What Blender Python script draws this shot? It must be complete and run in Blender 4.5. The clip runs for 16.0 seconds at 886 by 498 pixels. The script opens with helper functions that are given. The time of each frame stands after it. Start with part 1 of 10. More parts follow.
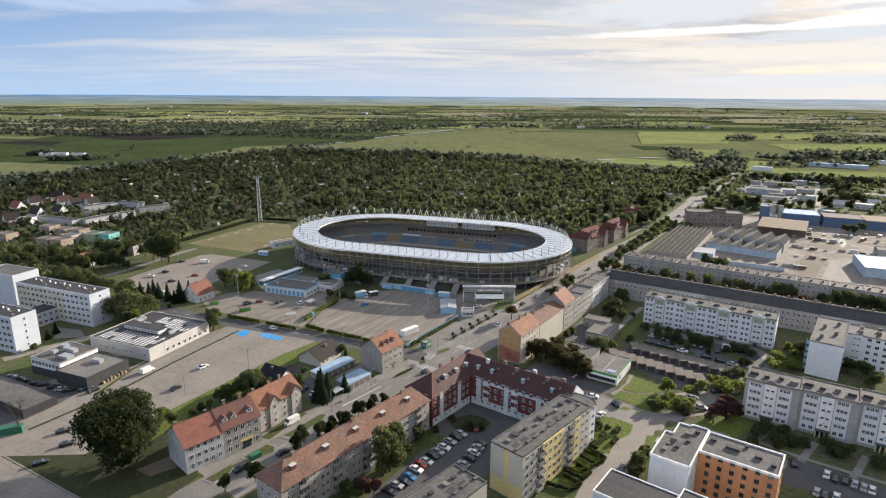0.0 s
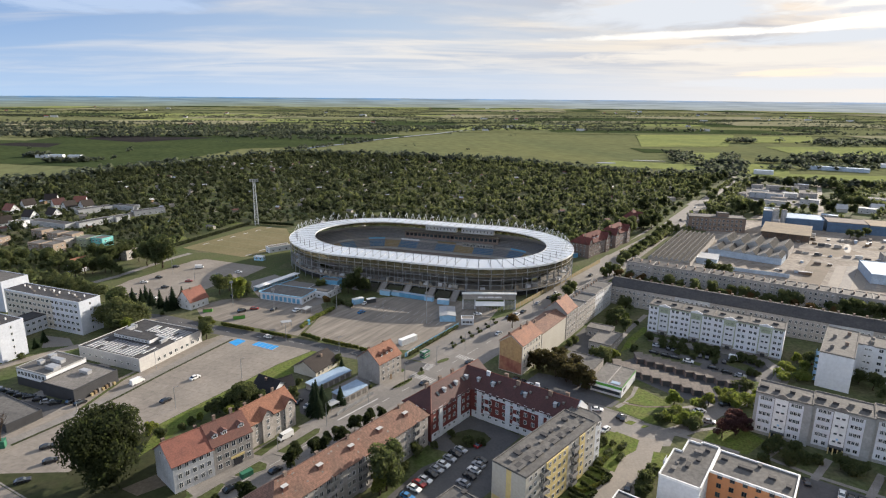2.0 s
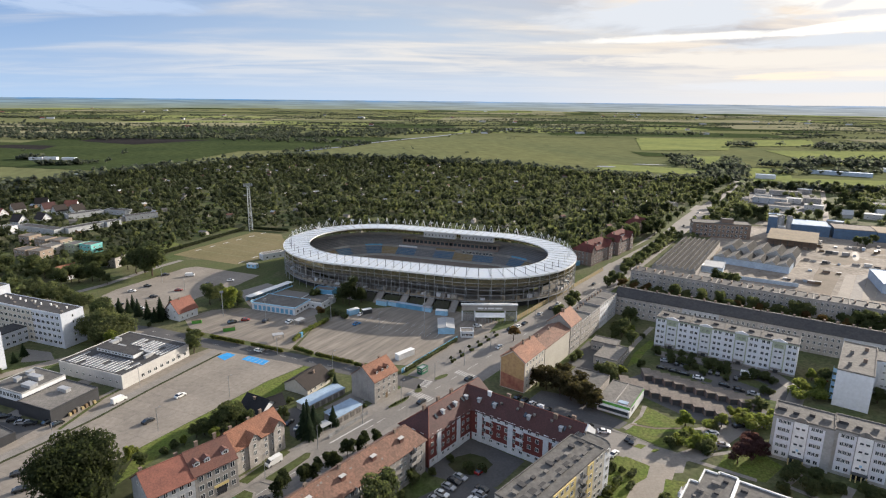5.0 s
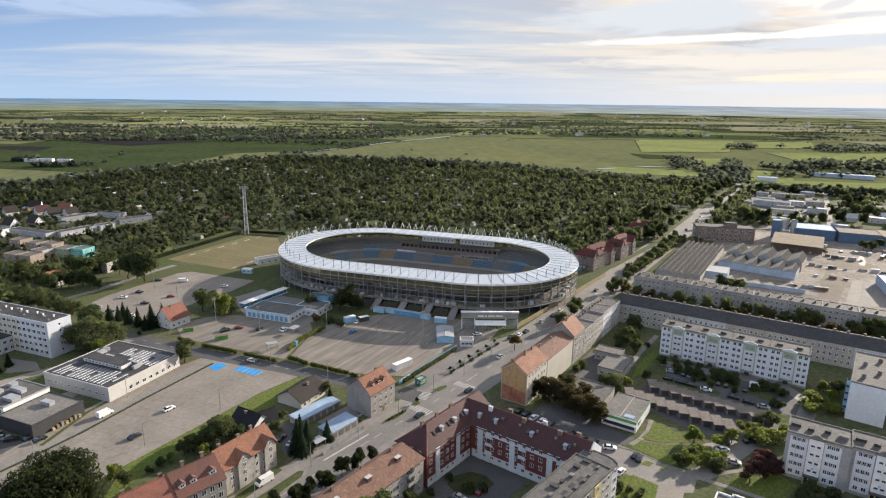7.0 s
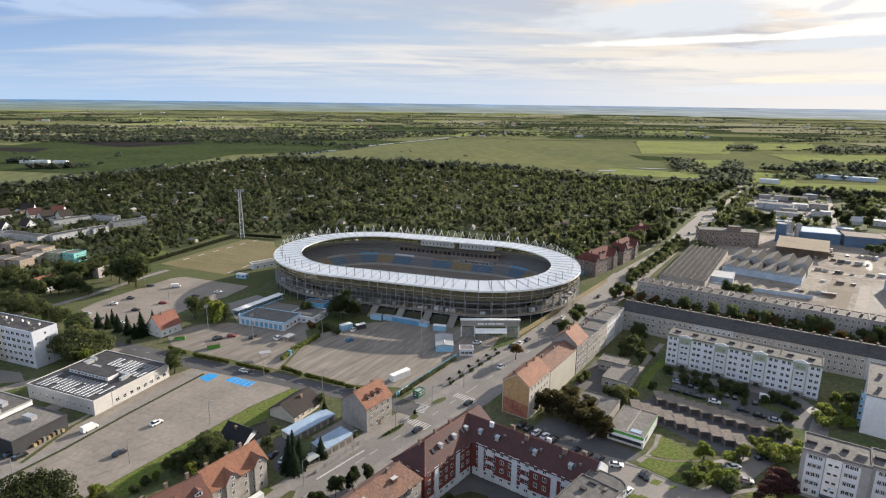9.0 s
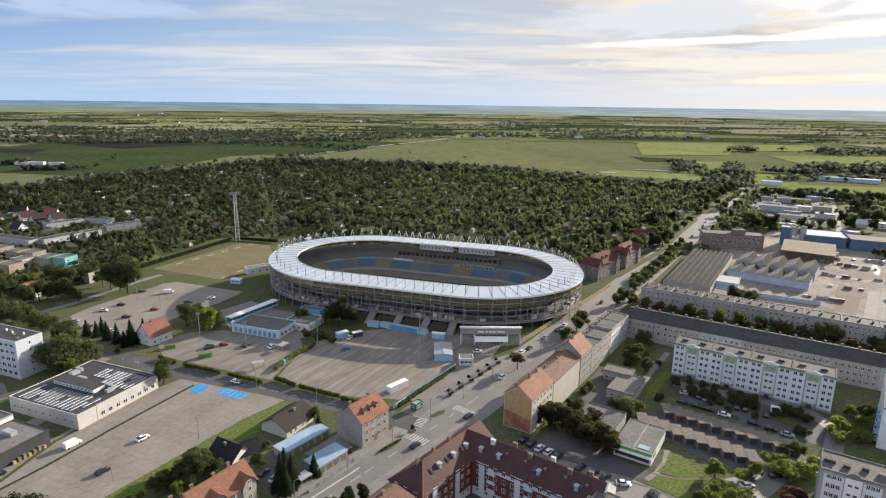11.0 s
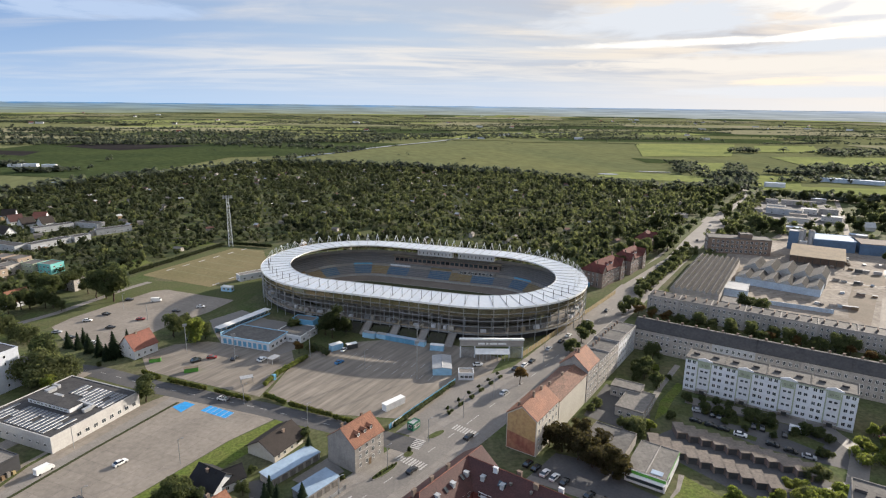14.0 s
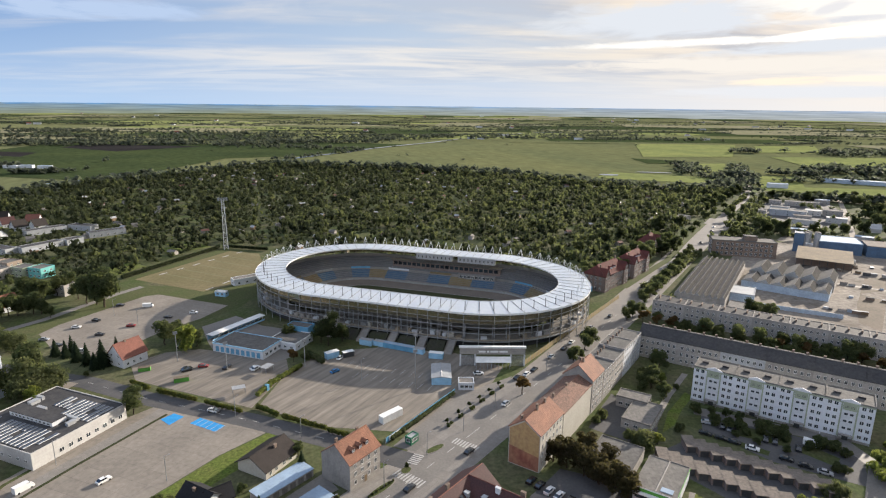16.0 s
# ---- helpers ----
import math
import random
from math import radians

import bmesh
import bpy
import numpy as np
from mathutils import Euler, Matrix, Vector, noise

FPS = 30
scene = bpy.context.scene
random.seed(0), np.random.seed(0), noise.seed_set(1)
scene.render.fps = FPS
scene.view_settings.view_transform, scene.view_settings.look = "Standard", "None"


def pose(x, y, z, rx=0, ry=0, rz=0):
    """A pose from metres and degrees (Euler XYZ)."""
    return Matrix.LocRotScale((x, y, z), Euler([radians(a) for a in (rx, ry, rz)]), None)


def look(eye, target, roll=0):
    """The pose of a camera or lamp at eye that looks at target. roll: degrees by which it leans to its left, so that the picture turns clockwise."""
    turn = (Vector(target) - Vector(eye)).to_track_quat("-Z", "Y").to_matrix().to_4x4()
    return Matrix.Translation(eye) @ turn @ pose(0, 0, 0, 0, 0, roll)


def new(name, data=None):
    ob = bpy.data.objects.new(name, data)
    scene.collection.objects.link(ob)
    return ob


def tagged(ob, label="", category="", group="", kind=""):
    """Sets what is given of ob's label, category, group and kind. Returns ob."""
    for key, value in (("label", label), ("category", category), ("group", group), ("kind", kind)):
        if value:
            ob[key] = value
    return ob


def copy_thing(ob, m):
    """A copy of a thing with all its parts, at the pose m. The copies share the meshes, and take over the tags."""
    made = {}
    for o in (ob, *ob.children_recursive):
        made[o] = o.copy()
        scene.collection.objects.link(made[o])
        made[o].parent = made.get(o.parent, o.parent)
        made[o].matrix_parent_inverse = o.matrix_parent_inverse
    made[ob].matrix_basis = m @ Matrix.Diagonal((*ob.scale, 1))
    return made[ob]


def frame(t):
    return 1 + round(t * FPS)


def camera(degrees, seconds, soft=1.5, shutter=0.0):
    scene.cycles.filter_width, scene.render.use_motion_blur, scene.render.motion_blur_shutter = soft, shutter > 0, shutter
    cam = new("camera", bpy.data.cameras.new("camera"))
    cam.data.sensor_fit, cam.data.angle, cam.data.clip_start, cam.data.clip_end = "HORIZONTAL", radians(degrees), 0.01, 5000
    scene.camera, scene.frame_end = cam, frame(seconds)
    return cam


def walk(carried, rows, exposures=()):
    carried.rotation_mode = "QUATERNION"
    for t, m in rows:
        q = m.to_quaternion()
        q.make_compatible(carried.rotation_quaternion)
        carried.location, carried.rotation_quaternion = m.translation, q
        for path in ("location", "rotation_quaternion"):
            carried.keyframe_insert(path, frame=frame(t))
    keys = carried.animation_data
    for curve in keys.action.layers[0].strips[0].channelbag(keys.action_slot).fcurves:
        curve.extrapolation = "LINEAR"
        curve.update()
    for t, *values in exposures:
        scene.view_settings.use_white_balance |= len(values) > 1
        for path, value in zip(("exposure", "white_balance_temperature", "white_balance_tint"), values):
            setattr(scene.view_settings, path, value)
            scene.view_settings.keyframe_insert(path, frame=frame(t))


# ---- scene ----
cam = camera(73.7, 16.0, soft=1.2)
PATH = [
    (0, (0.00, 0.00, 110.00), (0.00, 96.73, 84.64), 0.36),
    (0.5, (-0.07, 1.80, 110.12), (-0.02, 98.55, 84.83), 0.40),
    (1, (-0.13, 3.64, 110.23), (-0.03, 100.41, 85.02), 0.43),
    (1.5, (-0.18, 5.51, 110.33), (-0.03, 102.30, 85.20), 0.46),
    (2, (-0.23, 7.41, 110.43), (-0.03, 104.22, 85.38), 0.48),
    (2.5, (-0.27, 9.35, 110.53), (-0.02, 106.17, 85.54), 0.51),
    (3, (-0.30, 11.31, 110.63), (-0.00, 108.15, 85.71), 0.53),
    (3.5, (-0.33, 13.30, 110.71), (0.02, 110.16, 85.86), 0.56),
    (4, (-0.35, 15.31, 110.80), (0.04, 112.19, 86.01), 0.58),
    (4.5, (-0.36, 17.35, 110.88), (0.07, 114.24, 86.15), 0.60),
    (5, (-0.37, 19.41, 110.95), (0.11, 116.32, 86.28), 0.62),
    (5.5, (-0.37, 21.49, 111.02), (0.15, 118.42, 86.41), 0.63),
    (6, (-0.37, 23.59, 111.08), (0.19, 120.53, 86.53), 0.65),
    (6.5, (-0.36, 25.71, 111.14), (0.24, 122.66, 86.64), 0.66),
    (7, (-0.35, 27.85, 111.20), (0.29, 124.81, 86.75), 0.68),
    (7.5, (-0.33, 30.00, 111.24), (0.34, 126.97, 86.85), 0.69),
    (8, (-0.31, 32.16, 111.29), (0.40, 129.15, 86.94), 0.69),
    (8.5, (-0.28, 34.34, 111.32), (0.46, 131.34, 87.02), 0.70),
    (9, (-0.25, 36.52, 111.36), (0.53, 133.53, 87.09), 0.71),
    (9.5, (-0.22, 38.72, 111.38), (0.59, 135.74, 87.16), 0.71),
    (10, (-0.18, 40.92, 111.40), (0.66, 137.95, 87.22), 0.72),
    (10.5, (-0.14, 43.12, 111.42), (0.73, 140.16, 87.27), 0.72),
    (11, (-0.10, 45.33, 111.43), (0.81, 142.38, 87.32), 0.72),
    (11.5, (-0.06, 47.55, 111.43), (0.88, 144.60, 87.35), 0.72),
    (12, (-0.01, 49.76, 111.43), (0.95, 146.82, 87.38), 0.71),
    (12.5, (0.04, 51.97, 111.42), (1.03, 149.04, 87.40), 0.71),
    (13, (0.09, 54.18, 111.40), (1.11, 151.26, 87.41), 0.70),
    (13.5, (0.14, 56.39, 111.38), (1.18, 153.47, 87.41), 0.69),
    (14, (0.19, 58.59, 111.35), (1.26, 155.68, 87.40), 0.68),
    (14.5, (0.25, 60.79, 111.32), (1.34, 157.87, 87.39), 0.67),
    (15, (0.30, 62.97, 111.28), (1.41, 160.06, 87.36), 0.66),
    (15.5, (0.36, 65.15, 111.23), (1.49, 162.24, 87.33), 0.65),
    (16, (0.41, 67.31, 111.17), (1.56, 164.41, 87.29), 0.63),
]
walk(cam, [(t, look(eye, target, roll)) for t, eye, target, roll in PATH])

# ---- light ----
SUN_AZ, SUN_EL = 50.0, 17.0          # degrees to the right of +y, and up
sun_dir = Vector((math.sin(radians(SUN_AZ)) * math.cos(radians(SUN_EL)), math.cos(radians(SUN_AZ)) * math.cos(radians(SUN_EL)), math.sin(radians(SUN_EL))))
sun = new("sun", bpy.data.lights.new("sun", "SUN"))
sun.data.energy, sun.data.angle, sun.data.color = 4.2, radians(0.7), (1.0, 0.89, 0.765)
sun.rotation_mode = "QUATERNION"
sun.rotation_quaternion = (-sun_dir).to_track_quat("-Z", "Y")
scene.view_settings.exposure = 1.43


BANKS = (
    (20.0, 7.2, 12.0, 1.7, 0.02, 3.0, (0.33, 0.345, 0.37)),
    (35.0, 7.6, 10.0, 2.0, -0.03, 3.2, (0.44, 0.425, 0.40)),
    (24.0, 5.3, 16.0, 0.36, 0.02, 3.0, (0.46, 0.445, 0.42)),
    (33.0, 5.65, 9.0, 0.5, 0.07, 3.6, (0.56, 0.54, 0.51)),
    (32.5, 6.55, 4.0, 0.34, 0.02, 4.0, (0.33, 0.33, 0.345)),
    (32.0, 7.4, 1.6, 0.5, 0.25, 4.0, (0.36, 0.355, 0.36)),
    (32.0, 4.7, 11.0, 0.6, 0.045, 3.0, (0.33, 0.345, 0.37)),
    (27.0, 3.4, 14.0, 0.8, 0.0, 3.0, (0.40, 0.375, 0.345)),
    (29.5, 2.1, 5.0, 0.4, 0.02, 3.0, (0.45, 0.395, 0.325)),
    (35.0, 2.2, 3.0, 0.3, 0.0, 3.0, (0.44, 0.40, 0.345)),
    (31.0, 1.2, 12.0, 0.6, 0.0, 2.0, (0.355, 0.36, 0.375)),
    (-28.0, 6.9, 9.0, 0.8, 0.05, 3.4, (0.21, 0.265, 0.36)),
)


def sky_world():
    w = bpy.data.worlds.new("sky")
    scene.world = w
    w.use_nodes = True
    nt = w.node_tree
    N, L = nt.nodes, nt.links
    N.clear()
    out = N.new("ShaderNodeOutputWorld")
    bg = N.new("ShaderNodeBackground")
    sky = N.new("ShaderNodeTexSky")
    sky.sky_type, sky.sun_disc = "NISHITA", False
    sky.sun_elevation, sky.sun_rotation = radians(SUN_EL), radians(SUN_AZ)
    sky.air_density, sky.dust_density, sky.ozone_density = 1.0, 0.6, 1.5
    tc = N.new("ShaderNodeTexCoord")
    sep = N.new("ShaderNodeSeparateXYZ")
    L.new(tc.outputs["Generated"], sep.inputs[0])

    def math_node(op, a, b=None, c=None):
        n = N.new("ShaderNodeMath")
        n.operation = op
        for i, v in enumerate((a, b, c)):
            if v is None:
                continue
            if isinstance(v, (int, float)):
                n.inputs[i].default_value = v
            else:
                L.new(v, n.inputs[i])
        return n.outputs[0]

    def ramp(fac, stops):
        n = N.new("ShaderNodeValToRGB")
        while len(n.color_ramp.elements) < len(stops):
            n.color_ramp.elements.new(0.5)
        for e, (p, c) in zip(n.color_ramp.elements, stops):
            e.position, e.color = p, (*c, 1)
        L.new(fac, n.inputs[0])
        return n.outputs[0]

    def mix(fac, a, b, kind="MIX"):
        n = N.new("ShaderNodeMix")
        n.data_type, n.blend_type, n.clamp_factor = "RGBA", kind, True
        for sock, v in ((n.inputs[0], fac), (n.inputs[6], a), (n.inputs[7], b)):
            if isinstance(v, (int, float)):
                sock.default_value = v
            elif isinstance(v, tuple):
                sock.default_value = (*v, 1)
            else:
                L.new(v, sock)
        return n.outputs[2]

    # sheet of cloud: direction projected on a high plane, so streaks flatten towards the horizon
    up = math_node("MAXIMUM", sep.outputs[2], 0.0)
    den = math_node("ADD", up, 0.06)
    comb = N.new("ShaderNodeCombineXYZ")
    L.new(math_node("DIVIDE", sep.outputs[0], den), comb.inputs[0])
    L.new(math_node("DIVIDE", sep.outputs[1], den), comb.inputs[1])

    def cloud(scale, turn, detail, rough, dist, loc=(0, 0, 0)):
        mp = N.new("ShaderNodeMapping")
        mp.inputs["Scale"].default_value = scale
        mp.inputs["Rotation"].default_value = (0, 0, radians(turn))
        mp.inputs["Location"].default_value = loc
        L.new(comb.outputs[0], mp.inputs[0])
        nz = N.new("ShaderNodeTexNoise")
        nz.inputs["Scale"].default_value = 1.0
        nz.inputs["Detail"].default_value = detail
        nz.inputs["Roughness"].default_value = rough
        nz.inputs["Distortion"].default_value = dist
        L.new(mp.outputs[0], nz.inputs["Vector"])
        return nz.outputs[0]

    broad = cloud((0.19, 0.33, 1), 10, 4, 0.45, 0.5, (3.4, 1.7, 0))
    wisps = cloud((0.26, 0.62, 1), 14, 6, 0.52, 1.0, (0.4, 5.2, 0))
    puffs = cloud((0.6, 1.1, 1), 12, 7, 0.58, 1.0, (7.4, 2.2, 0))
    dotn = N.new("ShaderNodeVectorMath")
    dotn.operation = "DOT_PRODUCT"
    L.new(tc.outputs["Generated"], dotn.inputs[0])
    dotn.inputs[1].default_value = sun_dir
    near = dotn.outputs["Value"]                      # 1 towards the sun
    glow = ramp(near, [(0.2, (0, 0, 0)), (0.7, (0.3, 0.3, 0.3)), (1.0, (1, 1, 1))])
    lit = ramp(near, [(0.0, (0.70, 0.665, 0.605)), (0.55, (0.75, 0.69, 0.605)), (0.80, (0.735, 0.655, 0.54)), (0.93, (0.745, 0.66, 0.56)), (1.0, (1.7, 1.55, 1.35))])
    grey = ramp(near, [(0.0, (0.34, 0.43, 0.57)), (0.55, (0.455, 0.485, 0.53)), (0.9, (0.42, 0.415, 0.43)), (1.0, (0.75, 0.74, 0.72))])
    blue = ramp(near, [(0.0, (0.13, 0.27, 0.55)), (0.55, (0.36, 0.45, 0.585)), (0.9, (0.51, 0.52, 0.55)), (1.0, (0.8, 0.78, 0.74))])
    both = math_node("ADD", math_node("MULTIPLY", broad, 0.7), math_node("MULTIPLY", wisps, 0.4))
    cover = ramp(both, [(0.41, (0, 0, 0)), (0.60, (1, 1, 1))])
    shade = ramp(math_node("ADD", math_node("MULTIPLY", wisps, 0.5), math_node("MULTIPLY", puffs, 0.5)), [(0.43, (0, 0, 0)), (0.57, (1, 1, 1))])
    clouds = mix(shade, grey, lit)
    base = mix(0.85, mix(1.0, sky.outputs[0], (0.085, 0.085, 0.085), "MULTIPLY"), blue)
    haze = ramp(sep.outputs[2], [(0.0, (1, 1, 1)), (0.02, (0.85, 0.85, 0.85)), (0.12, (0, 0, 0))])
    hazy = mix(haze, base, mix(glow, (0.35, 0.475, 0.635), (0.76, 0.695, 0.61)))
    thin = mix(ramp(sep.outputs[2], [(0.0, (0, 0, 0)), (0.03, (0.25, 0.25, 0.25)), (0.08, (0.85, 0.85, 0.85)), (0.12, (1, 1, 1))]), (0.0, 0.0, 0.0), cover)
    col = mix(thin, hazy, clouds)
    dome = ramp(sep.outputs[2], [(0.0, (0.565, 0.565, 0.58)), (0.15, (0.535, 0.535, 0.55)), (0.4, (0.56, 0.58, 0.62)), (1.0, (0.54, 0.58, 0.66))])
    col = mix(1.0, col, dome, "MULTIPLY")
    # banks of cloud near the sun: azimuth, height, half width, half depth (degrees), slope, ragged edge, colour
    az = math_node("MULTIPLY", math_node("ARCTAN2", sep.outputs[0], sep.outputs[1]), 57.296)
    el = math_node("MULTIPLY", sep.outputs[2], 57.296)
    rag = math_node("ADD", math_node("MULTIPLY", cloud((2.2, 1.6, 1), 20, 6, 0.62, 0.8, (1.4, 8.2, 0)), 0.55), math_node("MULTIPLY", cloud((0.7, 0.5, 1), 35, 5, 0.6, 1.2, (4.4, 3.2, 0)), 0.6))
    for a0, e0, wa, we, slope, rough, c in BANKS:
        u = math_node("SUBTRACT", az, a0)
        v = math_node("SUBTRACT", el, math_node("MULTIPLY_ADD", u, slope, e0))
        q = math_node("ADD", math_node("POWER", math_node("ABSOLUTE", math_node("DIVIDE", u, wa)), 2.0), math_node("POWER", math_node("ABSOLUTE", math_node("DIVIDE", v, we)), 2.0))
        m = math_node("ADD", math_node("SUBTRACT", 1.0, q), math_node("MULTIPLY", math_node("SUBTRACT", rag, 0.57), rough))
        col = mix(ramp(m, [(0.0, (0, 0, 0)), (0.7, (1, 1, 1))]), col, c)
    # clouds that face the sun are the brightest
    facing = ramp(math_node("MULTIPLY", near, -1.0), [(0.0, (1, 1, 1)), (0.75, (1.75, 1.72, 1.7))])
    col = mix(1.0, col, facing, "MULTIPLY")
    L.new(col, bg.inputs[0])
    bg.inputs[1].default_value = 0.9
    L.new(bg.outputs[0], out.inputs[0])


sky_world()

# ---- materials ----
def mat(name, color, rough=0.8, metal=0.0, var=0.25, scale=0.3, fine=4.0, fine_var=0.15, bump=0.0, rand=0.0, island=0.0, spec=0.25, second=None, world=True, stretch=None):
    """A surface with two scales of variation. second: another colour that broad stains lean to. rand, island: change from piece to piece."""
    m = bpy.data.materials.new(name)
    m.use_nodes = True
    nt = m.node_tree
    N, L = nt.nodes, nt.links
    b = N["Principled BSDF"]
    b.inputs["Roughness"].default_value = rough
    b.inputs["Metallic"].default_value = metal
    b.inputs["Specular IOR Level"].default_value = spec
    if world:
        geo = N.new("ShaderNodeNewGeometry")
        co = geo.outputs["Position"]
    else:
        co = N.new("ShaderNodeTexCoord").outputs["Object"]
    if stretch:
        mp = N.new("ShaderNodeMapping")
        mp.vector_type = "TEXTURE"
        mp.inputs["Rotation"].default_value = (0, 0, radians(stretch[0]))
        mp.inputs["Scale"].default_value = (1 / stretch[1], 1 / stretch[2], 1)
        L.new(co, mp.inputs[0])
        co = mp.outputs[0]

    def nz(s, detail):
        n = N.new("ShaderNodeTexNoise")
        n.inputs["Scale"].default_value = s
        n.inputs["Detail"].default_value = detail
        n.inputs["Roughness"].default_value = 0.6
        L.new(co, n.inputs["Vector"])
        return n.outputs[0]

    def m2(fac, a, c, kind="MIX"):
        n = N.new("ShaderNodeMix")
        n.data_type, n.blend_type = "RGBA", kind
        for sock, v in ((n.inputs[0], fac), (n.inputs[6], a), (n.inputs[7], c)):
            if isinstance(v, (int, float)):
                sock.default_value = v
            elif isinstance(v, tuple):
                sock.default_value = (*v, 1)
            else:
                L.new(v, sock)
        return n.outputs[2]

    def rng(v, lo, hi, a=0.3, z=0.7):
        n = N.new("ShaderNodeMapRange")
        n.inputs[1].default_value, n.inputs[2].default_value = a, z
        n.inputs[3].default_value, n.inputs[4].default_value = lo, hi
        L.new(v, n.inputs[0])
        return n.outputs[0]

    broad, fin = nz(scale, 5), nz(fine, 3)
    two = second or tuple(c * (1 - var) for c in color)
    col = m2(rng(broad, 0, 1), color, two)
    col = m2(rng(fin, 0, fine_var), col, (0.0, 0.0, 0.0))
    if rand or island:
        src = N.new("ShaderNodeObjectInfo").outputs["Random"] if rand else N.new("ShaderNodeNewGeometry").outputs["Random Per Island"]
        hsv = N.new("ShaderNodeHueSaturation")
        k = rand or island
        mr = N.new("ShaderNodeMapRange")
        mr.inputs[3].default_value, mr.inputs[4].default_value = 1 - k, 1 + k
        L.new(src, mr.inputs[0])
        L.new(mr.outputs[0], hsv.inputs["Value"])
        mh = N.new("ShaderNodeMapRange")
        mh.inputs[3].default_value, mh.inputs[4].default_value = 0.5 + k * 0.06, 0.5 - k * 0.06
        L.new(src, mh.inputs[0])
        L.new(mh.outputs[0], hsv.inputs["Hue"])
        L.new(col, hsv.inputs["Color"])
        col = hsv.outputs[0]
    L.new(col, b.inputs["Base Color"])
    if bump:
        bp = N.new("ShaderNodeBump")
        bp.inputs["Strength"].default_value = min(1.0, bump)
        bp.inputs["Distance"].default_value = 0.05
        L.new(fin, bp.inputs["Height"])
        L.new(bp.outputs[0], b.inputs["Normal"])
    return m


def leaf_mat(name, color, light, k=0.24):
    """Foliage: matt leaves that let a part of the light through."""
    m = mat(name, color, rough=0.75, var=0.35, scale=0.12, fine=1.3, fine_var=0.3, island=k, spec=0.12, second=light)
    nt = m.node_tree
    b, out = nt.nodes["Principled BSDF"], nt.nodes["Material Output"]
    tr, mx = nt.nodes.new("ShaderNodeBsdfTranslucent"), nt.nodes.new("ShaderNodeMixShader")
    col = b.inputs["Base Color"].links[0].from_socket
    thru = nt.nodes.new("ShaderNodeMix")       # light through a leaf is yellower and stronger than light off it
    thru.data_type, thru.blend_type = "RGBA", "MULTIPLY"
    thru.inputs[0].default_value, thru.inputs[7].default_value = 1.0, (1.55, 1.55, 1.2, 1)
    nt.links.new(col, thru.inputs[6])
    nt.links.new(thru.outputs[2], tr.inputs[0])
    mx.inputs[0].default_value = 0.6
    nt.links.new(b.outputs[0], mx.inputs[1])
    nt.links.new(tr.outputs[0], mx.inputs[2])
    nt.links.new(mx.outputs[0], out.inputs[0])
    # sprays of leaves lean in all ways about their card, and upwards on the whole
    geo, half, sky_up = nt.nodes.new("ShaderNodeNewGeometry"), nt.nodes.new("ShaderNodeVectorMath"), nt.nodes.new("ShaderNodeVectorMath")
    half.operation, sky_up.operation = "MULTIPLY_ADD", "NORMALIZE"
    half.inputs[1].default_value, half.inputs[2].default_value = (0.5, 0.5, 0.5), (0, 0, 0.5)
    nt.links.new(geo.outputs["Normal"], half.inputs[0])
    nt.links.new(half.outputs[0], sky_up.inputs[0])
    nt.links.new(sky_up.outputs[0], b.inputs["Normal"])
    return m


M = {}
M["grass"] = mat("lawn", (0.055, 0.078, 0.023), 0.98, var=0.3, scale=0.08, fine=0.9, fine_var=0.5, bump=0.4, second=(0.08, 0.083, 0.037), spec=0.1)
# fresher lawn, its colour also brightened for the sun lying on it
M["lush"] = mat("lush_sunned_lawn", (0.10, 0.148, 0.025), 0.98, var=0.35, scale=0.16, fine=1.1, fine_var=0.6, bump=0.4, second=(0.13, 0.14, 0.04), spec=0.1)
M["tarp_green"] = mat("green_tarpaulin", (0.035, 0.15, 0.09), 0.6, scale=0.6, fine=2, fine_var=0.25)
M["ground"] = mat("town_ground", (0.07, 0.098, 0.033), 0.98, scale=0.05, fine=0.6, fine_var=0.5, second=(0.13, 0.122, 0.075), spec=0.05)
M["meadow"] = mat("meadow", (0.085, 0.10, 0.05), 0.98, scale=0.004, fine=0.06, fine_var=0.35, second=(0.125, 0.13, 0.058), spec=0.0, stretch=(18, 1, 0.35))
M["field_dark"] = mat("ploughed_field", (0.036, 0.034, 0.034), 0.98, scale=0.01, fine=0.1, fine_var=0.3, spec=0.0)
# its dark tone also stands for cloud shade on the left meadows
M["field_green"] = mat("green_field", (0.041, 0.057, 0.028), 0.98, scale=0.006, fine=0.08, fine_var=0.4, spec=0.0, second=(0.062, 0.08, 0.034))
# stubble yellow, greyed in the colour for haze over the plain
M["field_gold"] = mat("hazed_stubble_field", (0.215, 0.20, 0.135), 0.98, scale=0.006, fine=0.08, fine_var=0.3, spec=0.0, second=(0.16, 0.16, 0.09))
# yellow-green of mown grass, lifted further in the colour for bright haze
M["field_lime"] = mat("mown_hazed_meadow", (0.20, 0.222, 0.075), 0.98, scale=0.009, fine=0.07, fine_var=0.3, spec=0.0, second=(0.13, 0.155, 0.06))
M["asphalt"] = mat("asphalt", (0.135, 0.125, 0.115), 0.68, scale=0.08, fine=1.2, fine_var=0.25, second=(0.185, 0.17, 0.152), bump=0.2, spec=0.35)
M["asphalt_dark"] = mat("dark_asphalt", (0.065, 0.065, 0.068), 0.85, scale=0.1, fine=1.2, fine_var=0.25, second=(0.095, 0.092, 0.09), bump=0.2)
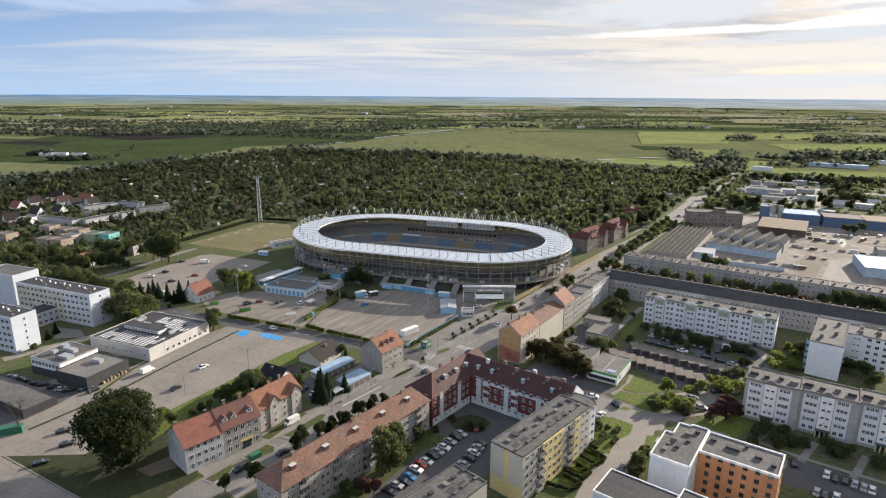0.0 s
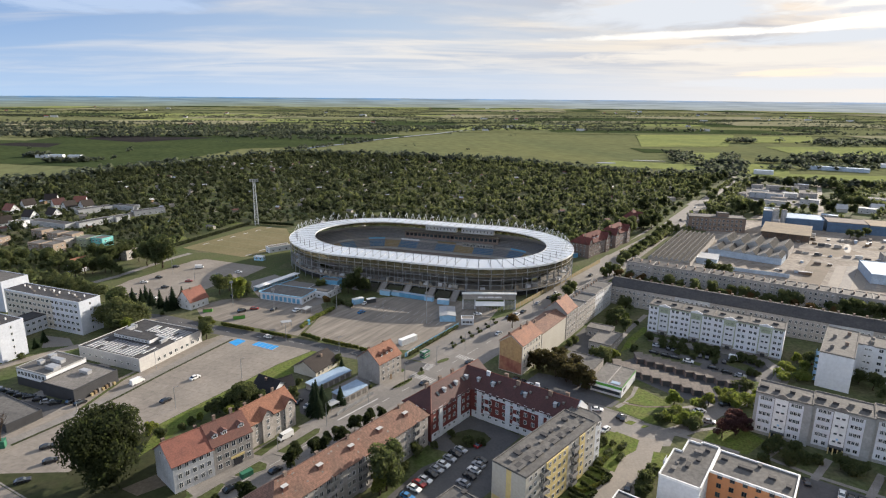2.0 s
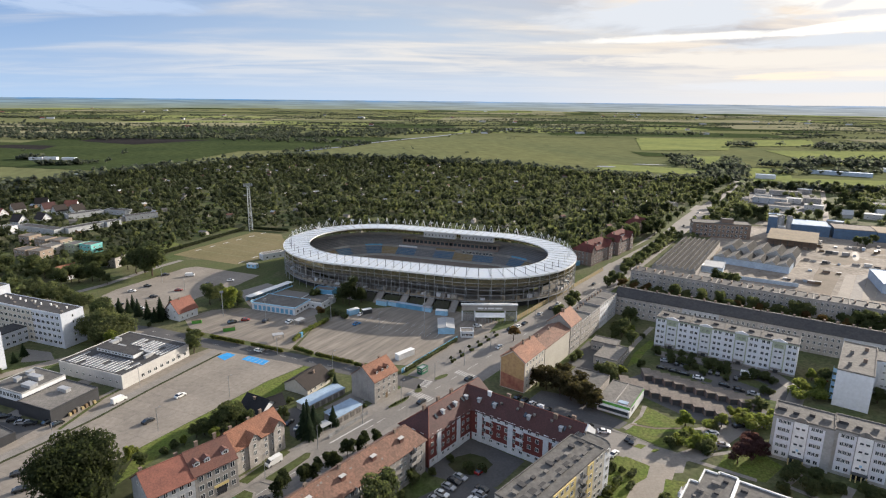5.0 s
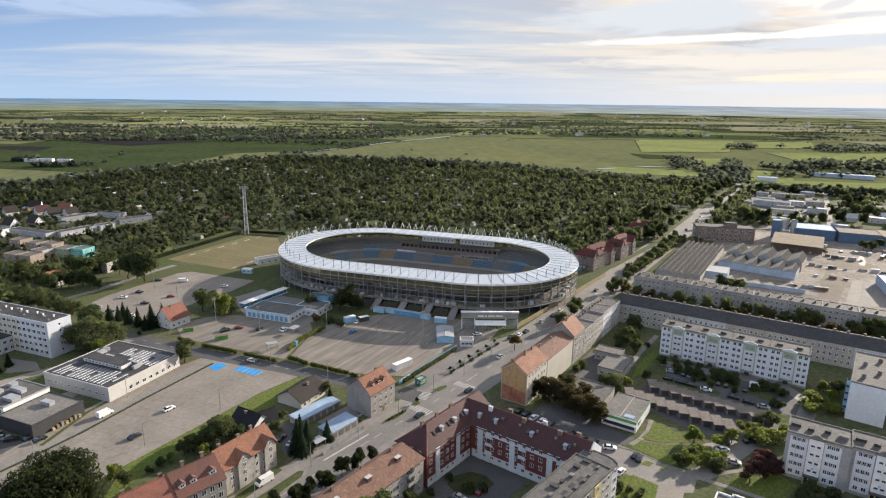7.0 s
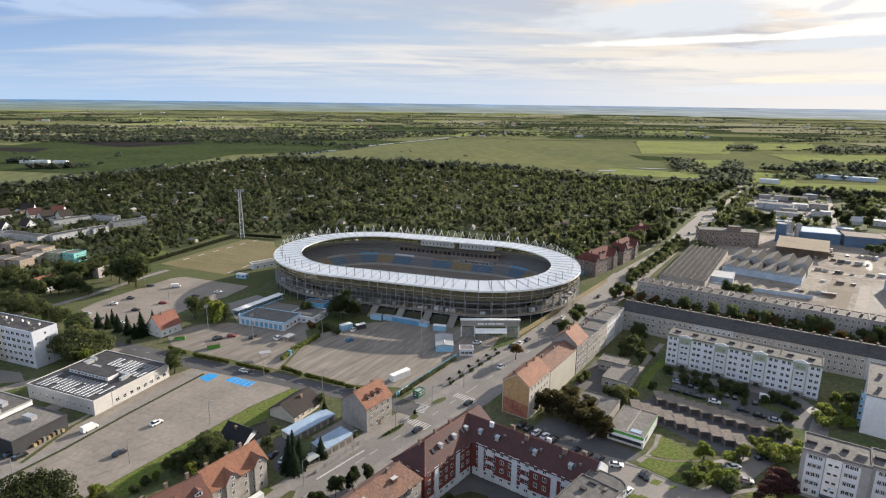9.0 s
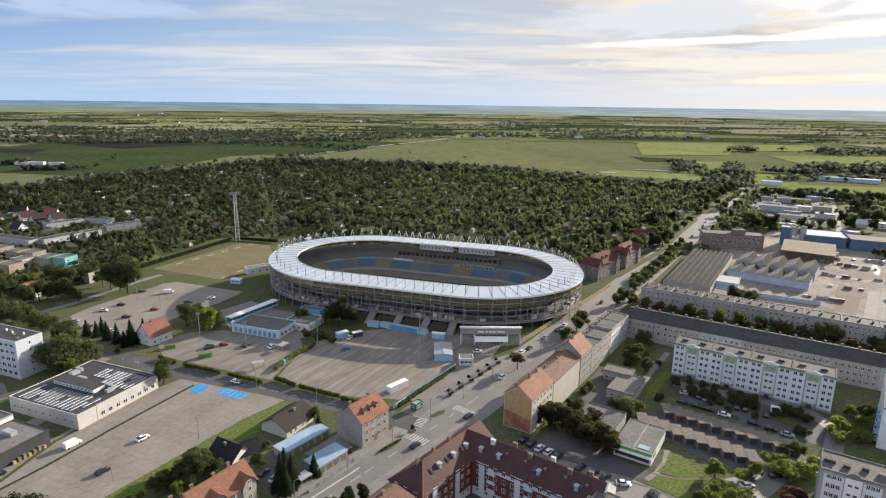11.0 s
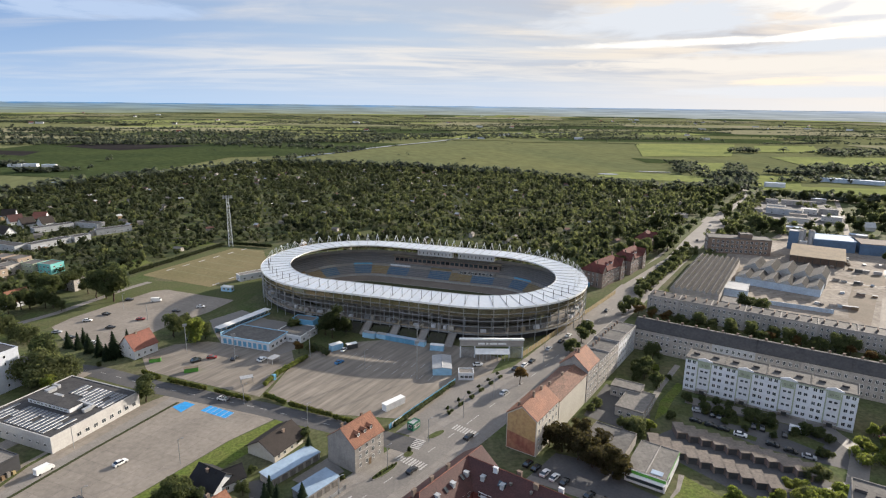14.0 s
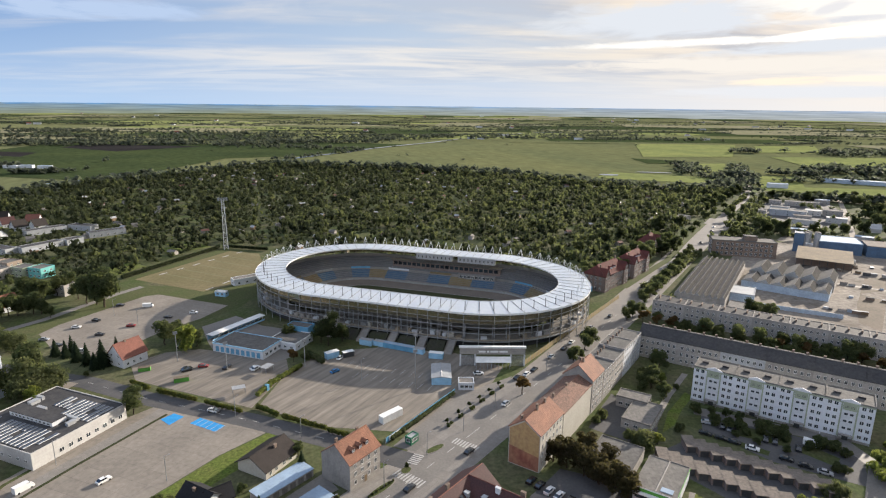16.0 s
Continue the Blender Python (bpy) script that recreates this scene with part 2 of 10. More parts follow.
M["concrete_lot"] = mat("worn_concrete_slabs", (0.255, 0.225, 0.19), 0.9, scale=0.05, fine=0.6, fine_var=0.25, second=(0.19, 0.168, 0.143), bump=0.2)
M["pavement"] = mat("pavement_slabs", (0.24, 0.222, 0.20), 0.9, scale=0.2, fine=2.0, fine_var=0.2, second=(0.18, 0.165, 0.15), bump=0.2)
M["estate_concrete"] = mat("warm_estate_concrete", (0.255, 0.225, 0.19), 0.9, scale=0.12, fine=1.2, fine_var=0.22, second=(0.20, 0.178, 0.152), bump=0.2)
M["stained_lot"] = mat("stained_concrete", (0.26, 0.228, 0.19), 0.9, scale=1.0, fine=0.7, fine_var=0.3, second=(0.15, 0.132, 0.112), bump=0.2, stretch=(58.5, 0.05, 0.5))
M["dark_soil"] = mat("dark_earth", (0.05, 0.046, 0.04), 0.95, scale=0.2, fine=1.2, fine_var=0.4, second=(0.05, 0.056, 0.03), bump=0.4, spec=0.05)
M["blue_paint"] = mat("blue_bay_paint", (0.03, 0.28, 0.62), 0.7, scale=0.4, fine=2.5, fine_var=0.25, var=0.25)
M["white_line"] = mat("worn_road_paint", (0.46, 0.45, 0.43), 0.7, scale=0.5, fine=3, fine_var=0.3)
M["pitch"] = mat("dry_training_pitch", (0.175, 0.145, 0.08), 0.95, scale=0.04, fine=0.5, fine_var=0.25, second=(0.135, 0.12, 0.06), spec=0.1)
# grass darkened in its colour for shade under the tree and in the courtyard
M["infield"] = mat("shade_darkened_grass", (0.036, 0.046, 0.018), 0.95, scale=0.12, fine=0.5, fine_var=0.35, second=(0.05, 0.05, 0.026), spec=0.1)
M["track"] = mat("speedway_shale", (0.16, 0.135, 0.115), 0.95, scale=0.1, fine=1.0, fine_var=0.2, spec=0.1)
M["white_wall"] = mat("white_render", (0.57, 0.585, 0.605), 0.85, scale=0.15, fine=1.2, fine_var=0.15, second=(0.48, 0.495, 0.515), world=False)
M["hotel_wall"] = mat("hotel_render", (0.46, 0.49, 0.54), 0.85, scale=0.15, fine=1.2, fine_var=0.15, second=(0.38, 0.41, 0.46), world=False)
M["tan_render"] = mat("tan_house_render", (0.28, 0.225, 0.175), 0.9, scale=0.25, fine=1.4, fine_var=0.2, second=(0.22, 0.175, 0.14), world=False)
M["cream_wall"] = mat("cream_render", (0.44, 0.415, 0.36), 0.85, scale=0.15, fine=1.2, fine_var=0.12, world=False, var=0.15)
M["dusty_white"] = mat("dusty_white_render", (0.45, 0.44, 0.42), 0.85, scale=0.15, fine=1.2, fine_var=0.15, second=(0.37, 0.36, 0.345), world=False)
M["yellow_wall"] = mat("yellow_render", (0.58, 0.46, 0.21), 0.85, scale=0.15, fine=1.2, fine_var=0.12, world=False, var=0.15)
M["grey_wall"] = mat("old_grey_render", (0.32, 0.30, 0.275), 0.9, scale=0.25, fine=1.5, fine_var=0.25, second=(0.22, 0.205, 0.19), bump=0.2, world=False)
M["pale_render"] = mat("blue_grey_render", (0.40, 0.42, 0.44), 0.9, scale=0.25, fine=1.5, fine_var=0.25, second=(0.30, 0.31, 0.32), bump=0.2, world=False)
M["dirty_wall"] = mat("sooty_render", (0.39, 0.365, 0.34), 0.9, scale=0.35, fine=1.8, fine_var=0.3, second=(0.26, 0.24, 0.22), bump=0.2, world=False)
M["panel_wall"] = mat("pale_panel_wall", (0.60, 0.62, 0.65), 0.85, scale=0.12, fine=0.9, fine_var=0.15, second=(0.51, 0.53, 0.56), world=False)
M["green_panel"] = mat("sage_green_panel", (0.33, 0.37, 0.27), 0.85, scale=0.3, fine=1.5, fine_var=0.12, world=False)
M["red_wall"] = mat("brick_red_render", (0.16, 0.047, 0.04), 0.85, scale=0.3, fine=1.6, fine_var=0.2, world=False)
M["orange_wall"] = mat("orange_render", (0.52, 0.235, 0.11), 0.85, scale=0.2, fine=1.4, fine_var=0.12, world=False)
M["mural"] = mat("red_brown_mural_wall", (0.36, 0.19, 0.11), 0.85, scale=0.25, fine=0.7, fine_var=0.3, second=(0.25, 0.095, 0.07), world=False)
M["ochre_wall"] = mat("faded_ochre_wall", (0.44, 0.31, 0.14), 0.85, scale=0.2, fine=0.8, fine_var=0.25, second=(0.34, 0.22, 0.12), world=False)
M["brick"] = mat("old_brown_brick", (0.22, 0.165, 0.13), 0.9, scale=0.3, fine=2.0, fine_var=0.3, second=(0.145, 0.108, 0.086), bump=0.2, world=False)
M["black_clad"] = mat("anthracite_cladding", (0.045, 0.046, 0.05), 0.6, scale=0.3, fine=1.5, fine_var=0.15, world=False)
M["tar_roof"] = mat("bitumen_roof", (0.095, 0.092, 0.088), 0.88, scale=0.13, fine=0.9, fine_var=0.4, second=(0.145, 0.137, 0.127), bump=0.3, spec=0.2)
M["old_felt"] = mat("old_roofing_felt", (0.07, 0.068, 0.066), 1.0, scale=0.2, fine=0.9, fine_var=0.4, second=(0.045, 0.044, 0.043), bump=0.3, spec=0.05)
M["tan_roof"] = mat("dusty_tan_roof", (0.34, 0.28, 0.20), 0.95, scale=0.15, fine=0.8, fine_var=0.25, second=(0.27, 0.225, 0.17), spec=0.05)
M["old_stucco"] = mat("dark_old_stucco", (0.24, 0.19, 0.165), 0.9, scale=0.3, fine=1.5, fine_var=0.3, second=(0.16, 0.12, 0.105), bump=0.2, world=False)
M["garage_roof"] = mat("brown_dusty_felt", (0.20, 0.17, 0.145), 0.95, scale=0.25, fine=1.2, fine_var=0.35, second=(0.14, 0.118, 0.10), bump=0.3)
M["leaf_mid"] = leaf_mat("paler_leaves", (0.075, 0.092, 0.042), (0.115, 0.128, 0.06))
M["dark_tar"] = mat("dark_bitumen_roof", (0.045, 0.045, 0.048), 0.8, scale=0.2, fine=1.0, fine_var=0.35, second=(0.07, 0.067, 0.066), bump=0.3, spec=0.18)
M["pale_roof"] = mat("pale_membrane_roof", (0.215, 0.20, 0.182), 0.9, scale=0.12, fine=0.8, fine_var=0.35, second=(0.165, 0.155, 0.142), spec=0.15)
M["tile_orange"] = mat("orange_clay_tiles", (0.32, 0.145, 0.088), 0.8, scale=0.3, fine=2.2, fine_var=0.4, second=(0.21, 0.10, 0.065), bump=0.6)
M["tile_red"] = mat("red_clay_tiles", (0.235, 0.095, 0.068), 0.8, scale=0.3, fine=2.5, fine_var=0.35, second=(0.16, 0.068, 0.052), bump=0.6)
M["tile_old"] = mat("weathered_clay_tiles", (0.275, 0.15, 0.108), 0.85, scale=0.22, fine=1.6, fine_var=0.5, second=(0.17, 0.105, 0.08), bump=0.6)
M["tile_maroon"] = mat("maroon_tiles", (0.082, 0.036, 0.034), 0.7, scale=0.3, fine=2.5, fine_var=0.4, bump=0.6, spec=0.2, second=(0.058, 0.03, 0.029))
M["tile_villa"] = mat("old_dark_red_tiles", (0.15, 0.05, 0.042), 0.85, scale=0.3, fine=2.0, fine_var=0.4, second=(0.085, 0.038, 0.034), bump=0.5, spec=0.1)
M["black_tile"] = mat("black_tiles", (0.022, 0.022, 0.024), 0.75, scale=0.4, fine=2.5, fine_var=0.3, bump=0.5, spec=0.15)
M["tile_rust"] = mat("rust_brown_tiles", (0.145, 0.065, 0.05), 0.8, scale=0.3, fine=2.5, fine_var=0.35, second=(0.11, 0.058, 0.048), bump=0.6)
M["panel_grey"] = mat("grey_washed_concrete", (0.34, 0.34, 0.325), 0.9, scale=0.2, fine=1.2, fine_var=0.25, second=(0.27, 0.27, 0.26), bump=0.2, world=False)
M["tile_brown"] = mat("brown_tiles", (0.042, 0.035, 0.032), 0.75, scale=0.4, fine=3, fine_var=0.3, bump=0.5, spec=0.12)
M["metal_roof"] = mat("galvanised_sheet", (0.40, 0.41, 0.42), 0.5, 0.3, scale=0.15, fine=1.0, fine_var=0.2)
M["blue_roof"] = mat("blue_grey_sheet", (0.29, 0.38, 0.48), 0.7, 0.0, scale=0.2, fine=1.2, fine_var=0.15)
M["polycarb"] = mat("translucent_roof_sheet", (0.60, 0.64, 0.68), 0.5, 0.1, scale=0.1, fine=0.8, fine_var=0.15, rand=0.04, second=(0.52, 0.58, 0.66))
def let_through(m, share):
    """A sheet that passes a part of the daylight."""
    nt = m.node_tree
    b, out = nt.nodes["Principled BSDF"], nt.nodes["Material Output"]
    tr, mx = nt.nodes.new("ShaderNodeBsdfTranslucent"), nt.nodes.new("ShaderNodeMixShader")
    tr.inputs[0].default_value = (0.85, 0.86, 0.86, 1)
    mx.inputs[0].default_value = share
    nt.links.new(b.outputs[0], mx.inputs[1])
    nt.links.new(tr.outputs[0], mx.inputs[2])
    nt.links.new(mx.outputs[0], out.inputs[0])


let_through(M["polycarb"], 0.25)
M["steel"] = mat("galvanised_steel", (0.36, 0.37, 0.38), 0.5, 0.5, scale=0.5, fine=2, fine_var=0.15)
M["smoked"] = mat("smoked_sheet", (0.20, 0.165, 0.10), 0.3, 0.0, scale=0.2, fine=1.0, fine_var=0.2, spec=0.5)
nt = M["smoked"].node_tree
clear, blend = nt.nodes.new("ShaderNodeBsdfTransparent"), nt.nodes.new("ShaderNodeMixShader")
clear.inputs[0].default_value, blend.inputs[0].default_value = (0.8, 0.78, 0.66, 1), 0.38
nt.links.new(clear.outputs[0], blend.inputs[1])
nt.links.new(nt.nodes["Principled BSDF"].outputs[0], blend.inputs[2])
nt.links.new(blend.outputs[0], nt.nodes["Material Output"].inputs[0])
M["mast_grey"] = mat("grey_painted_steel", (0.17, 0.17, 0.175), 0.6, 0.2, scale=0.5, fine=2, fine_var=0.15)
M["dark_steel"] = mat("dark_steel", (0.10, 0.105, 0.11), 0.5, 0.6, scale=0.5, fine=2, fine_var=0.15)
M["stand"] = mat("stand_concrete", (0.25, 0.235, 0.215), 0.9, scale=0.2, fine=1.2, fine_var=0.2)
M["seat_blue"] = mat("blue_seats", (0.07, 0.13, 0.20), 0.7, scale=0.5, fine=2.5, fine_var=0.3)
M["seat_yellow"] = mat("yellow_seats", (0.22, 0.165, 0.085), 0.7, scale=0.5, fine=2.5, fine_var=0.3)
M["seat_grey"] = mat("grey_seats", (0.15, 0.15, 0.155), 0.7, scale=0.5, fine=2.5, fine_var=0.3)
M["white_paint"] = mat("white_paint", (0.75, 0.75, 0.73), 0.55, scale=0.5, fine=2.5, fine_var=0.1)
M["blue_box"] = mat("pale_blue_steel", (0.30, 0.52, 0.70), 0.55, scale=0.4, fine=2, fine_var=0.12)
M["ice_blue"] = mat("faded_pale_blue_paint", (0.40, 0.48, 0.57), 0.7, scale=0.3, fine=1.5, fine_var=0.25, second=(0.31, 0.36, 0.42))
M["blue_clad"] = mat("blue_sheet_cladding", (0.09, 0.15, 0.235), 0.65, scale=0.3, fine=1.5, fine_var=0.25, second=(0.07, 0.11, 0.17))
M["azure"] = mat("azure_paint", (0.12, 0.31, 0.47), 0.6, scale=0.4, fine=2, fine_var=0.12)
M["green_paint"] = mat("bright_green_paint", (0.10, 0.31, 0.055), 0.55, scale=0.5, fine=2, fine_var=0.15)
M["teal"] = mat("turquoise_render", (0.16, 0.45, 0.43), 0.8, scale=0.3, fine=1.5, fine_var=0.15)
M["wood"] = mat("weathered_wood", (0.20, 0.14, 0.085), 0.8, scale=0.6, fine=3, fine_var=0.3)
M["fence"] = mat("ochre_fence_panels", (0.34, 0.27, 0.14), 0.8, scale=0.6, fine=3, fine_var=0.2)
M["frame_white"] = mat("window_frame", (0.68, 0.68, 0.66), 0.5, scale=1, fine=4, fine_var=0.1)
M["balcony"] = mat("balcony_parapet", (0.31, 0.295, 0.275), 0.8, scale=0.4, fine=2, fine_var=0.25, rand=0.35)
M["glass"] = mat("window_glass", (0.035, 0.045, 0.055), 0.08, 0.0, scale=0.6, fine=2, fine_var=0.2, spec=0.8, rand=0.5)
M["solar"] = mat("solar_cells", (0.03, 0.045, 0.075), 0.35, 0.0, scale=0.6, fine=2, fine_var=0.15, spec=0.8)
M["water"] = mat("still_water", (0.05, 0.06, 0.06), 0.06, 0.0, scale=0.02, fine=0.2, fine_var=0.1, spec=0.8)
M["bark"] = mat("bark", (0.07, 0.05, 0.035), 0.95, scale=0.8, fine=5, fine_var=0.35, bump=0.5)
M["tyre"] = mat("tyre", (0.02, 0.02, 0.02), 0.85, scale=3, fine=8, fine_var=0.2)
M["rubble"] = mat("pale_yard_concrete", (0.36, 0.318, 0.27), 0.95, scale=0.035, fine=0.35, fine_var=0.5, second=(0.15, 0.125, 0.10), spec=0.15)
M["soil"] = mat("bare_soil", (0.18, 0.14, 0.105), 0.95, scale=0.08, fine=0.8, fine_var=0.35, second=(0.12, 0.10, 0.072))
M["leaf"] = leaf_mat("leaves", (0.058, 0.077, 0.033), (0.095, 0.108, 0.048))
M["wood_leaf"] = leaf_mat("woodland_leaves", (0.033, 0.044, 0.023), (0.053, 0.062, 0.031))
# yellow-green leaves, raised further in the colour for sun on them
M["leaf_light"] = leaf_mat("light_sunned_leaves", (0.115, 0.155, 0.034), (0.18, 0.195, 0.055))
M["leaf_dark"] = leaf_mat("dark_leaves", (0.027, 0.038, 0.016), (0.046, 0.056, 0.023))
M["leaf_bronze"] = leaf_mat("bronze_leaves", (0.044, 0.038, 0.02), (0.07, 0.062, 0.028))
M["leaf_purple"] = leaf_mat("purple_leaves", (0.06, 0.032, 0.036), (0.10, 0.05, 0.048))
M["leaf_autumn"] = leaf_mat("turning_leaves", (0.075, 0.05, 0.022), (0.12, 0.08, 0.034))
# far leaves paled and greyed, with the distance haze in their colour
M["leaf_far_hazed"] = leaf_mat("far_woods", (0.062, 0.075, 0.058), (0.085, 0.10, 0.078))
M["conifer"] = leaf_mat("spruce_needles", (0.022, 0.037, 0.02), (0.034, 0.054, 0.027))
M["hedge"] = leaf_mat("hedge_leaves", (0.05, 0.08, 0.02), (0.12, 0.12, 0.03))


# blades of grass catch low light along their edges
for key in ("grass", "lush", "meadow", "field_gold", "field_lime"):
    b = M[key].node_tree.nodes["Principled BSDF"]
    b.inputs["Sheen Weight"].default_value, b.inputs["Sheen Roughness"].default_value = 0.035, 0.5
    b.inputs["Sheen Tint"].default_value = (0.8, 0.8, 0.5, 1)


# ---- mesh building ----
class MB:
    """Collects faces with a material each and makes one mesh of them."""

    def __init__(self):
        self.v, self.f, self.m = [], [], []

    def face(self, pts, mi=0):
        n = len(self.v)
        self.v += [tuple(p) for p in pts]
        self.f.append(tuple(range(n, n + len(pts))))
        self.m.append(mi)

    def box(self, x0, x1, y0, y1, z0, z1, mi=0, top=None, bottom=True):
        n = len(self.v)
        self.v += [(x0, y0, z0), (x1, y0, z0), (x1, y1, z0), (x0, y1, z0), (x0, y0, z1), (x1, y0, z1), (x1, y1, z1), (x0, y1, z1)]
        fs = [(0, 1, 5, 4), (1, 2, 6, 5), (2, 3, 7, 6), (3, 0, 4, 7), (4, 5, 6, 7)] + ([(3, 2, 1, 0)] if bottom else [])
        for k, f in enumerate(fs):
            self.f.append(tuple(n + i for i in f))
            self.m.append(top if (top is not None and k == 4) else mi)

    def prism(self, poly, z0, z1, mi=0, top=None):
        """An upright prism over an anticlockwise outline."""
        k = len(poly)
        for i in range(k):
            a, b = poly[i], poly[(i + 1) % k]
            self.face([(*a, z0), (*b, z0), (*b, z1), (*a, z1)], mi)
        self.face([(*p, z1) for p in poly], mi if top is None else top)
        self.face([(*p, z0) for p in reversed(poly)], mi)

    def bar(self, a, b, r, mi=0, sides=4):
        a, b = Vector(a), Vector(b)
        d = (b - a).normalized()
        u = d.cross(Vector((0, 0, 1)) if abs(d.z) < 0.95 else Vector((1, 0, 0))).normalized()
        w = d.cross(u)
        ring = [(math.cos(2 * math.pi * i / sides + 0.785), math.sin(2 * math.pi * i / sides + 0.785)) for i in range(sides)]
        lo = [a + r * (c * u + s * w) for c, s in ring]
        hi = [b + r * (c * u + s * w) for c, s in ring]
        for i in range(sides):
            j = (i + 1) % sides
            self.face([lo[j], lo[i], hi[i], hi[j]], mi)
        self.face(lo, mi)
        self.face(hi[::-1], mi)

    def make(self, name, mats):
        me = bpy.data.meshes.new(name)
        seen, co, idx = {}, [], []
        for v in self.v:
            key = (round(v[0], 3), round(v[1], 3), round(v[2], 3))
            if key not in seen:
                seen[key] = len(co)
                co.append(v)
            idx.append(seen[key])
        me.from_pydata(co, [], [tuple(idx[i] for i in f) for f in self.f])
        for m in mats:
            me.materials.append(m)
        me.polygons.foreach_set("material_index", self.m)
        me.update()
        return me


def part(name, mb, mats, parent, label=""):
    mats = mats if isinstance(mats, (list, tuple)) else [mats]
    ob = new(name, mb.make(name, mats) if isinstance(mb, MB) else mb)
    if parent is not None:
        ob.parent = parent
    if label:
        ob["label"] = label
    return ob


def thing(name, x, y, heading=0.0, label="", category="", group="", z=0.0):
    ob = new(name)
    ob.empty_display_size = 0.2
    ob.matrix_basis = pose(x, y, z, 0, 0, heading)
    return tagged(ob, label, category, group)


def raw_mesh(name, co, tri, mats, mi=None):
    """A mesh from arrays of places and triangles."""
    me = bpy.data.meshes.new(name)
    co, tri = np.asarray(co, np.float32), np.asarray(tri, np.int32)
    me.vertices.add(len(co))
    me.vertices.foreach_set("co", co.ravel())
    me.loops.add(tri.size)
    me.loops.foreach_set("vertex_index", tri.ravel())
    me.polygons.add(len(tri))
    me.polygons.foreach_set("loop_start", np.arange(0, tri.size, 3, dtype=np.int32))
    me.polygons.foreach_set("loop_total", np.full(len(tri), 3, np.int32))
    for m in mats:
        me.materials.append(m)
    if mi is not None:
        me.polygons.foreach_set("material_index", np.asarray(mi, np.int32))
    me.update(calc_edges=True)
    me.validate()
    return me


def patch(name, pts, z, material, label="", category="", thick=0.0):
    """A flat sheet of the setting over an outline."""
    mb = MB()
    if sum(a[0] * b[1] - b[0] * a[1] for a, b in zip(pts, pts[1:] + pts[:1])) < 0:
        pts = pts[::-1]
    if thick:
        mb.prism(pts, z - thick, z)
    else:
        mb.face([(*p, z) for p in pts])
    ob = part(name, mb, material, None)
    return tagged(ob, label, category, "", "structure")


def strip(name, line, width, z, material, label="", category=""):
    """A band along a polyline."""
    mb, left, right = MB(), [], []
    for i, p in enumerate(line):
        a, b = line[max(0, i - 1)], line[min(len(line) - 1, i + 1)]
        d = Vector((b[0] - a[0], b[1] - a[1])).normalized()
        n = Vector((-d.y, d.x)) * width / 2
        left.append((p[0] + n.x, p[1] + n.y, z))
        right.append((p[0] - n.x, p[1] - n.y, z))
    for i in range(len(line) - 1):
        mb.face([right[i], right[i + 1], left[i + 1], left[i]])
    ob = part(name, mb, material, None)
    return tagged(ob, label, category, "", "structure")


def joints(m, size_x, size_y, turn, dark=0.75, w=0.012):
    """Thin dark joints of cast slabs over a surface."""
    nt = m.node_tree
    b = nt.nodes["Principled BSDF"]
    col = b.inputs["Base Color"].links[0].from_socket
    geo, mp, br, mx = nt.nodes.new("ShaderNodeNewGeometry"), nt.nodes.new("ShaderNodeMapping"), nt.nodes.new("ShaderNodeTexBrick"), nt.nodes.new("ShaderNodeMix")
    mp.inputs["Rotation"].default_value = (0, 0, radians(turn))
    mp.inputs["Scale"].default_value = (1 / size_x, 1 / size_y, 1)
    nt.links.new(geo.outputs["Position"], mp.inputs[0])
    nt.links.new(mp.outputs[0], br.inputs["Vector"])
    br.offset = 0.0
    br.inputs["Scale"].default_value, br.inputs["Mortar Size"].default_value = 1.0, w
    br.inputs["Brick Width"].default_value, br.inputs["Row Height"].default_value = 1.0, 1.0
    br.inputs["Color1"].default_value, br.inputs["Color2"].default_value, br.inputs["Mortar"].default_value = (1, 1, 1, 1), (0.9, 0.9, 0.9, 1), (dark, dark, dark, 1)
    mx.data_type, mx.blend_type = "RGBA", "MULTIPLY"
    mx.inputs[0].default_value = 1.0
    nt.links.new(col, mx.inputs[6])
    nt.links.new(br.outputs["Color"], mx.inputs[7])
    nt.links.new(mx.outputs[2], b.inputs["Base Color"])


joints(M["concrete_lot"], 6.0, 6.0, 22)
joints(M["stained_lot"], 6.0, 6.0, 31.5, 0.85)
joints(M["pavement"], 1.5, 1.5, 35, 0.8, 0.03)
joints(M["tile_orange"], 0.35, 0.35, 38, 0.6, 0.1)
joints(M["tile_old"], 0.35, 0.35, 38, 0.6, 0.1)
joints(M["pale_roof"], 1.2, 6.0, 34, 0.8, 0.03)

# ---- ground, roads and surfaces ----
def far(x, y):
    """The far plain, drawn nearer and lifted so that the land still reaches the horizon: place, lift and scale."""
    d = math.hypot(x, y)
    if d <= 2000:
        return x, y, 0.0, 1.0
    u = d - 2000
    k = (2000 + u / (1 + u / 2850)) / d
    return x * k, y * k, 110 * (1 - k), k


def build_ground():
    mb = MB()
    rings = [0, 60, 150, 300, 500, 800, 1200, 1600, 2000, 2300, 2700, 3200, 4000, 5000, 6500, 8500, 12000, 18000, 26000]
    n = 96
    pts = [[far(d * math.cos(2 * math.pi * i / n), d * math.sin(2 * math.pi * i / n))[:3] for i in range(n)] for d in rings]
    for a, b in zip(pts[1:], pts[2:]):
        for i in range(n):
            j = (i + 1) % n
            mb.face([a[i], b[i], b[j], a[j]])
    mb.face(pts[1])
    ob = part("ground", mb, M["meadow"], None)
    tagged(ob, "wide green river meadows running flat to the horizon", "ground", "", "structure")


build_ground()


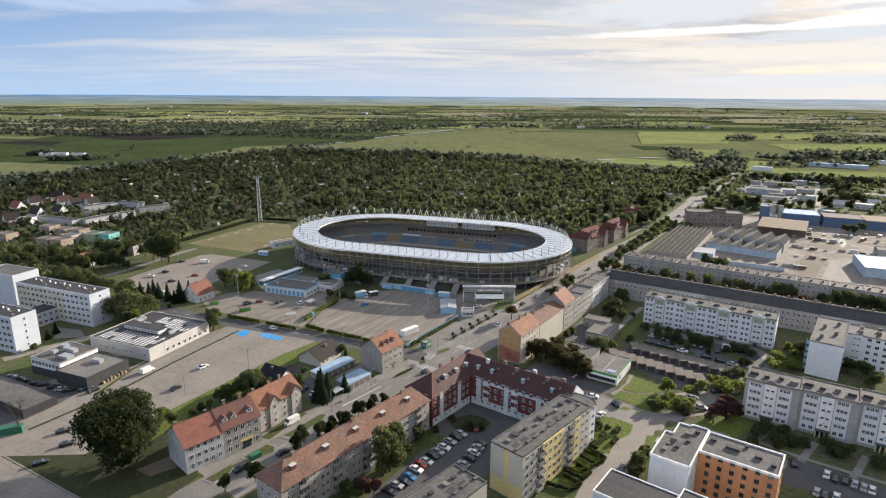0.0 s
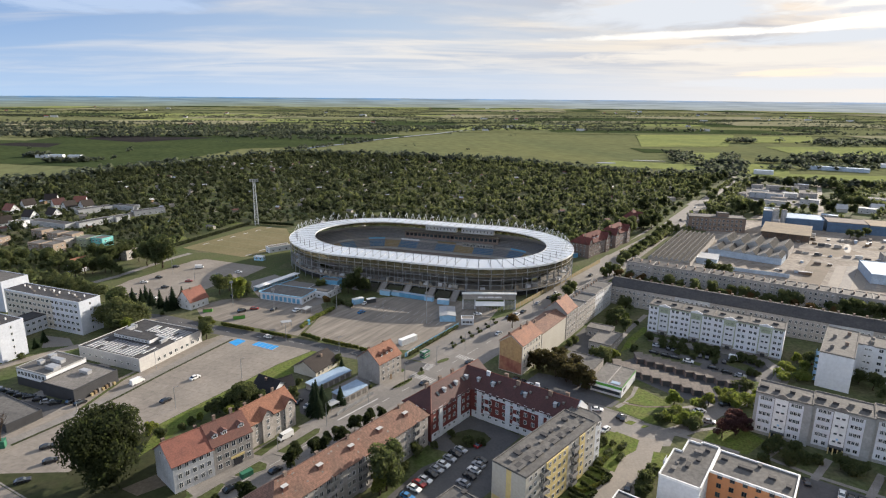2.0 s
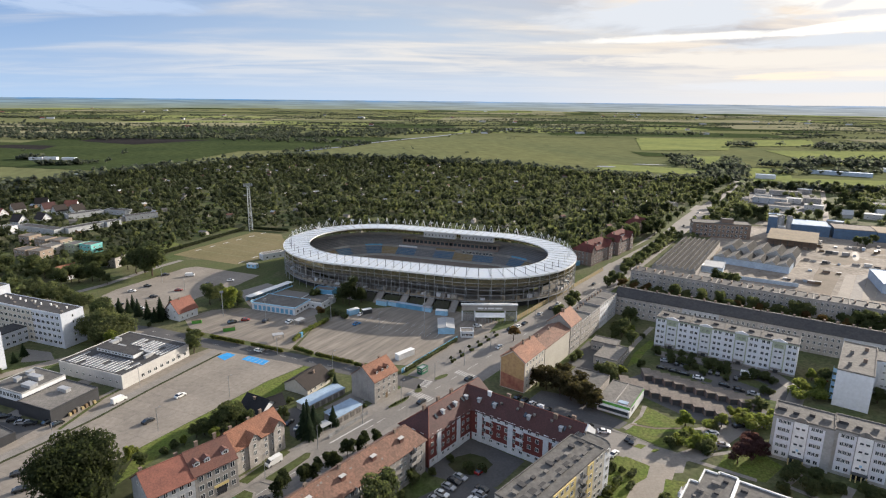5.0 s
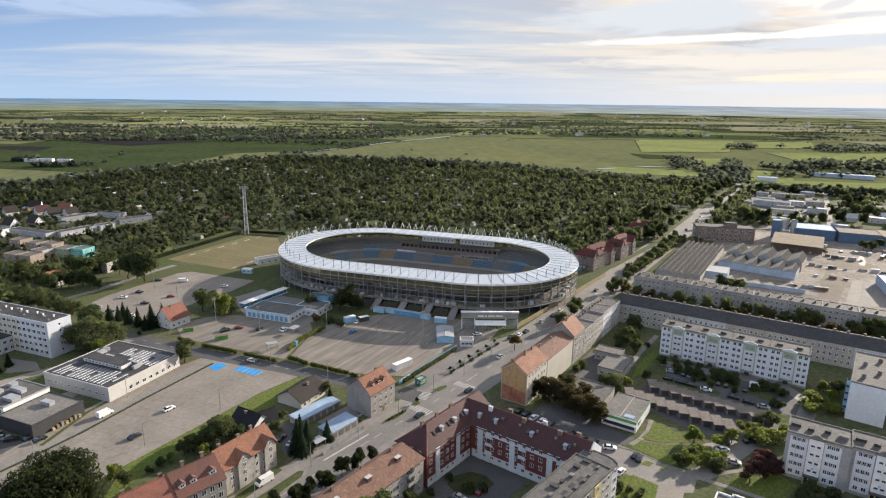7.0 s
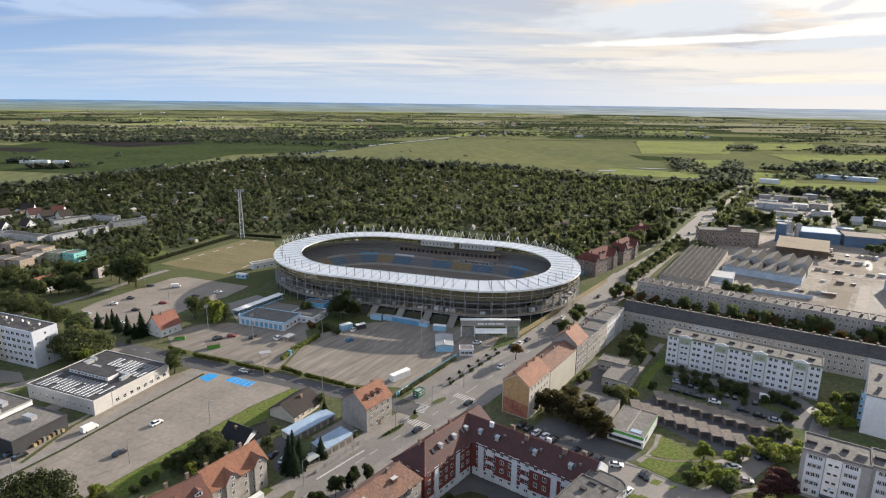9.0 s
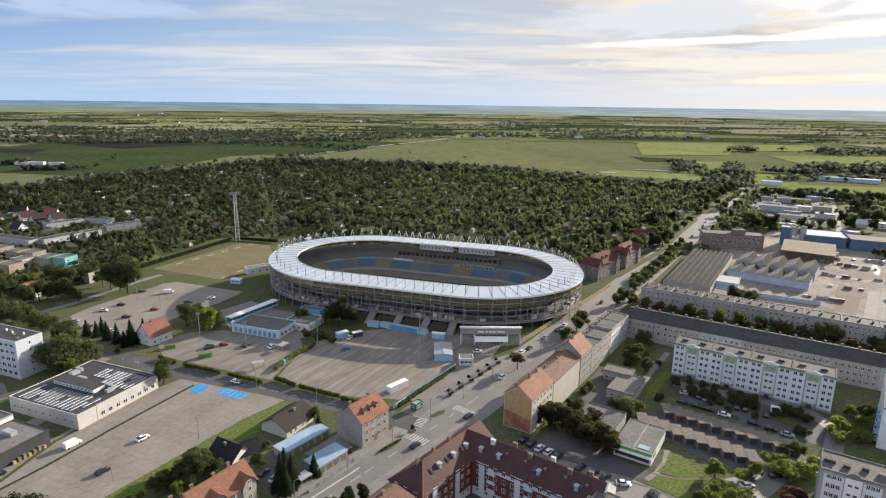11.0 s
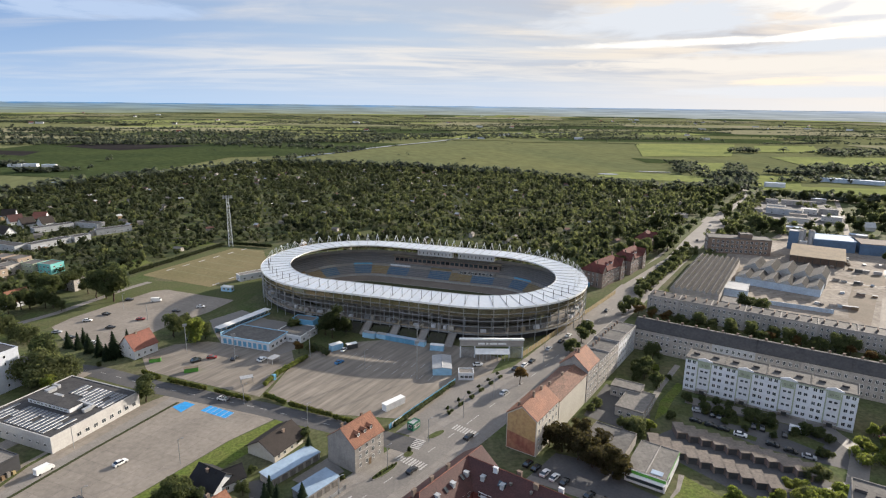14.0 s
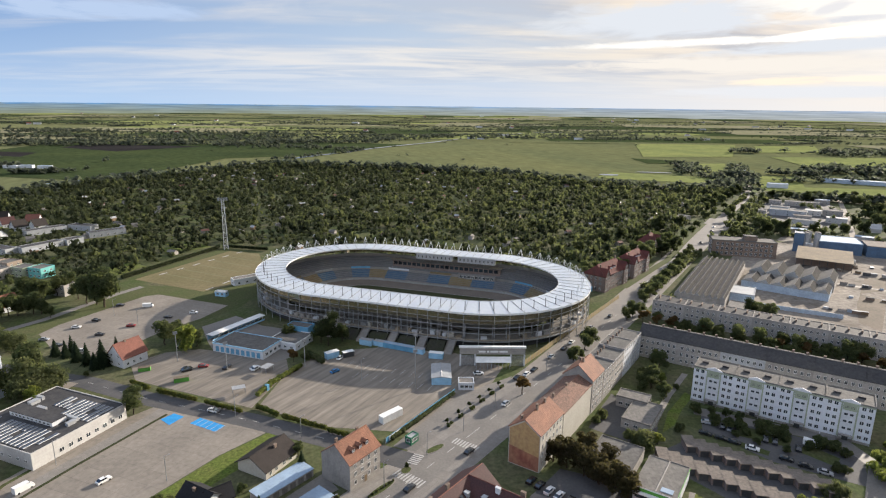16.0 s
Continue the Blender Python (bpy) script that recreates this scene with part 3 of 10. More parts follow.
def field(pts, key, label, z=0.3):
    """A patch of farmland draped on the plain, given by true places."""
    mb = MB()
    m = 6
    a, b, c, d = pts
    grid = [[None] * (m + 1) for _ in range(m + 1)]
    for i in range(m + 1):
        for j in range(m + 1):
            s, t = i / m, j / m
            x = (1 - t) * ((1 - s) * a[0] + s * b[0]) + t * ((1 - s) * d[0] + s * c[0])
            y = (1 - t) * ((1 - s) * a[1] + s * b[1]) + t * ((1 - s) * d[1] + s * c[1])
            fx, fy, fz, k = far(x, y)
            grid[i][j] = (fx, fy, fz + z + 0.0006 * max(0, math.hypot(fx, fy) - 1000))
    for i in range(m):
        for j in range(m):
            mb.face([grid[i][j], grid[i + 1][j], grid[i + 1][j + 1], grid[i][j + 1]])
    tagged(part("field", mb, M[key], None), label, "field", "fields of the plain", "structure")


# the town's own ground
patch("town_ground", [(-420, -60), (420, -60), (520, 300), (560, 700), (440, 900), (390, 860), (300, 880), (120, 1010), (-90, 1090), (-300, 1130), (-450, 860), (-560, 700), (-520, 300)],
      0.02, M["ground"], "grassy town ground between houses, gardens and roads", "ground")

STREET = [(-110, 92), (-66, 149), (-22, 206), (-2, 231), (14, 252), (48, 297), (108, 384), (206, 530), (290, 655), (388, 802), (445, 905), (520, 1060)]
strip("pavement", [(p[0], p[1]) for p in STREET[1:9]], 22, 0.04, M["pavement"], "pale paved footway along the main street", "pavement")
strip("road", STREET, 10.5, 0.06, M["asphalt"], "long straight grey asphalt main street", "road")
CROSS = [(-330, 352), (-250, 315), (-185, 300), (-140, 288), (-113, 276), (-65, 259), (-21, 241), (2, 230)]
strip("side_road", CROSS, 9, 0.055, M["asphalt_dark"], "dark asphalt side road crossing beside the car parks", "road")
strip("side_path", [(-139, 240), (-150, 215), (-160, 180), (-175, 140)], 6, 0.045, M["pavement"], "grey paved lane beside the shop", "road")
patch("car_park_south", [(-137, 161.5), (-112, 162.5), (-99.5, 186), (-82, 215.5), (-69.5, 237), (-58, 251), (-66, 256), (-104, 269), (-117, 252), (-133, 214), (-141, 190), (-150, 172), (-150, 160)],
      0.05, M["concrete_lot"], "wide pale concrete car park with few cars", "car park")
patch("car_park_stadium", [(-66, 268), (-37, 255), (-3, 251), (22, 285), (30, 305), (-6, 330), (-40, 322), (-55, 312), (-62, 300)],
      0.05, M["stained_lot"], "worn pale concrete car park with dark stains before the stadium", "car park")
patch("car_park_yard", [(-122, 290), (-68, 268), (-62, 300), (-66, 312), (-108, 322), (-122, 318), (-132, 306)],
      0.048, M["stained_lot"], "dusty concrete yard with trucks and machines", "yard")
patch("car_park_north", [(-163, 401), (-116, 382.5), (-123, 361.7), (-134.5, 345), (-139.6, 331.5), (-146, 322), (-151.6, 313.4), (-160, 312.4), (-176, 321.7), (-192.6, 338.7), (-190.7, 351), (-169.7, 397.3)],
      0.05, M["concrete_lot"], "pale concrete car park beside the training pitch", "car park")
strip("lane", [(-238, 300), (-226, 320), (-214, 340), (-203, 358.2), (-193.6, 383.8), (-188, 400.7), (-180, 416)], 4.5, 0.056, M["pavement"], "narrow grey lane along the upper car park", "road")
patch("training_pitch", [(-192, 431), (-157.2, 507.2), (-133, 500), (-110, 440), (-139, 407), (-180, 425.5)],
      0.05, M["pitch"], "dry brown-green training pitch with worn lines", "pitch")
patch("car_park_west", [(-185, 218), (-168, 206), (-135, 203), (-150, 165), (-215, 175)], 0.047, M["asphalt_dark"], "dark asphalt car park beside a shop", "car park")
patch("blue_bay", [(-98.0, 259.6), (-95.0, 263.8), (-90.4, 261.6), (-93.2, 255.7)], 0.08, M["blue_paint"], "parking bays painted bright blue", "parking bay")
patch("blue_bay", [(-86.5, 257.0), (-84.3, 260.8), (-73.5, 255.6), (-75.4, 251.5)], 0.08, M["blue_paint"], "parking bays painted bright blue", "parking bay")
patch("residents_car_park", [(-16, 128), (10, 150), (22, 164), (10, 178), (-6, 166), (-22, 142)], 0.05, M["asphalt_dark"], "dark asphalt residents' car park in the courtyard", "car park")
strip("side_road", [(28, 112), (42.4, 142), (50.4, 155.5), (57, 163.5), (62.3, 171), (69.5, 183.5)], 10, 0.055, M["estate_concrete"], "pale paved estate road between blocks", "road")
patch("junction", [(61.5, 183.5), (66.5, 178.5), (75, 178.5), (80, 187), (76, 190.5), (71, 193.2), (65.1, 199.3), (61, 203), (55, 211), (46, 219), (36, 226), (28, 217), (43, 208), (50, 201), (52.5, 192), (56.5, 187.5)], 0.053, M["asphalt"], "worn asphalt junction before the shop", "road")
strip("side_road", [(76, 186), (84, 189.5), (92, 194), (99, 199.5), (106, 205)], 5, 0.0515, M["asphalt"], "narrow estate lane behind shrubs", "road")
strip("kerb", [(56.7, 204.1), (65.1, 199.4), (71.3, 193.3)], 0.45, 0.15, M["pavement"], "pale kerb before the lawn", "kerb")
strip("side_road", [(72, 196), (92, 202), (106, 205), (128, 214), (142, 232), (140, 248), (118, 258), (98, 268)], 6, 0.05, M["asphalt"], "curving grey estate lane beside the garages", "road")
patch("garage_court", [(70, 238), (84, 246), (112, 226), (122, 216), (104, 200), (88, 214)], 0.046, M["asphalt_dark"], "dark asphalt court between garage rows", "yard")
patch("estate_yard", [(92, 258), (100, 268), (142, 240), (132, 222), (110, 235)], 0.047, M["asphalt_dark"], "shaded asphalt parking yard before a block", "yard")
patch("factory_yard", [(150, 360), (206, 326), (300, 300), (420, 300), (430, 470), (330, 560), (255, 545), (205, 470)], 0.045, M["rubble"], "pale broken concrete factory yard", "yard")
patch("lawn", [(77.6, 219), (73.3, 211.6), (69, 207.5), (75.4, 204.5), (84, 204.6), (86, 207.5), (82, 212.5)], 0.07, M["lush"], "bright sunlit lawn beside the shop", "lawn")
patch("lawn", [(68.5, 205.8), (64.1, 201.8), (74.2, 191.8), (80, 193.5), (90, 197), (91, 203), (86.3, 203.5), (75.1, 203.3)], 0.07, M["lush"], "sunlit lawn with shrubs before the shop", "lawn")
strip("footpath", [(64.5, 203.5), (69, 207), (73.5, 212.5), (77, 219.5)], 1.8, 0.066, M["pavement"], "narrow paved path round the shop lawn", "path")
strip("footpath", [(67.5, 206.6), (75.2, 203.9), (86, 204.1)], 0.9, 0.074, M["soil"], "trodden earth path across the lawn", "path")
for ring_ in ([(55.3, 185.6), (57.7, 187.4), (60.8, 185.6), (57.6, 183.5)], [(62.4, 183.9), (63.3, 181.1), (62.4, 179.2), (61, 181.1)], [(66.4, 194.4), (68.7, 193.2), (66.2, 191.2), (64.2, 192.6)], [(70.7, 191.6), (72.4, 190.7), (69.8, 189.3), (69.0, 189.9)],
              [(53.6, 184.5), (57, 182.6), (61.2, 179.8), (58.3, 173.7), (52.8, 164.5), (49.9, 166.8)], [(94, 190.5), (90.8, 186.3), (86, 180.5), (98, 174), (108, 182), (104.8, 189)], [(68.5, 175.5), (74.4, 173.9), (69.6, 169), (63, 159.8), (57.5, 152.9), (56.2, 154.2), (62.6, 163)]):
    patch("lawn", ring_, 0.076, M["lush"], "small mown lawn beside the estate road", "lawn")
strip("footpath", [(78.8, 186.2), (87.5, 180.8), (96, 175)], 1.8, 0.082, M["pavement"], "paved path between lawns", "path")
strip("footpath", [(80.7, 184.6), (88, 188.2), (95.9, 190)], 1.6, 0.084, M["pavement"], "narrow paved path under trees", "path")
patch("lawn", [(-97, 190), (-81.5, 215.5), (-69, 237), (-57, 251), (-49, 246), (-66, 222), (-84, 196), (-95, 170)], 0.07, M["lush"], "long mown grass strip beside the car park", "lawn")
patch("lawn", [(-135.4, 161.5), (-112, 162.7), (-99, 187), (-80, 170), (-72, 152), (-84, 128), (-101, 142)], 0.064, M["infield"], "mown lawn, a big tree's shade put into its colour", "lawn")
patch("lawn", [(-194, 336), (-210, 340), (-201, 358), (-191, 384), (-184, 403), (-176, 418), (-160, 416), (-139, 406), (-112, 436), (-104, 420), (-108, 380), (-121, 358), (-132, 345), (-116, 382), (-163, 402), (-171, 398.5), (-191.5, 351)], 0.045, M["grass"], "grass verge round the upper car park", "lawn")
patch("lawn", [(-199, 430), (-192, 431.5), (-157.4, 507.4), (-133, 500.5), (-131, 506), (-166, 516)], 0.044, M["grass"], "green strip of grass round the training pitch", "lawn")
patch("lawn", [(-200, 496), (-176, 520), (-196, 536), (-212, 514)], 0.05, M["lush"], "sunlit garden lawn behind a hedge", "lawn")
patch("lawn", [(-228, 452), (-206, 440), (-201, 462), (-214, 474)], 0.05, M["lush"], "sunlit garden lawn among trees", "lawn")

patch("car_park_corner", [(-137, 161.3), (-101.5, 141.8), (-88, 127), (-110, 110), (-190, 130), (-160, 160)], 0.06, M["concrete_lot"], "grey slab car park behind a kerb", "car park")
strip("kerb", [(-136.2, 161.5), (-101.2, 142.0), (-88, 128)], 0.5, 0.13, M["pavement"], "pale concrete kerb round the corner lot", "kerb")
patch("residents_car_park", [(100, 150.5), (108.6, 162.5), (113, 161.5), (127.5, 150.5), (150, 134), (142, 122), (118, 140), (108, 146.5)], 0.055, M["asphalt_dark"], "dark asphalt car park between blocks of flats", "car park")
strip("side_road", [(70, 172), (84, 166), (97, 160), (108, 161)], 6, 0.05, M["pavement"], "pale paved lane to the car park", "road")
for a, b in (((103.2, 172.8), (111.2, 178.8)), ((111.8, 161.5), (122.8, 171.8)), ((122.7, 153.2), (134.2, 164.2)), ((137, 145), (148, 156))):
    strip("footpath", [a, b], 2.2, 0.06, M["pavement"], "short paved path to an entrance", "path")
strip("footpath", [(103.2, 173), (113, 163.5), (124, 155.5), (138, 146)], 1.6, 0.062, M["pavement"], "narrow footpath before the panel block", "path")

patch("club_yard", [(-108, 331), (-100, 318), (-70, 308), (-60, 318), (-58, 342), (-88, 352), (-106, 366), (-118, 350)], 0.052, M["asphalt"], "grey paved yard round the club buildings", "yard")
patch("lawn", [(44, 166), (49, 163), (47, 159), (40.6, 155.3), (38, 158)], 0.08, M["lush"], "small mown front garden inside a hedge", "lawn")
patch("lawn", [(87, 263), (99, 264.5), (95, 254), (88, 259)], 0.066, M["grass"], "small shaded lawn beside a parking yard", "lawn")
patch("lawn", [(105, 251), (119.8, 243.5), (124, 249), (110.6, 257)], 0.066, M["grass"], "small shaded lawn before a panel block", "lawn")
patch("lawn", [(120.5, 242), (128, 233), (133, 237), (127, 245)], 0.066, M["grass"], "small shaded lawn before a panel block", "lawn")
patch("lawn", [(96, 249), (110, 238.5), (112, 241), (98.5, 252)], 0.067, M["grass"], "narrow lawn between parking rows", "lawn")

patch("courtyard", [(-6, 180), (-3.6, 184.5), (6, 194.5), (11, 196.3), (20, 189.5), (27, 184), (17, 171), (8, 172), (-2, 176)], 0.059, M["asphalt_dark"], "dark paved courtyard behind the red block", "yard")
patch("lawn", [(2.6, 182), (5.4, 186), (10, 188), (14.6, 186), (16.8, 182.1), (14.2, 178.4), (9.5, 176.5), (4.8, 178.2)], 0.072, M["infield"], "oval courtyard lawn with shade in its colour", "lawn")
strip("side_road", [(-186, 230), (-176, 241.5), (-170.5, 247.5), (-162.8, 255), (-152.1, 265.3), (-147.8, 280), (-146, 288)], 5, 0.062, M["estate_concrete"], "pale paved lane beside the hostel", "road")
patch("yard", [(-186, 266), (-172.6, 262.6), (-166, 254.9), (-178.7, 252)], 0.058, M["asphalt"], "small grey parking yard behind the hostel", "yard")
patch("shop_court", [(30, 219), (40, 231), (54, 225), (60, 214), (67, 207.6), (62.5, 203.2), (52, 208)], 0.064, M["asphalt_dark"], "dark asphalt parking court beside the shop", "yard")

patch("plaza", [(-13.5, 243.2), (8.6, 278.5), (22, 288), (33, 296), (26, 284), (3, 253), (-6, 240)], 0.068, M["asphalt"], "brown-grey paved plaza between fence and street", "pavement")
patch("lawn", [(80, 252), (87.6, 266.7), (100.4, 282.5), (102.4, 279), (94, 269), (86.5, 257.5)], 0.073, M["lush"], "bright lawn strip beside a panel block", "lawn")
strip("footpath", [(107.2, 299.1), (92.2, 278.9), (84, 266), (78, 256)], 2.4, 0.069, M["pavement"], "narrow path through the back yards", "path")
patch("back_yard", [(64.6, 271.8), (70.5, 281), (76, 268), (80, 256), (76, 248), (67, 246), (55, 255.5)], 0.06, M["asphalt_dark"], "dark paved back yard behind tenements", "yard")

patch("earth_path", [(-92, 155), (-84, 163), (-77, 162), (-79, 157.5), (-86, 152)], 0.069, M["soil"], "bare earth path beside a tenement", "path")

for i in range(5):
    patch("bay_line", [(-84.6 + 2.2 * i, 256.1 - 1.1 * i), (-82.5 + 2.16 * i, 259.9 - 1.04 * i), (-82.3 + 2.16 * i, 259.8 - 1.04 * i), (-84.4 + 2.2 * i, 256.0 - 1.1 * i)], 0.095, M["white_line"], "white line between blue parking bays", "road marking")

# ---- plants ----
def lobe(rng, c, r, squash=0.85, fine=True):
    """An uneven closed lump, the shaded inside of a crown."""
    base = np.array([(1, 0, 0), (-1, 0, 0), (0, 1, 0), (0, -1, 0), (0, 0, 1), (0, 0, -1)], float)
    tri = [(0, 2, 4), (2, 1, 4), (1, 3, 4), (3, 0, 4), (2, 0, 5), (1, 2, 5), (3, 1, 5), (0, 3, 5)]
    co, out, seen = list(base), [], {}

    def mid(a, b):
        key = (min(a, b), max(a, b))
        if key not in seen:
            p = co[a] + co[b]
            co.append(p / np.linalg.norm(p))
            seen[key] = len(co) - 1
        return seen[key]

    for a, b, d in tri if fine else ():
        ab, bd, da = mid(a, b), mid(b, d), mid(d, a)
        out += [(a, ab, da), (ab, b, bd), (da, bd, d), (ab, bd, da)]
    out = out or tri
    co = np.array(co) * rng.uniform(0.72, 1.1, (len(co), 1)) * r
    co[:, 2] *= squash
    return co + c, np.array(out)


def crown_arrays(rng, lobes, cards, size, core=0.8, fine=True):
    """Leaf sprays over a set of lobes (centre, radius)."""
    co, tri, n = [], [], 0
    for c, r in lobes:
        a, t = lobe(rng, np.array(c), r * core, 0.85, fine)
        co.append(a)
        tri.append(t + n)
        n += len(a)
    vol = np.array([r * r for _, r in lobes])
    pick = rng.choice(len(lobes), cards, p=vol / vol.sum())
    cen = np.array([lobes[i][0] for i in pick])
    rad = np.array([lobes[i][1] for i in pick])[:, None]
    d = rng.normal(size=(cards, 3))
    d[:, 2] = np.where(d[:, 2] < -0.6, -d[:, 2], d[:, 2])
    d /= np.linalg.norm(d, axis=1)[:, None]
    p = cen + d * rad * rng.uniform(0.72, 1.12, (cards, 1)) * np.array([1, 1, 0.88])
    nrm = d + rng.normal(size=(cards, 3)) * 0.55
    nrm /= np.linalg.norm(nrm, axis=1)[:, None]
    u = np.cross(nrm, rng.normal(size=(cards, 3)))
    u /= np.linalg.norm(u, axis=1)[:, None]
    w = np.cross(nrm, u)
    s = size * rng.uniform(0.5, 1.25, (cards, 1))
    quad = np.stack([p - u * s, p - w * s * 0.55, p + u * s, p + w * s * 0.6 + nrm * s * 0.2], 1).reshape(-1, 3)
    k = np.arange(cards)[:, None] * 4 + n
    tri.append(np.concatenate([k + [0, 1, 2], k + [0, 2, 3]]))
    co.append(quad)
    return np.concatenate(co), np.concatenate(tri)


def round_lobes(rng, h, r, base, n):
    out = [((0, 0, base + (h - base) * 0.5), r * 0.62)]
    for i in range(n):
        a, q = rng.uniform(0, 6.283), rng.uniform(0.3, 0.75)
        z = base + (h - base) * rng.uniform(0.18, 0.85)
        taper = 1 - 0.45 * abs((z - base) / (h - base) - 0.4)
        rr = r * rng.uniform(0.28, 0.45)
        out.append(((math.cos(a) * r * q * taper, math.sin(a) * r * q * taper, min(z, h - rr * 0.7)), rr))
    return out


def make_tree(name, seed, h, r, base, lobes, cards, size, leaf, label, category="tree", trunk=0.25):
    rng = np.random.default_rng(seed)
    t = thing(name, 0, 0, 0, label, category)
    mb = MB()
    steps, prev = 4, Vector((0, 0, -0.1))
    for i in range(steps):
        nxt = Vector((rng.normal() * 0.12, rng.normal() * 0.12, (base + (h - base) * 0.35) * (i + 1) / steps))
        mb.bar(prev, nxt, trunk * (1 - 0.16 * i), 0, 6)
        prev = nxt
    for i in range(5):
        a = rng.uniform(0, 6.28)
        mb.bar(prev * rng.uniform(0.6, 1.0), prev + Vector((math.cos(a) * r * 0.5, math.sin(a) * r * 0.5, (h - base) * rng.uniform(0.15, 0.4))), trunk * 0.35, 0, 5)
    part("trunk", mb, M["bark"], t)
    lb = round_lobes(rng, h, r, base, lobes)
    co, tri = crown_arrays(rng, lb, int(cards * 1.25), size * 0.88, 0.66)
    part("crown", raw_mesh("crown", co, tri, [M[leaf]]), None, t)
    return t


def make_spruce(seed, h, r):
    rng = np.random.default_rng(seed)
    t = thing("spruce", 0, 0, 0, "dark green pointed spruce tree", "tree")
    mb = MB()
    mb.bar((0, 0, -0.1), (0, 0, h * 0.9), 0.13, 0, 6)
    part("trunk", mb, M["bark"], t)
    co, tri, n = [], [], 0
    tiers = 11
    for i in range(tiers):
        z = h * (0.08 + 0.9 * i / tiers)
        rr = r * (1 - i / tiers) ** 0.85 + 0.1
        k = max(6, int(15 * (1 - i / tiers) + 5))
        for j in range(k):
            a = 6.283 * j / k + rng.uniform(-0.25, 0.25)
            q = rr * rng.uniform(0.75, 1.12)
            tip = np.array([math.cos(a) * q, math.sin(a) * q, z - 0.25 * q])
            side = np.array([-math.sin(a), math.cos(a), 0]) * (0.20 * q + 0.12)
            top = np.array([0, 0, z + h / tiers * 0.9])
            m = np.array([math.cos(a) * q * 0.55, math.sin(a) * q * 0.55, z + 0.05])
            co += [top, m + side, tip, m - side]
            tri += [(n, n + 1, n + 2), (n, n + 2, n + 3)]
            n += 4
    part("crown", raw_mesh("crown", co, tri, [M["conifer"]]), None, t)
    return t


TREES = {}
TREES["big"] = make_tree("broadleaf_tree", 1, 19, 10.5, 1.2, 34, 16000, 0.5, "leaf_dark", "huge dark green spreading tree on a lawn", trunk=0.55)
TREES["mid"] = make_tree("broadleaf_tree", 2, 11, 5.0, 1.0, 13, 2300, 0.42, "leaf", "round green leafy broadleaf tree")
TREES["mid2"] = make_tree("broadleaf_tree", 3, 9, 4.2, 0.8, 11, 1900, 0.4, "leaf", "green leafy tree with uneven crown")
TREES["tall"] = make_tree("broadleaf_tree", 4, 14, 5.4, 0.8, 18, 2600, 0.45, "leaf_dark", "tall dark green leafy tree")
TREES["light"] = make_tree("broadleaf_tree", 5, 6.5, 3.2, 0.5, 9, 1600, 0.34, "leaf_light", "yellow-green leafy tree in sunlight")
TREES["small"] = make_tree("small_tree", 6, 4.5, 1.9, 1.5, 6, 700, 0.3, "leaf_dark", "small dark round street tree", trunk=0.1)
TREES["bush"] = make_tree("bush", 7, 2.4, 1.8, 0.1, 6, 700, 0.26, "leaf", "rounded green leafy garden bush", "bush", trunk=0.06)
TREES["bush_light"] = make_tree("bush", 8, 2.6, 2.0, 0.1, 7, 800, 0.26, "leaf_light", "sunlit yellow-green bush on grass", "bush", trunk=0.06)
TREES["street"] = make_tree("street_tree", 15, 7.8, 3.1, 0.7, 11, 1900, 0.38, "leaf_dark", "slender dark green street tree beside the road", trunk=0.12)
TREES["purple"] = make_tree("broadleaf_tree", 9, 7.5, 3.8, 1.4, 10, 1300, 0.5, "leaf_purple", "dark purple-leaved ornamental tree")
TREES["autumn"] = make_tree("broadleaf_tree", 10, 8.5, 3.6, 2.0, 9, 900, 0.5, "leaf_autumn", "brownish tree with turning leaves")
TREES["spruce"] = make_spruce(11, 9.0, 2.8)
TREES["spruce2"] = make_spruce(12, 6.5, 2.3)
TREES["olive"] = make_tree("broadleaf_tree", 21, 7.5, 4.6, 0.4, 14, 2600, 0.34, "leaf_mid", "spreading olive-green tree behind the shop")
TREES["maroon_row"] = make_tree("broadleaf_tree", 13, 9.0, 4.6, 0.6, 12, 1900, 0.45, "leaf_bronze", "dense bronze-leaved tree beside a parking court")
USED = set()
tree_rng = random.Random(5)


def tree(kind, x, y, s=1.0, z=0.0):
    src = TREES[kind]
    m = pose(x, y, z, 0, 0, tree_rng.uniform(0, 360)) @ Matrix.Diagonal((s, s, s * tree_rng.uniform(0.92, 1.08), 1))
    if kind not in USED:
        USED.add(kind)
        src.matrix_basis = m
        src["s0"] = s
        return src
    c = copy_thing(src, pose(0, 0, 0))
    c.matrix_basis = m
    return c


def scatter(name, protos, spots, leaf, label, category, kind="stuff"):
    """Many copies of a few crown shapes in one mesh. spots: x, y, z, scale across, scale up."""
    rng = np.random.default_rng(len(spots))
    cs, ts, n = [], [], 0
    for x, y, z, s, h in spots:
        co, tri = protos[rng.integers(len(protos))]
        a = rng.uniform(0, 6.283)
        c, d = math.cos(a), math.sin(a)
        p = co * (s, s, h)
        cs.append(np.stack([p[:, 0] * c - p[:, 1] * d + x, p[:, 0] * d + p[:, 1] * c + y, p[:, 2] + z], 1))
        ts.append(tri + n)
        n += len(p)
    ob = part(name, raw_mesh(name, np.concatenate(cs), np.concatenate(ts), [M[leaf]]), None, None)
    return tagged(ob, label, category, "", kind)


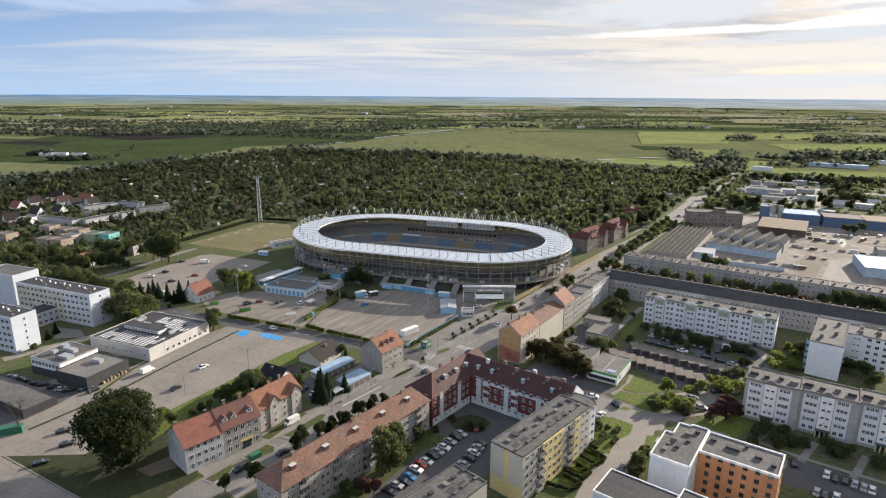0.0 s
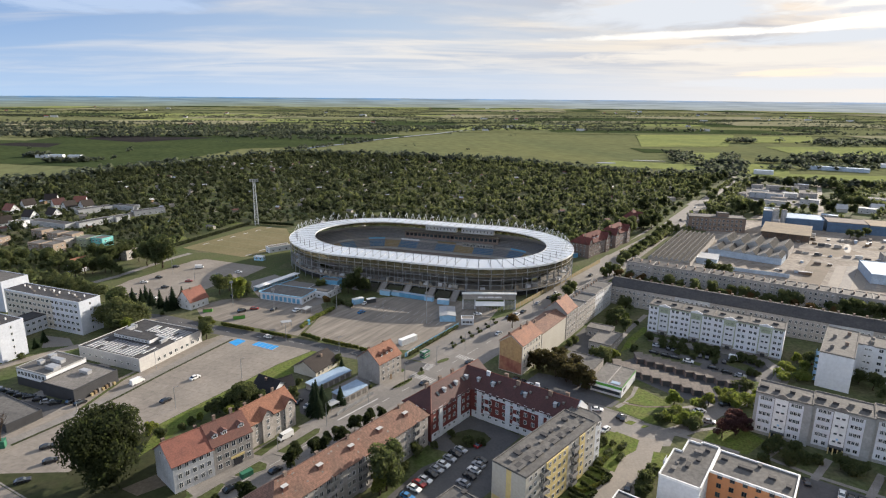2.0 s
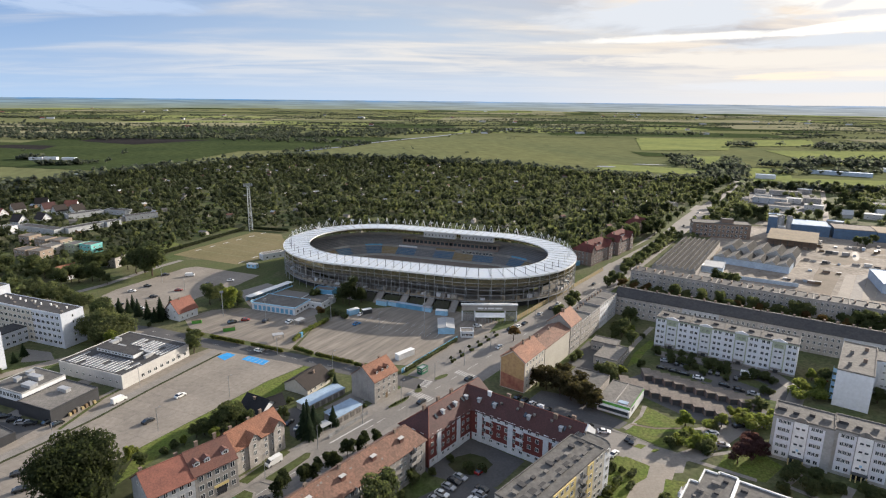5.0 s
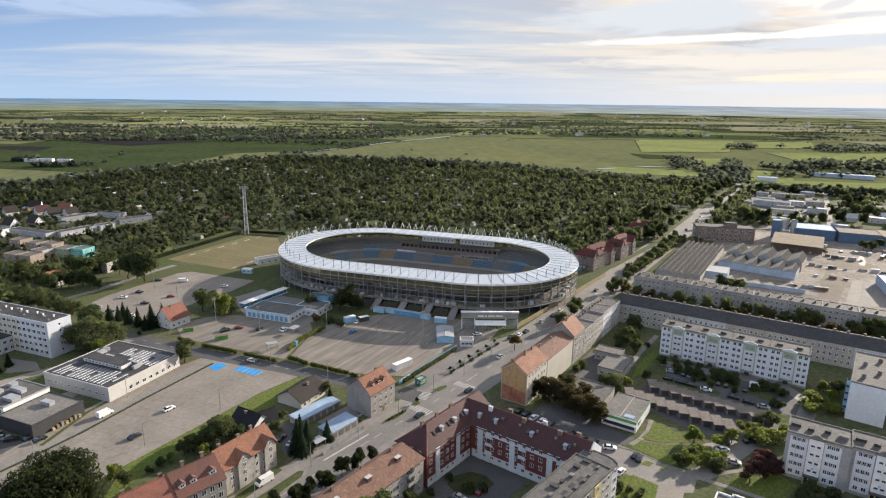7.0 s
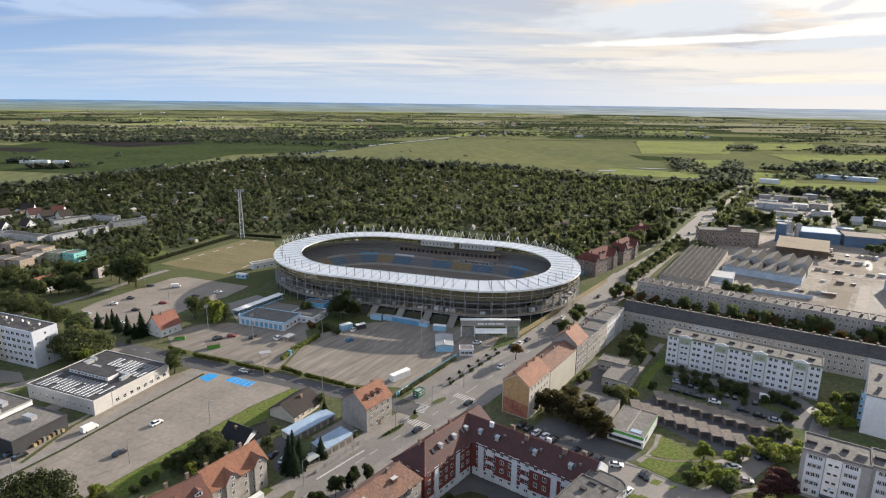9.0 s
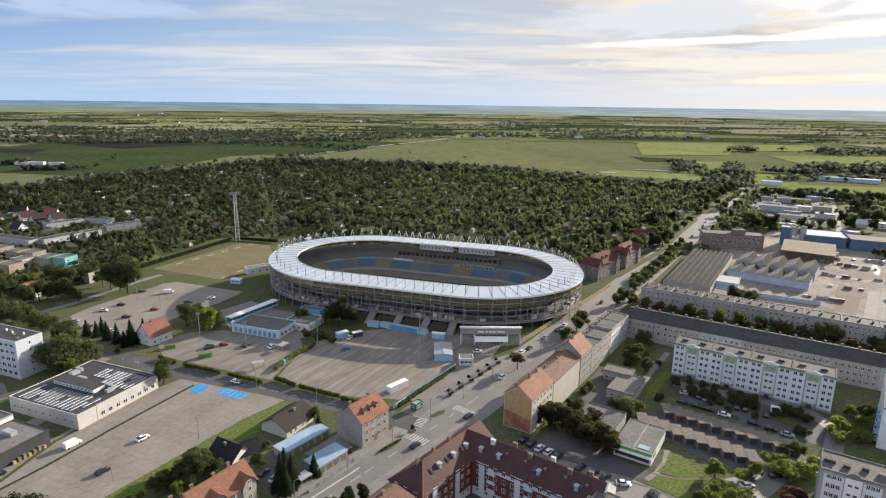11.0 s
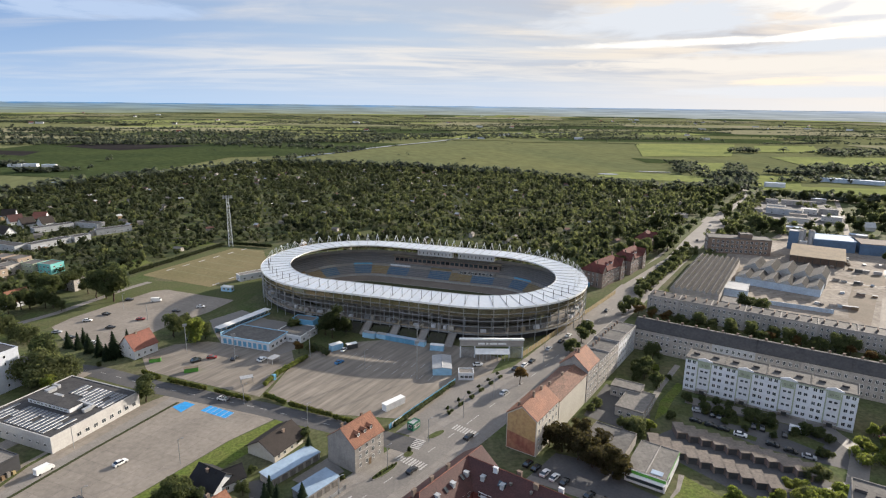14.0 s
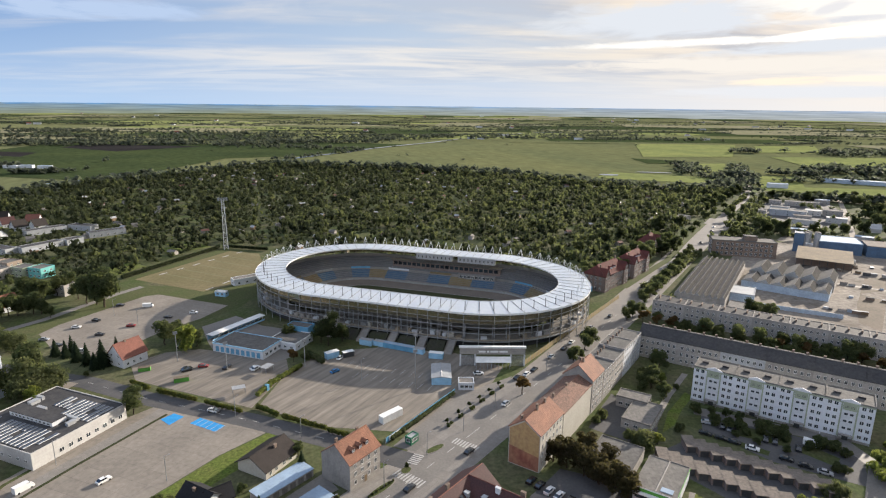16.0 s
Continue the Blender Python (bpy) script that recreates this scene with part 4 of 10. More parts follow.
def protos(seed, count, lobes, cards, size):
    """Unit crowns about one metre high and wide, standing on the ground."""
    out = []
    for i in range(count):
        rng = np.random.default_rng(seed + i)
        lb = [((0, 0, 0.45), 0.36)] + [((rng.uniform(-0.3, 0.3), rng.uniform(-0.3, 0.3), rng.uniform(0.25, 0.75)), rng.uniform(0.16, 0.3)) for _ in range(lobes)]
        out.append(crown_arrays(rng, lb, cards, size, 0.74, False))
    return out


def inside(p, poly):
    hit = False
    for (x0, y0), (x1, y1) in zip(poly, poly[1:] + poly[:1]):
        if (y0 > p[1]) != (y1 > p[1]) and p[0] < (x1 - x0) * (p[1] - y0) / (y1 - y0) + x0:
            hit = not hit
    return hit


FOREST = [(-560, 640), (-380, 440), (-252, 420), (-200, 440), (-178, 526), (-120, 520), (-60, 478), (20, 466), (80, 452), (116, 458), (140, 490), (192, 545), (276, 668), (374, 815), (356, 846), (228, 900), (110, 1000), (-90, 1080), (-300, 1120), (-445, 865), (-540, 720)]
VILLAS = ((108, 428), (134, 458), (166, 512))
TERRACES = ((-355.2, 504.7, -22, 45), (-304.9, 493.1, 61.5, 30), (-339.8, 550.4, 54, 31), (-323.4, 579.2, -15, 24), (-287.9, 519.7, 61, 13), (-285.4, 545.8, 45, 28))
COTTAGES = ((-415, 556, -20, "tile_red"), (-409, 578, 60, "tile_brown"), (-377, 527, -20, "tile_brown"), (-363, 538, -25, "tile_brown"), (-411, 611, 20, "tile_brown"), (-374, 494, 50, "tile_brown"), (-383, 583, 55, "tile_maroon"), (-364, 571, 60, "tile_brown"), (-350, 576, 62, "tile_brown"), (-374, 599, 10, "tile_red"), (-231, 365, 62, "tile_orange"))
CUBES = ((-297, 418, "tan_render"), (-322, 459, "tan_render"), (-304, 450, "tan_render"), (-291, 447, "tan_render"), (-273, 435, "green_panel"), (-261, 434, "teal"), (-286, 429, "dirty_wall"), (-285, 415, "tan_render"), (-337, 432, "tan_render"), (-361, 489, "white_wall"), (-225, 399, "dirty_wall"))
HOMES = [(x + L * q / 5 * math.cos(radians(a)), y + L * q / 5 * math.sin(radians(a))) for x, y, a, L in TERRACES for q in range(6)] + [(c[0] + 5, c[1] + 4) for c in COTTAGES + CUBES]


def home_room(x, y):
    """How high a tree may stand here: none on a house, low ones in its front garden."""
    d = min(HOMES, key=lambda p: math.hypot(p[0] - x, p[1] - y))
    r = math.hypot(d[0] - x, d[1] - y)
    if r < 8:
        return 0.0
    near = [p for p in HOMES if math.hypot(p[0] - x, p[1] - y) < 22 and p[1] > y - 3]
    return 5.4 if near else 30.0


near_protos = protos(40, 8, 4, 40, 0.12)
far_protos = protos(60, 6, 3, 8, 0.22)


HUTS = []
hut_rng = random.Random(31)
while len(HUTS) < 168:
    p = (hut_rng.uniform(-430, 320), hut_rng.uniform(470, 1040))
    if inside(p, FOREST) and min([math.hypot(p[0] - q[0], p[1] - q[1]) for q in HUTS] + [99]) > 13:
        HUTS.append(p)
hut_cells = {}
for p in HUTS:
    hut_cells.setdefault((int(p[0] // 20), int(p[1] // 20)), []).append(p)


def by_hut(x, y):
    """A plot is kept clear round its hut, and open on the side of the path."""
    cx, cy = int(x // 20), int(y // 20)
    for i in (-1, 0, 1):
        for j in (-1, 0, 1):
            for hx, hy in hut_cells.get((cx + i, cy + j), ()):
                if abs(x - hx) < 4.6 and -8.5 < y - hy < 4.5:
                    return True
    return False


def forest():
    rng = np.random.default_rng(77)
    spots, low = [], []
    for gx in np.arange(-560, 390, 5.9):
        for gy in np.arange(410, 1130, 5.9):
            x, y = gx + rng.uniform(-2.8, 2.8), gy + rng.uniform(-2.8, 2.8)
            if not inside((x, y), FOREST) or math.hypot(x - 252, y - 648) < 15 or min(math.hypot(x - vx, y - vy) for vx, vy in VILLAS) < 15:
                continue
            gap = noise.noise((x * 0.02, y * 0.02, 3.1)) + 0.5 * noise.noise((x * 0.06, y * 0.06, 0.3))
            lane = abs(((x * 0.95 + y * 0.31) % 74) - 37) < 2.2 or abs(((y * 0.95 - x * 0.31) % 92) - 46) < 2.0
            if lane or gap > 0.46 or by_hut(x, y):
                if rng.uniform() < 0.4 and not by_hut(x, y):
                    low.append((x, y, 0, rng.uniform(2, 3.6), rng.uniform(1.2, 2.6)))
                continue
            room = home_room(x, y) if x < -200 and y < 640 else 30.0
            if room == 0.0:
                continue
            deep = not inside((x * 1.02 + 3, y + 34), FOREST)
            big = rng.uniform() < (0.55 if deep else 0.26 if x > 40 else 0.14)
            h = rng.uniform(8, 14) if big else rng.uniform(2.8, 6.4)
            h = min(h, room)
            spots.append((x, y, -0.2, h * rng.uniform(0.75, 1.15) * (0.8 if big else 1.15), h))
        share = [(i * 7919) % 11 < (2 if p[0] < -60 else 6) for i, p in enumerate(spots)]      # more pale crowns to the right, also lifting the colour for haze
    pale = [p for p, q in zip(spots, share) if q]
    spots = [p for p, q in zip(spots, share) if not q]
    scatter("woodland", near_protos, pale, "leaf_mid", "paler green trees among the woodland, more where haze brightens it", "woodland")
    scatter("woodland", near_protos, spots, "wood_leaf", "dense green woodland over old allotment gardens", "woodland")
    scatter("shrubs", near_protos, low, "leaf_light", "low sunlit shrubs in garden clearings", "shrubs")


forest()

# ---- buildings ----
WIN = {}
TURN = {"S": 0, "E": 90, "N": 180, "W": -90}


def win_meshes(w, h, frame_key):
    """A frame with a mullion and recessed glass: the frame alone, its glass, and both in one."""
    key = (round(w, 2), round(h, 2), frame_key)
    if key not in WIN:
        f, yf, yg = 0.09, -0.06, -0.015
        xs = [-w / 2, -w / 2 + f, -f / 2, f / 2, w / 2 - f, w / 2] if w > 0.9 else [-w / 2, -w / 2 + f, w / 2 - f, w / 2]
        zs = [0, f, h - f, h]
        holes = (1, 3) if w > 0.9 else (1,)

        def frame_faces(mb):
            for i in range(len(xs) - 1):
                for j in range(3):
                    x0, x1, z0, z1 = xs[i], xs[i + 1], zs[j], zs[j + 1]
                    if i in holes and j == 1:
                        mb.face([(x0, yf, z0), (x0, yg, z0), (x0, yg, z1), (x0, yf, z1)][::-1])
                        mb.face([(x1, yf, z0), (x1, yg, z0), (x1, yg, z1), (x1, yf, z1)])
                        mb.face([(x0, yf, z0), (x1, yf, z0), (x1, yg, z0), (x0, yg, z0)])
                        mb.face([(x0, yf, z1), (x0, yg, z1), (x1, yg, z1), (x1, yf, z1)])
                    else:
                        mb.face([(x0, yf, z0), (x1, yf, z0), (x1, yf, z1), (x0, yf, z1)])
            a, b = xs[0], xs[-1]
            mb.face([(a, yf, 0), (a, yf, h), (a, 0.03, h), (a, 0.03, 0)])
            mb.face([(b, yf, 0), (b, 0.03, 0), (b, 0.03, h), (b, yf, h)])
            mb.face([(a, yf, h), (b, yf, h), (b, 0.03, h), (a, 0.03, h)])
            mb.face([(a, yf, 0), (a, 0.03, 0), (b, 0.03, 0), (b, yf, 0)])

        def glass_faces(mb, mi, dy=0.0):
            for i in holes:
                mb.face([(xs[i], yg + dy, zs[1]), (xs[i + 1], yg + dy, zs[1]), (xs[i + 1], yg + dy, zs[2]), (xs[i], yg + dy, zs[2])], mi)

        one, pane, both = MB(), MB(), MB()
        frame_faces(one)
        pane.box(xs[1], xs[-2], yg, yg + 0.02, zs[1], zs[2])
        frame_faces(both)
        glass_faces(both, 1)
        WIN[key] = (one.make("window", [M[frame_key]]), pane.make("pane", [M["glass"]]), both.make("window", [M[frame_key], M["glass"]]))
    return WIN[key]


def window(parent, x, y, z, side, w=1.3, h=1.4, frame_key="frame_white"):
    a, b, both = win_meshes(w, h, frame_key)
    deep = parent.parent is not None or parent.location.y > 200 or parent.location.x < -150
    o = new("window", both if deep else a)
    o.parent = parent
    o.matrix_basis = pose(x, y, z, 0, 0, TURN[side])
    if deep:
        return o
    p = new("pane", b)
    p.parent = o
    return o


def win_row(parent, side, at, xs, zs, w=1.3, h=1.4, frame_key="frame_white"):
    """Windows on one face. at: the face's place across; xs along it, zs sills."""
    for z in zs:
        for x in xs:
            if side in "SN":
                window(parent, x, at, z, side, w, h, frame_key)
            else:
                window(parent, at, x, z, side, w, h, frame_key)


def spread(a, b, n):
    return [a + (b - a) * (i + 0.5) / n for i in range(n)]


def chimney(parent, x, y, z, w=0.7, d=0.5, h=1.2, key="brick", cap=True):
    mb = MB()
    mb.box(x - w / 2, x + w / 2, y - d / 2, y + d / 2, z - 0.6, z + h)
    if cap:
        mb.box(x - w / 2 - 0.08, x + w / 2 + 0.08, y - d / 2 - 0.08, y + d / 2 + 0.08, z + h, z + h + 0.12)
    return part("chimney", mb, M[key], parent)


def vent(parent, x, y, z, w=0.9, d=0.7, h=0.7, key="tar_roof"):
    mb = MB()
    mb.box(x - w / 2, x + w / 2, y - d / 2, y + d / 2, z - 0.05, z + h)
    mb.box(x - w / 2 - 0.1, x + w / 2 + 0.1, y - d / 2 - 0.1, y + d / 2 + 0.1, z + h, z + h + 0.1)
    return part("roof_vent", mb, M[key], parent)


def flat_roof(t, x0, x1, y0, y1, z, roof="tar_roof", coping="white_wall", up=0.45, lip=0.25):
    """A roof sheet with a parapet round it."""
    mb = MB()
    mb.box(x0 + lip, x1 - lip, y0 + lip, y1 - lip, z - 0.2, z + 0.05)
    r = part("roof", mb, M[roof], t)
    mb = MB()
    mb.box(x0 - 0.05, x1 + 0.05, y0 - 0.05, y0 + lip, z - 0.25, z + up)
    mb.box(x0 - 0.05, x1 + 0.05, y1 - lip, y1 + 0.05, z - 0.25, z + up)
    mb.box(x0 - 0.05, x0 + lip, y0 + lip, y1 - lip, z - 0.25, z + up)
    mb.box(x1 - lip, x1 + 0.05, y0 + lip, y1 - lip, z - 0.25, z + up)
    part("parapet", mb, M[coping], t)
    return r


def hall(name, x, y, heading, L, D, h, wall, roof, label, category="building", coping=None, wins=0, z0=0.0):
    """A plain flat-roofed building; x, y: its front left corner."""
    t = thing(name, x, y, heading, label, category)
    mb = MB()
    mb.box(0, L, 0, D, z0 - 0.2, h - 0.25)
    part("wall", mb, M[wall], t)
    flat_roof(t, 0, L, 0, D, h, roof, coping or wall, 0.3, 0.25)
    if wins:
        win_row(t, "S", -0.0, spread(0.5, L - 0.5, wins), [1.0] if h < 5 else [1.0, 4.0], 1.5, 1.2)
        k = max(1, int(wins * D / L))
        win_row(t, "W", 0, spread(0.5, D - 0.5, k), [1.0] if h < 5 else [1.0, 4.0], 1.5, 1.2)
        win_row(t, "E", L, spread(0.5, D - 0.5, k), [1.0] if h < 5 else [1.0, 4.0], 1.5, 1.2)
    return t


def pitched(name, x, y, heading, L, D, eave, ridge, wall, roof, label, category="house", hip0=0.0, hip1=0.0, over=0.45, chimneys=(), dormers=(), roof_label="", dormer_wall="white_wall"):
    """A house with a ridge along its length; x, y: its front left corner. hip0, hip1: how far the ridge stops short of either end."""
    t = thing(name, x, y, heading, label, category)
    mb = MB()
    mb.box(0, L, 0, D, -0.2, eave)
    for xx, hp, s in ((0, hip0, 0), (L, hip1, 1)):
        if not hp:
            tri = [(xx, 0, eave), (xx, D, eave), (xx, D / 2, ridge - 0.05)]
            mb.face(tri if s else tri[::-1])
    part("wall", mb, M[wall], t)
    mb = MB()
    drop = (ridge - eave) / (D / 2) * over
    e = eave - drop
    a = (-over if not hip0 else -over)
    b = L + over
    r0, r1 = (hip0 if hip0 else -over), (L - hip1 if hip1 else L + over)
    th = 0.22
    for dz in (0, 1):
        zz = th * dz
        f = [[(a, -over, e + zz), (b, -over, e + zz), (r1, D / 2, ridge + zz), (r0, D / 2, ridge + zz)],
             [(b, D + over, e + zz), (a, D + over, e + zz), (r0, D / 2, ridge + zz), (r1, D / 2, ridge + zz)]]
        if hip0:
            f.append([(a, D + over, e + zz), (a, -over, e + zz), (r0, D / 2, ridge + zz)])
        if hip1:
            f.append([(b, -over, e + zz), (b, D + over, e + zz), (r1, D / 2, ridge + zz)])
        for q in f:
            mb.face(q if dz else q[::-1])
    rim = [(a, -over), (b, -over), (b, D + over), (a, D + over)]
    for (x0, y0), (x1, y1) in zip(rim, rim[1:] + rim[:1]):
        if y0 == y1:
            mb.face([(x0, y0, e), (x1, y1, e), (x1, y1, e + th), (x0, y0, e + th)])
    for xx, hp in ((a, hip0), (b, hip1)):
        if not hp:
            for y0 in (-over, D + over):
                q = [(xx, y0, e), (xx, D / 2, ridge), (xx, D / 2, ridge + th), (xx, y0, e + th)]
                mb.face(q)
        else:
            mb.face([(xx, -over, e), (xx, D + over, e), (xx, D + over, e + th), (xx, -over, e + th)])
    rf = part("roof", mb, M[roof], t, roof_label)
    cap = MB()
    cap.bar((r0, D / 2, ridge + th), (r1, D / 2, ridge + th), 0.16, 0, 6)
    part("ridge_tiles", cap, M[roof], rf)
    for cx, cy, ch in chimneys:
        zz = eave + (ridge - eave) * (1 - abs(cy - D / 2) / (D / 2))
        chimney(rf, cx, cy, zz, 0.9, 0.6, ch)
    for dx, dw in dormers:
        dormer(t, dx, D, eave, ridge, dw, roof, dormer_wall)
    return t


def dormer(rf, x, D, eave, ridge, w, roof, wall="white_wall"):
    """A small gabled dormer on the front slope."""
    k = (ridge - eave) / (D / 2)
    y0 = D * 0.16
    z0 = eave + k * y0
    hgt = 1.3
    mb = MB()
    y1 = y0 + hgt / k
    mb.face([(x - w / 2, y0, z0), (x + w / 2, y0, z0), (x + w / 2, y0, z0 + hgt), (x, y0, z0 + hgt + 0.5), (x - w / 2, y0, z0 + hgt)])
    mb.face([(x + w / 2, y0, z0), (x + w / 2, y1, z0 + hgt), (x + w / 2, y0, z0 + hgt)])
    mb.face([(x - w / 2, y0, z0), (x - w / 2, y0, z0 + hgt), (x - w / 2, y1, z0 + hgt)])
    d = part("dormer", mb, M[wall], rf)
    mb = MB()
    o, yt = 0.15, y0 + (hgt + 0.55) / k
    for s in (-1, 1):
        q = [(x + s * (w / 2 + o), y0 - o, z0 + hgt - 0.05), (x, y0 - o, z0 + hgt + 0.58), (x, yt, z0 + hgt + 0.58), (x + s * (w / 2 + o), y1, z0 + hgt - 0.05)]
        mb.face(q if s < 0 else q[::-1])
        mb.face([(p[0], p[1], p[2] - 0.1) for p in (q[::-1] if s < 0 else q)])
    part("dormer_roof", mb, M[roof], d)
    window(d, x, y0, z0 + 0.25, "S", w * 0.65, 0.95)


def skylight(parent, x, y, D, eave, ridge):
    k = (ridge - eave) / (D / 2)
    mb = MB()
    for (a, b, key) in ((0.45, 0.6, 0),):
        z = eave + k * y
        mb.face([(x - a, y - b, z - k * b + 0.3), (x + a, y - b, z - k * b + 0.3), (x + a, y + b, z + k * b + 0.3), (x - a, y + b, z + k * b + 0.3)])
        mb.face([(x - a, y - b, z - k * b + 0.1), (x + a, y - b, z - k * b + 0.1), (x + a, y - b, z - k * b + 0.3), (x - a, y - b, z - k * b + 0.3)])
        mb.face([(x - a, y + b, z + k * b + 0.3), (x + a, y + b, z + k * b + 0.3), (x + a, y + b, z + k * b + 0.1), (x - a, y + b, z + k * b + 0.1)])
        for s in (-1, 1):
            mb.face([(x + s * a, y - b, z - k * b + 0.1), (x + s * a, y - b, z - k * b + 0.3), (x + s * a, y + b, z + k * b + 0.3), (x + s * a, y + b, z + k * b + 0.1)])
    part("skylight", mb, M["glass"], parent)


def panel_block(x, y, heading, sections, D, floors, label, step=0.0, near=True, end_win=True, wall="panel_wall", accent="green_panel", fh=2.75, plinth=0.9):
    """A panel-built block of flats: sections in a row, each with an entrance bay in the middle."""
    t = thing("apartment_block", x, y, heading, label, "apartment block")
    h = plinth + floors * fh + 0.3
    x0 = 0.0
    for i, L in enumerate(sections):
        off = step * i
        x1 = x0 + L
        mb = MB()
        mb.box(x0, x1 - 0.02, off, off + D, -0.2, h - 0.25)
        part("wall", mb, M[wall], t)
        mb = MB()
        mb.box(x0 + 0.1, x1 - 0.1, off - 0.03, off + 0.1, -0.1, plinth)
        part("plinth", mb, M["grey_wall"], t)
        r = flat_roof(t, x0, x1, off, off + D, h, "pale_roof" if near else "tar_roof", "pale_roof", 0.35)
        for k in range(2):
            vent(r, x0 + L * (0.22 + 0.5 * k), off + D * 0.5, h + 0.05, 2.2, 1.1, 0.7, "dark_tar")
        c = (x0 + x1) / 2
        mb = MB()
        mb.box(c - 2.0, c + 2.0, off - 0.35, off + 0.05, plinth + 1.6, h - 0.1)
        bay = part("entrance_bay", mb, M["white_wall"], t, "white projecting stair bay")
        for s in (-1, 1):
            mb = MB()
            mb.box(c + s * 2.3 - 0.22, c + s * 2.3 + 0.22, off - 0.08, off + 0.05, plinth + 0.3, h - 0.8)
            part("accent_panel", mb, M[accent], t, "sage green facade strip" if accent == "green_panel" else "grey facade strip")
        mb = MB()
        tri = [(c - 2.9, h - 0.1), (c + 2.9, h - 0.1), (c + 2.6, h + 0.4), (c, h + 1.25), (c - 2.6, h + 0.4)]
        mb.face([(x, off - 0.4, z) for x, z in tri])
        mb.face([(x, off + 0.0, z) for x, z in tri][::-1])
        for (ax, az), (bx, bz) in zip(tri, tri[1:] + tri[:1]):
            mb.face([(ax, off - 0.4, az), (ax, off, az), (bx, off, bz), (bx, off - 0.4, bz)])
        part("attic_panel", mb, M["white_wall"], t)
        mb = MB()
        mb.box(x0 + 0.05, x1 - 0.07, off - 0.09, off + 0.02, h - 0.75, h - 0.28)
        part("frieze", mb, M[accent], t, "sage green band under the roof")
        mb = MB()
        mb.box(c - 1.98, c + 1.98, off - 0.39, off - 0.3, h - 3.0, h - 0.12)
        part("accent_panel", mb, M[accent], t)
        mb = MB()
        mb.box(c - 2.1, c + 2.1, off - 1.6, off, plinth + 1.35, plinth + 1.6)
        mb.box(c - 2.1, c - 1.95, off - 1.5, off, 0, plinth + 1.35)
        mb.box(c + 1.95, c + 2.1, off - 1.5, off, 0, plinth + 1.35)
        part("canopy", mb, M["grey_wall"], t)
        mb = MB()
        mb.box(c - 0.9, c + 0.9, off - 0.08, off + 0.03, 0.1, 2.2)
        part("door", mb, M["dark_steel"], t)
        for f in range(1, floors):
            for s in (-0.8, 0.8):
                window(bay, c + s, off - 0.35, plinth + f * fh + 0.75, "S", 1.05, 0.75, "dark_steel")
        zs = [plinth + f * fh + 0.85 for f in range(floors)]
        n = max(2, int((L / 2 - 3.2) / 2.4))
        win_row(t, "S", off, spread(x0 + 0.4, c - 3.0, n), zs, 1.25, 1.35)
        win_row(t, "S", off, spread(c + 3.0, x1 - 0.4, n), zs, 1.25, 1.35)
        x0 = x1
    if end_win:
        zs = [plinth + f * fh + 0.85 for f in range(floors)]
        win_row(t, "E", x0 - 0.02, [step * (len(sections) - 1) + D * 0.5], zs, 0.9, 1.3)
    return t


